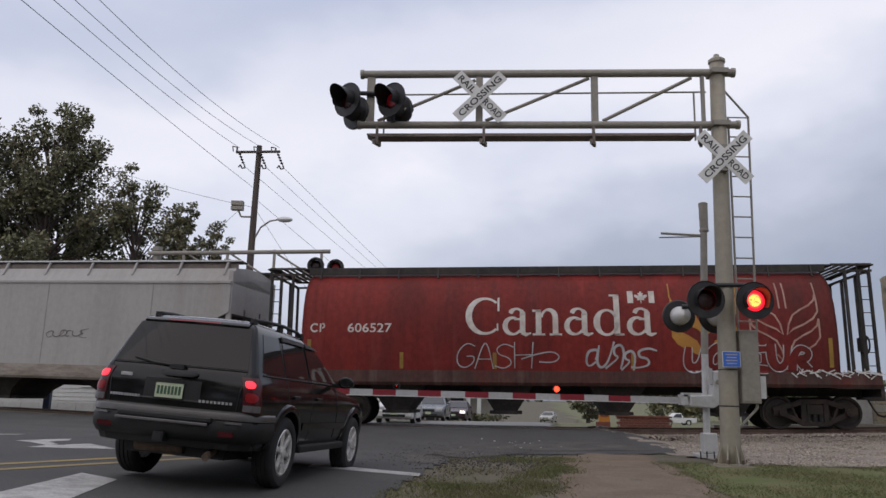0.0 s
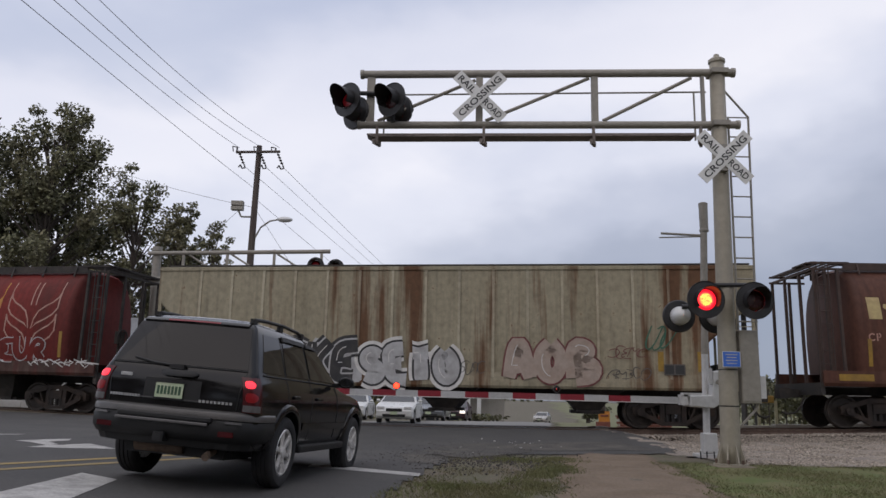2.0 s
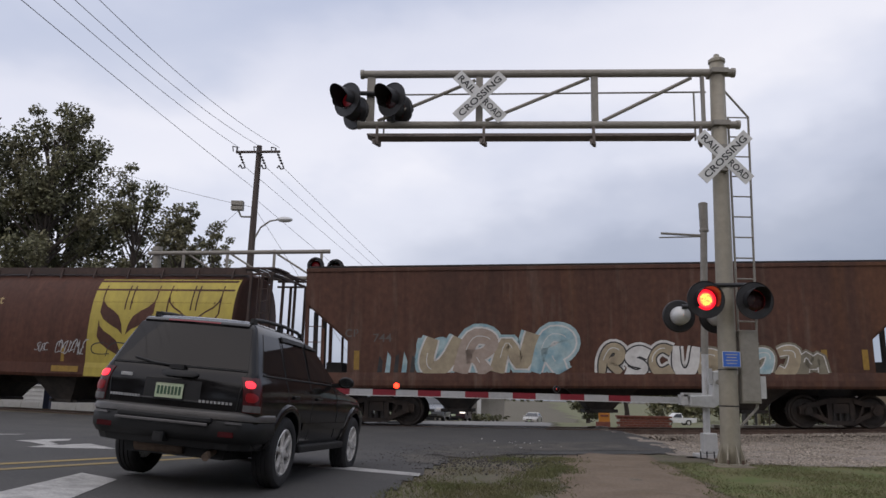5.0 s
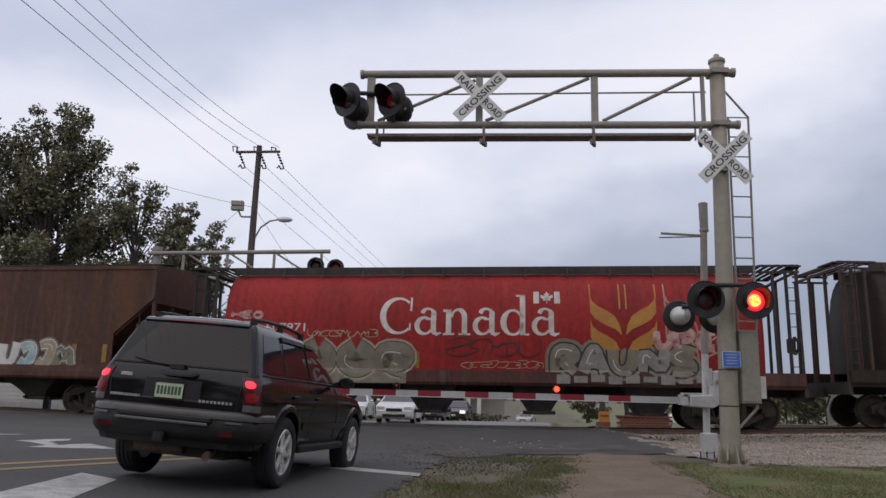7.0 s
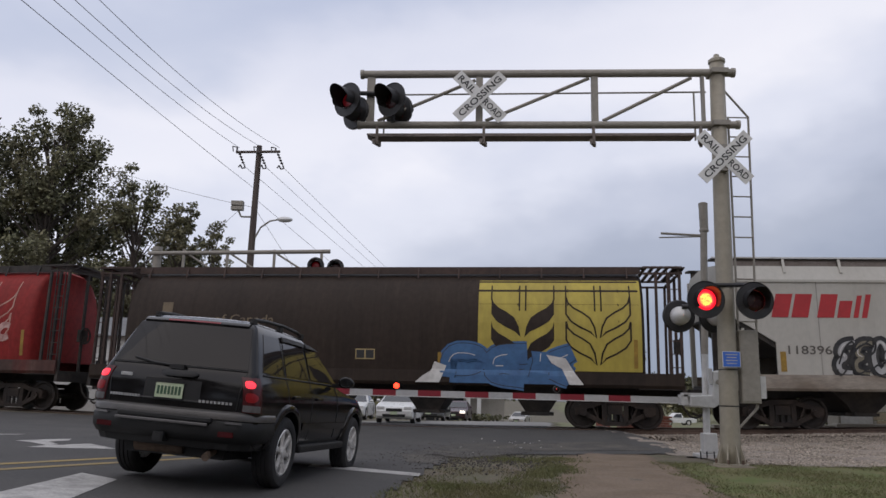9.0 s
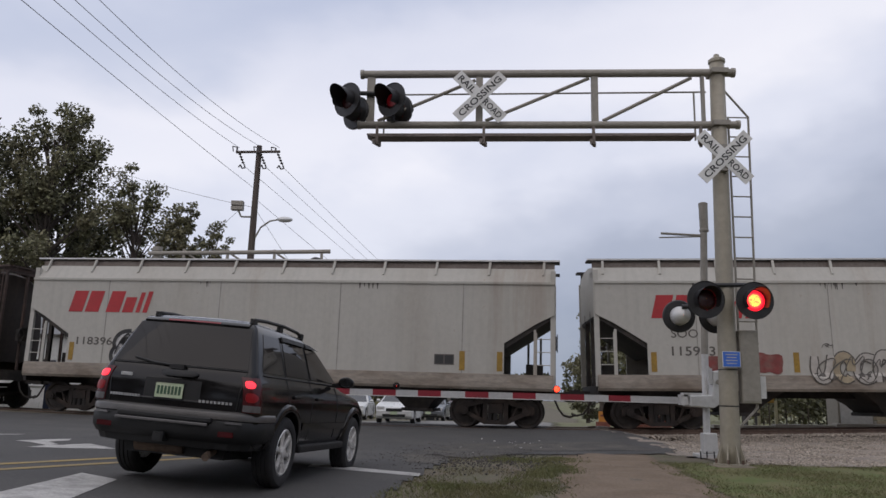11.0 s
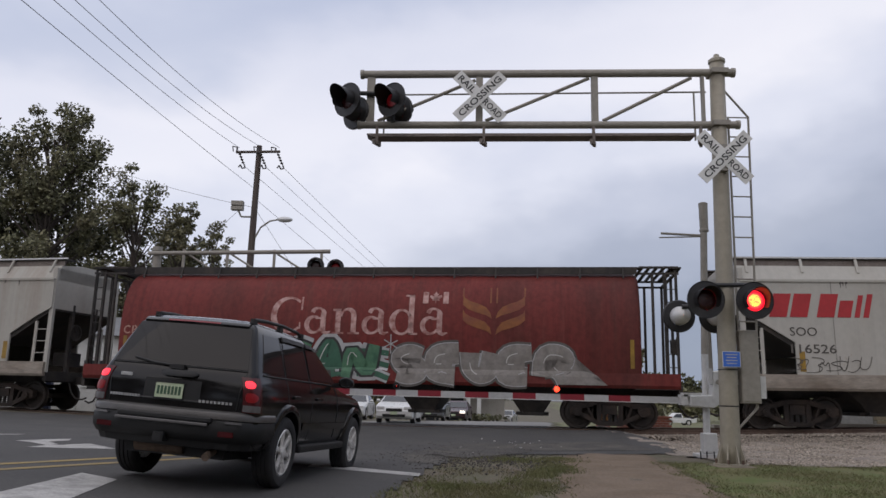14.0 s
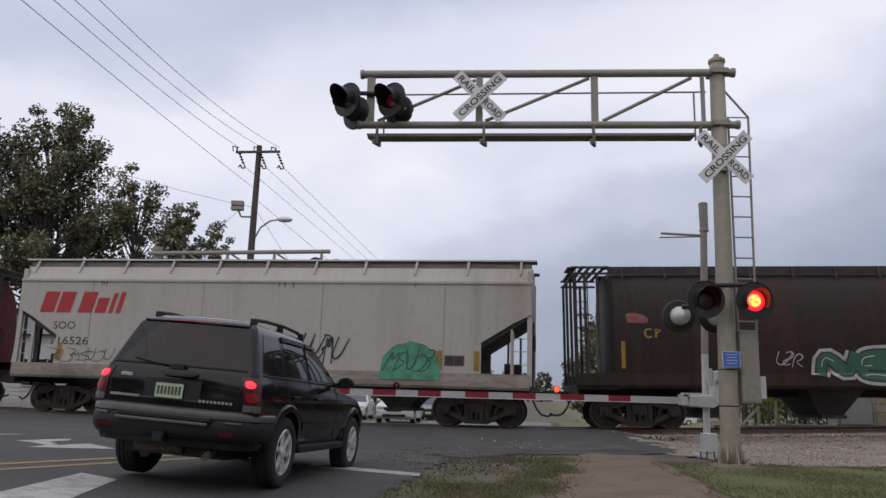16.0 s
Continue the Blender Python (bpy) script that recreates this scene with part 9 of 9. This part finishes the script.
# the lettering stands a little off the middle of some wagons
for k, off in ((0, 0.04), (1, 0.12), (2, 0.15), (3, -0.34), (4, -0.29), (5, -0.20), (6, 0.11), (7, 0.10), (8, 0.23), (9, -0.29), (10, -0.38), (11, 0.11)):
    for c in set(W_[k].children) - BARE[k]:
        c.location.x += off
TRAVEL = [(0, -0), (0.5, 5.39), (1, 11.4), (1.5, 16.74), (2, 22.87), (2.5, 27.81), (3, 33.95), (3.5, 39.26), (4, 45.2), (4.2, 47.49), (4.9, 55.14), (5.6, 62.8), (6.3, 70.45), (6.5, 72.51), (7, 78.45), (7.5, 83.78), (8, 89.62), (8.5, 94.92), (9, 100.63), (9.2, 102.9), (9.9, 110.28), (10.6, 117.66), (11.3, 125.04), (11.5, 127.3), (12, 133.33), (12.5, 138.41), (13, 144.25), (13.5, 149.57), (14, 155.56), (14.5, 160.56), (15, 166.63), (15.5, 171.86), (16, 177.7)]


def wagon_pose(s):
    a, b = on_track(s - 7.0), on_track(s + 7.0)
    d = b - a
    m = (a + b) / 2
    return pose(m.x, m.y, m.z + 0.09, 0, -math.degrees(math.atan2(d.z, math.hypot(d.x, d.y))), math.degrees(math.atan2(d.y, d.x)))


# which side is lit, from when on
FLASH = [(0, "R"), (0.15, "L"), (0.75, "R"), (1.7, "L"), (2.3, "R"), (3.25, "L"), (3.63, "R"), (4.7, "L"), (5.3, "R"), (6.1, "L"), (6.8, "R"), (7.4, "L"), (7.8, "R"), (8.75, "L"),
         (9.5, "R"), (10.1, "L"), (10.7, "R"), (11.2, ""), (11.85, "L"), (12.35, "R"), (13.15, "L"), (13.8, "R"), (14.7, "L"), (15.35, "R")]


def lens_rows(rest, side):
    """The lens drum turns its bright or its dark face to the front."""
    rows, now = [], None
    for t, lit in FLASH:
        want = 0 if lit == side else 180
        if now is None:
            rows.append((0, rest @ pose(0, 0, 0, 0, 0, want)))
        elif want != now:
            for k in range(4):
                rows.append((t + k / 30, rest @ pose(0, 0, 0, 0, 0, now + (want - now) * k / 3)))
        now = want
    rows.append((16.0, rest @ pose(0, 0, 0, 0, 0, now)))
    return rows


def motions():
    for w, centre in wagons:
        walk(w, [(t, wagon_pose(centre - d)) for t, d in TRAVEL])
    ts = [i / FPS for i in range(16 * FPS + 1)]
    run = np.interp(ts, [t for t, d in TRAVEL], [d for t, d in TRAVEL])
    for sets in axles:
        for k in sets:
            at = k.location.copy()
            walk(k, [(t, pose(*at, 0, -math.degrees(d / 0.46), 0)) for t, d in zip(ts, run)])
    for le, side in blinkers:
        walk(le, lens_rows(le.matrix_basis.copy(), side))
    walk(driving, [(t, pose(lane(d), d, land1(lane(d), d) + 0.012, 0, 0, 180 - math.degrees(math.atan(HEADING + 0.0024 * (d - 35.5))))) for t, d in ((0, 107), (3.5, 99), (9, 87), (14, 78.5), (16, 77.5))])


motions()
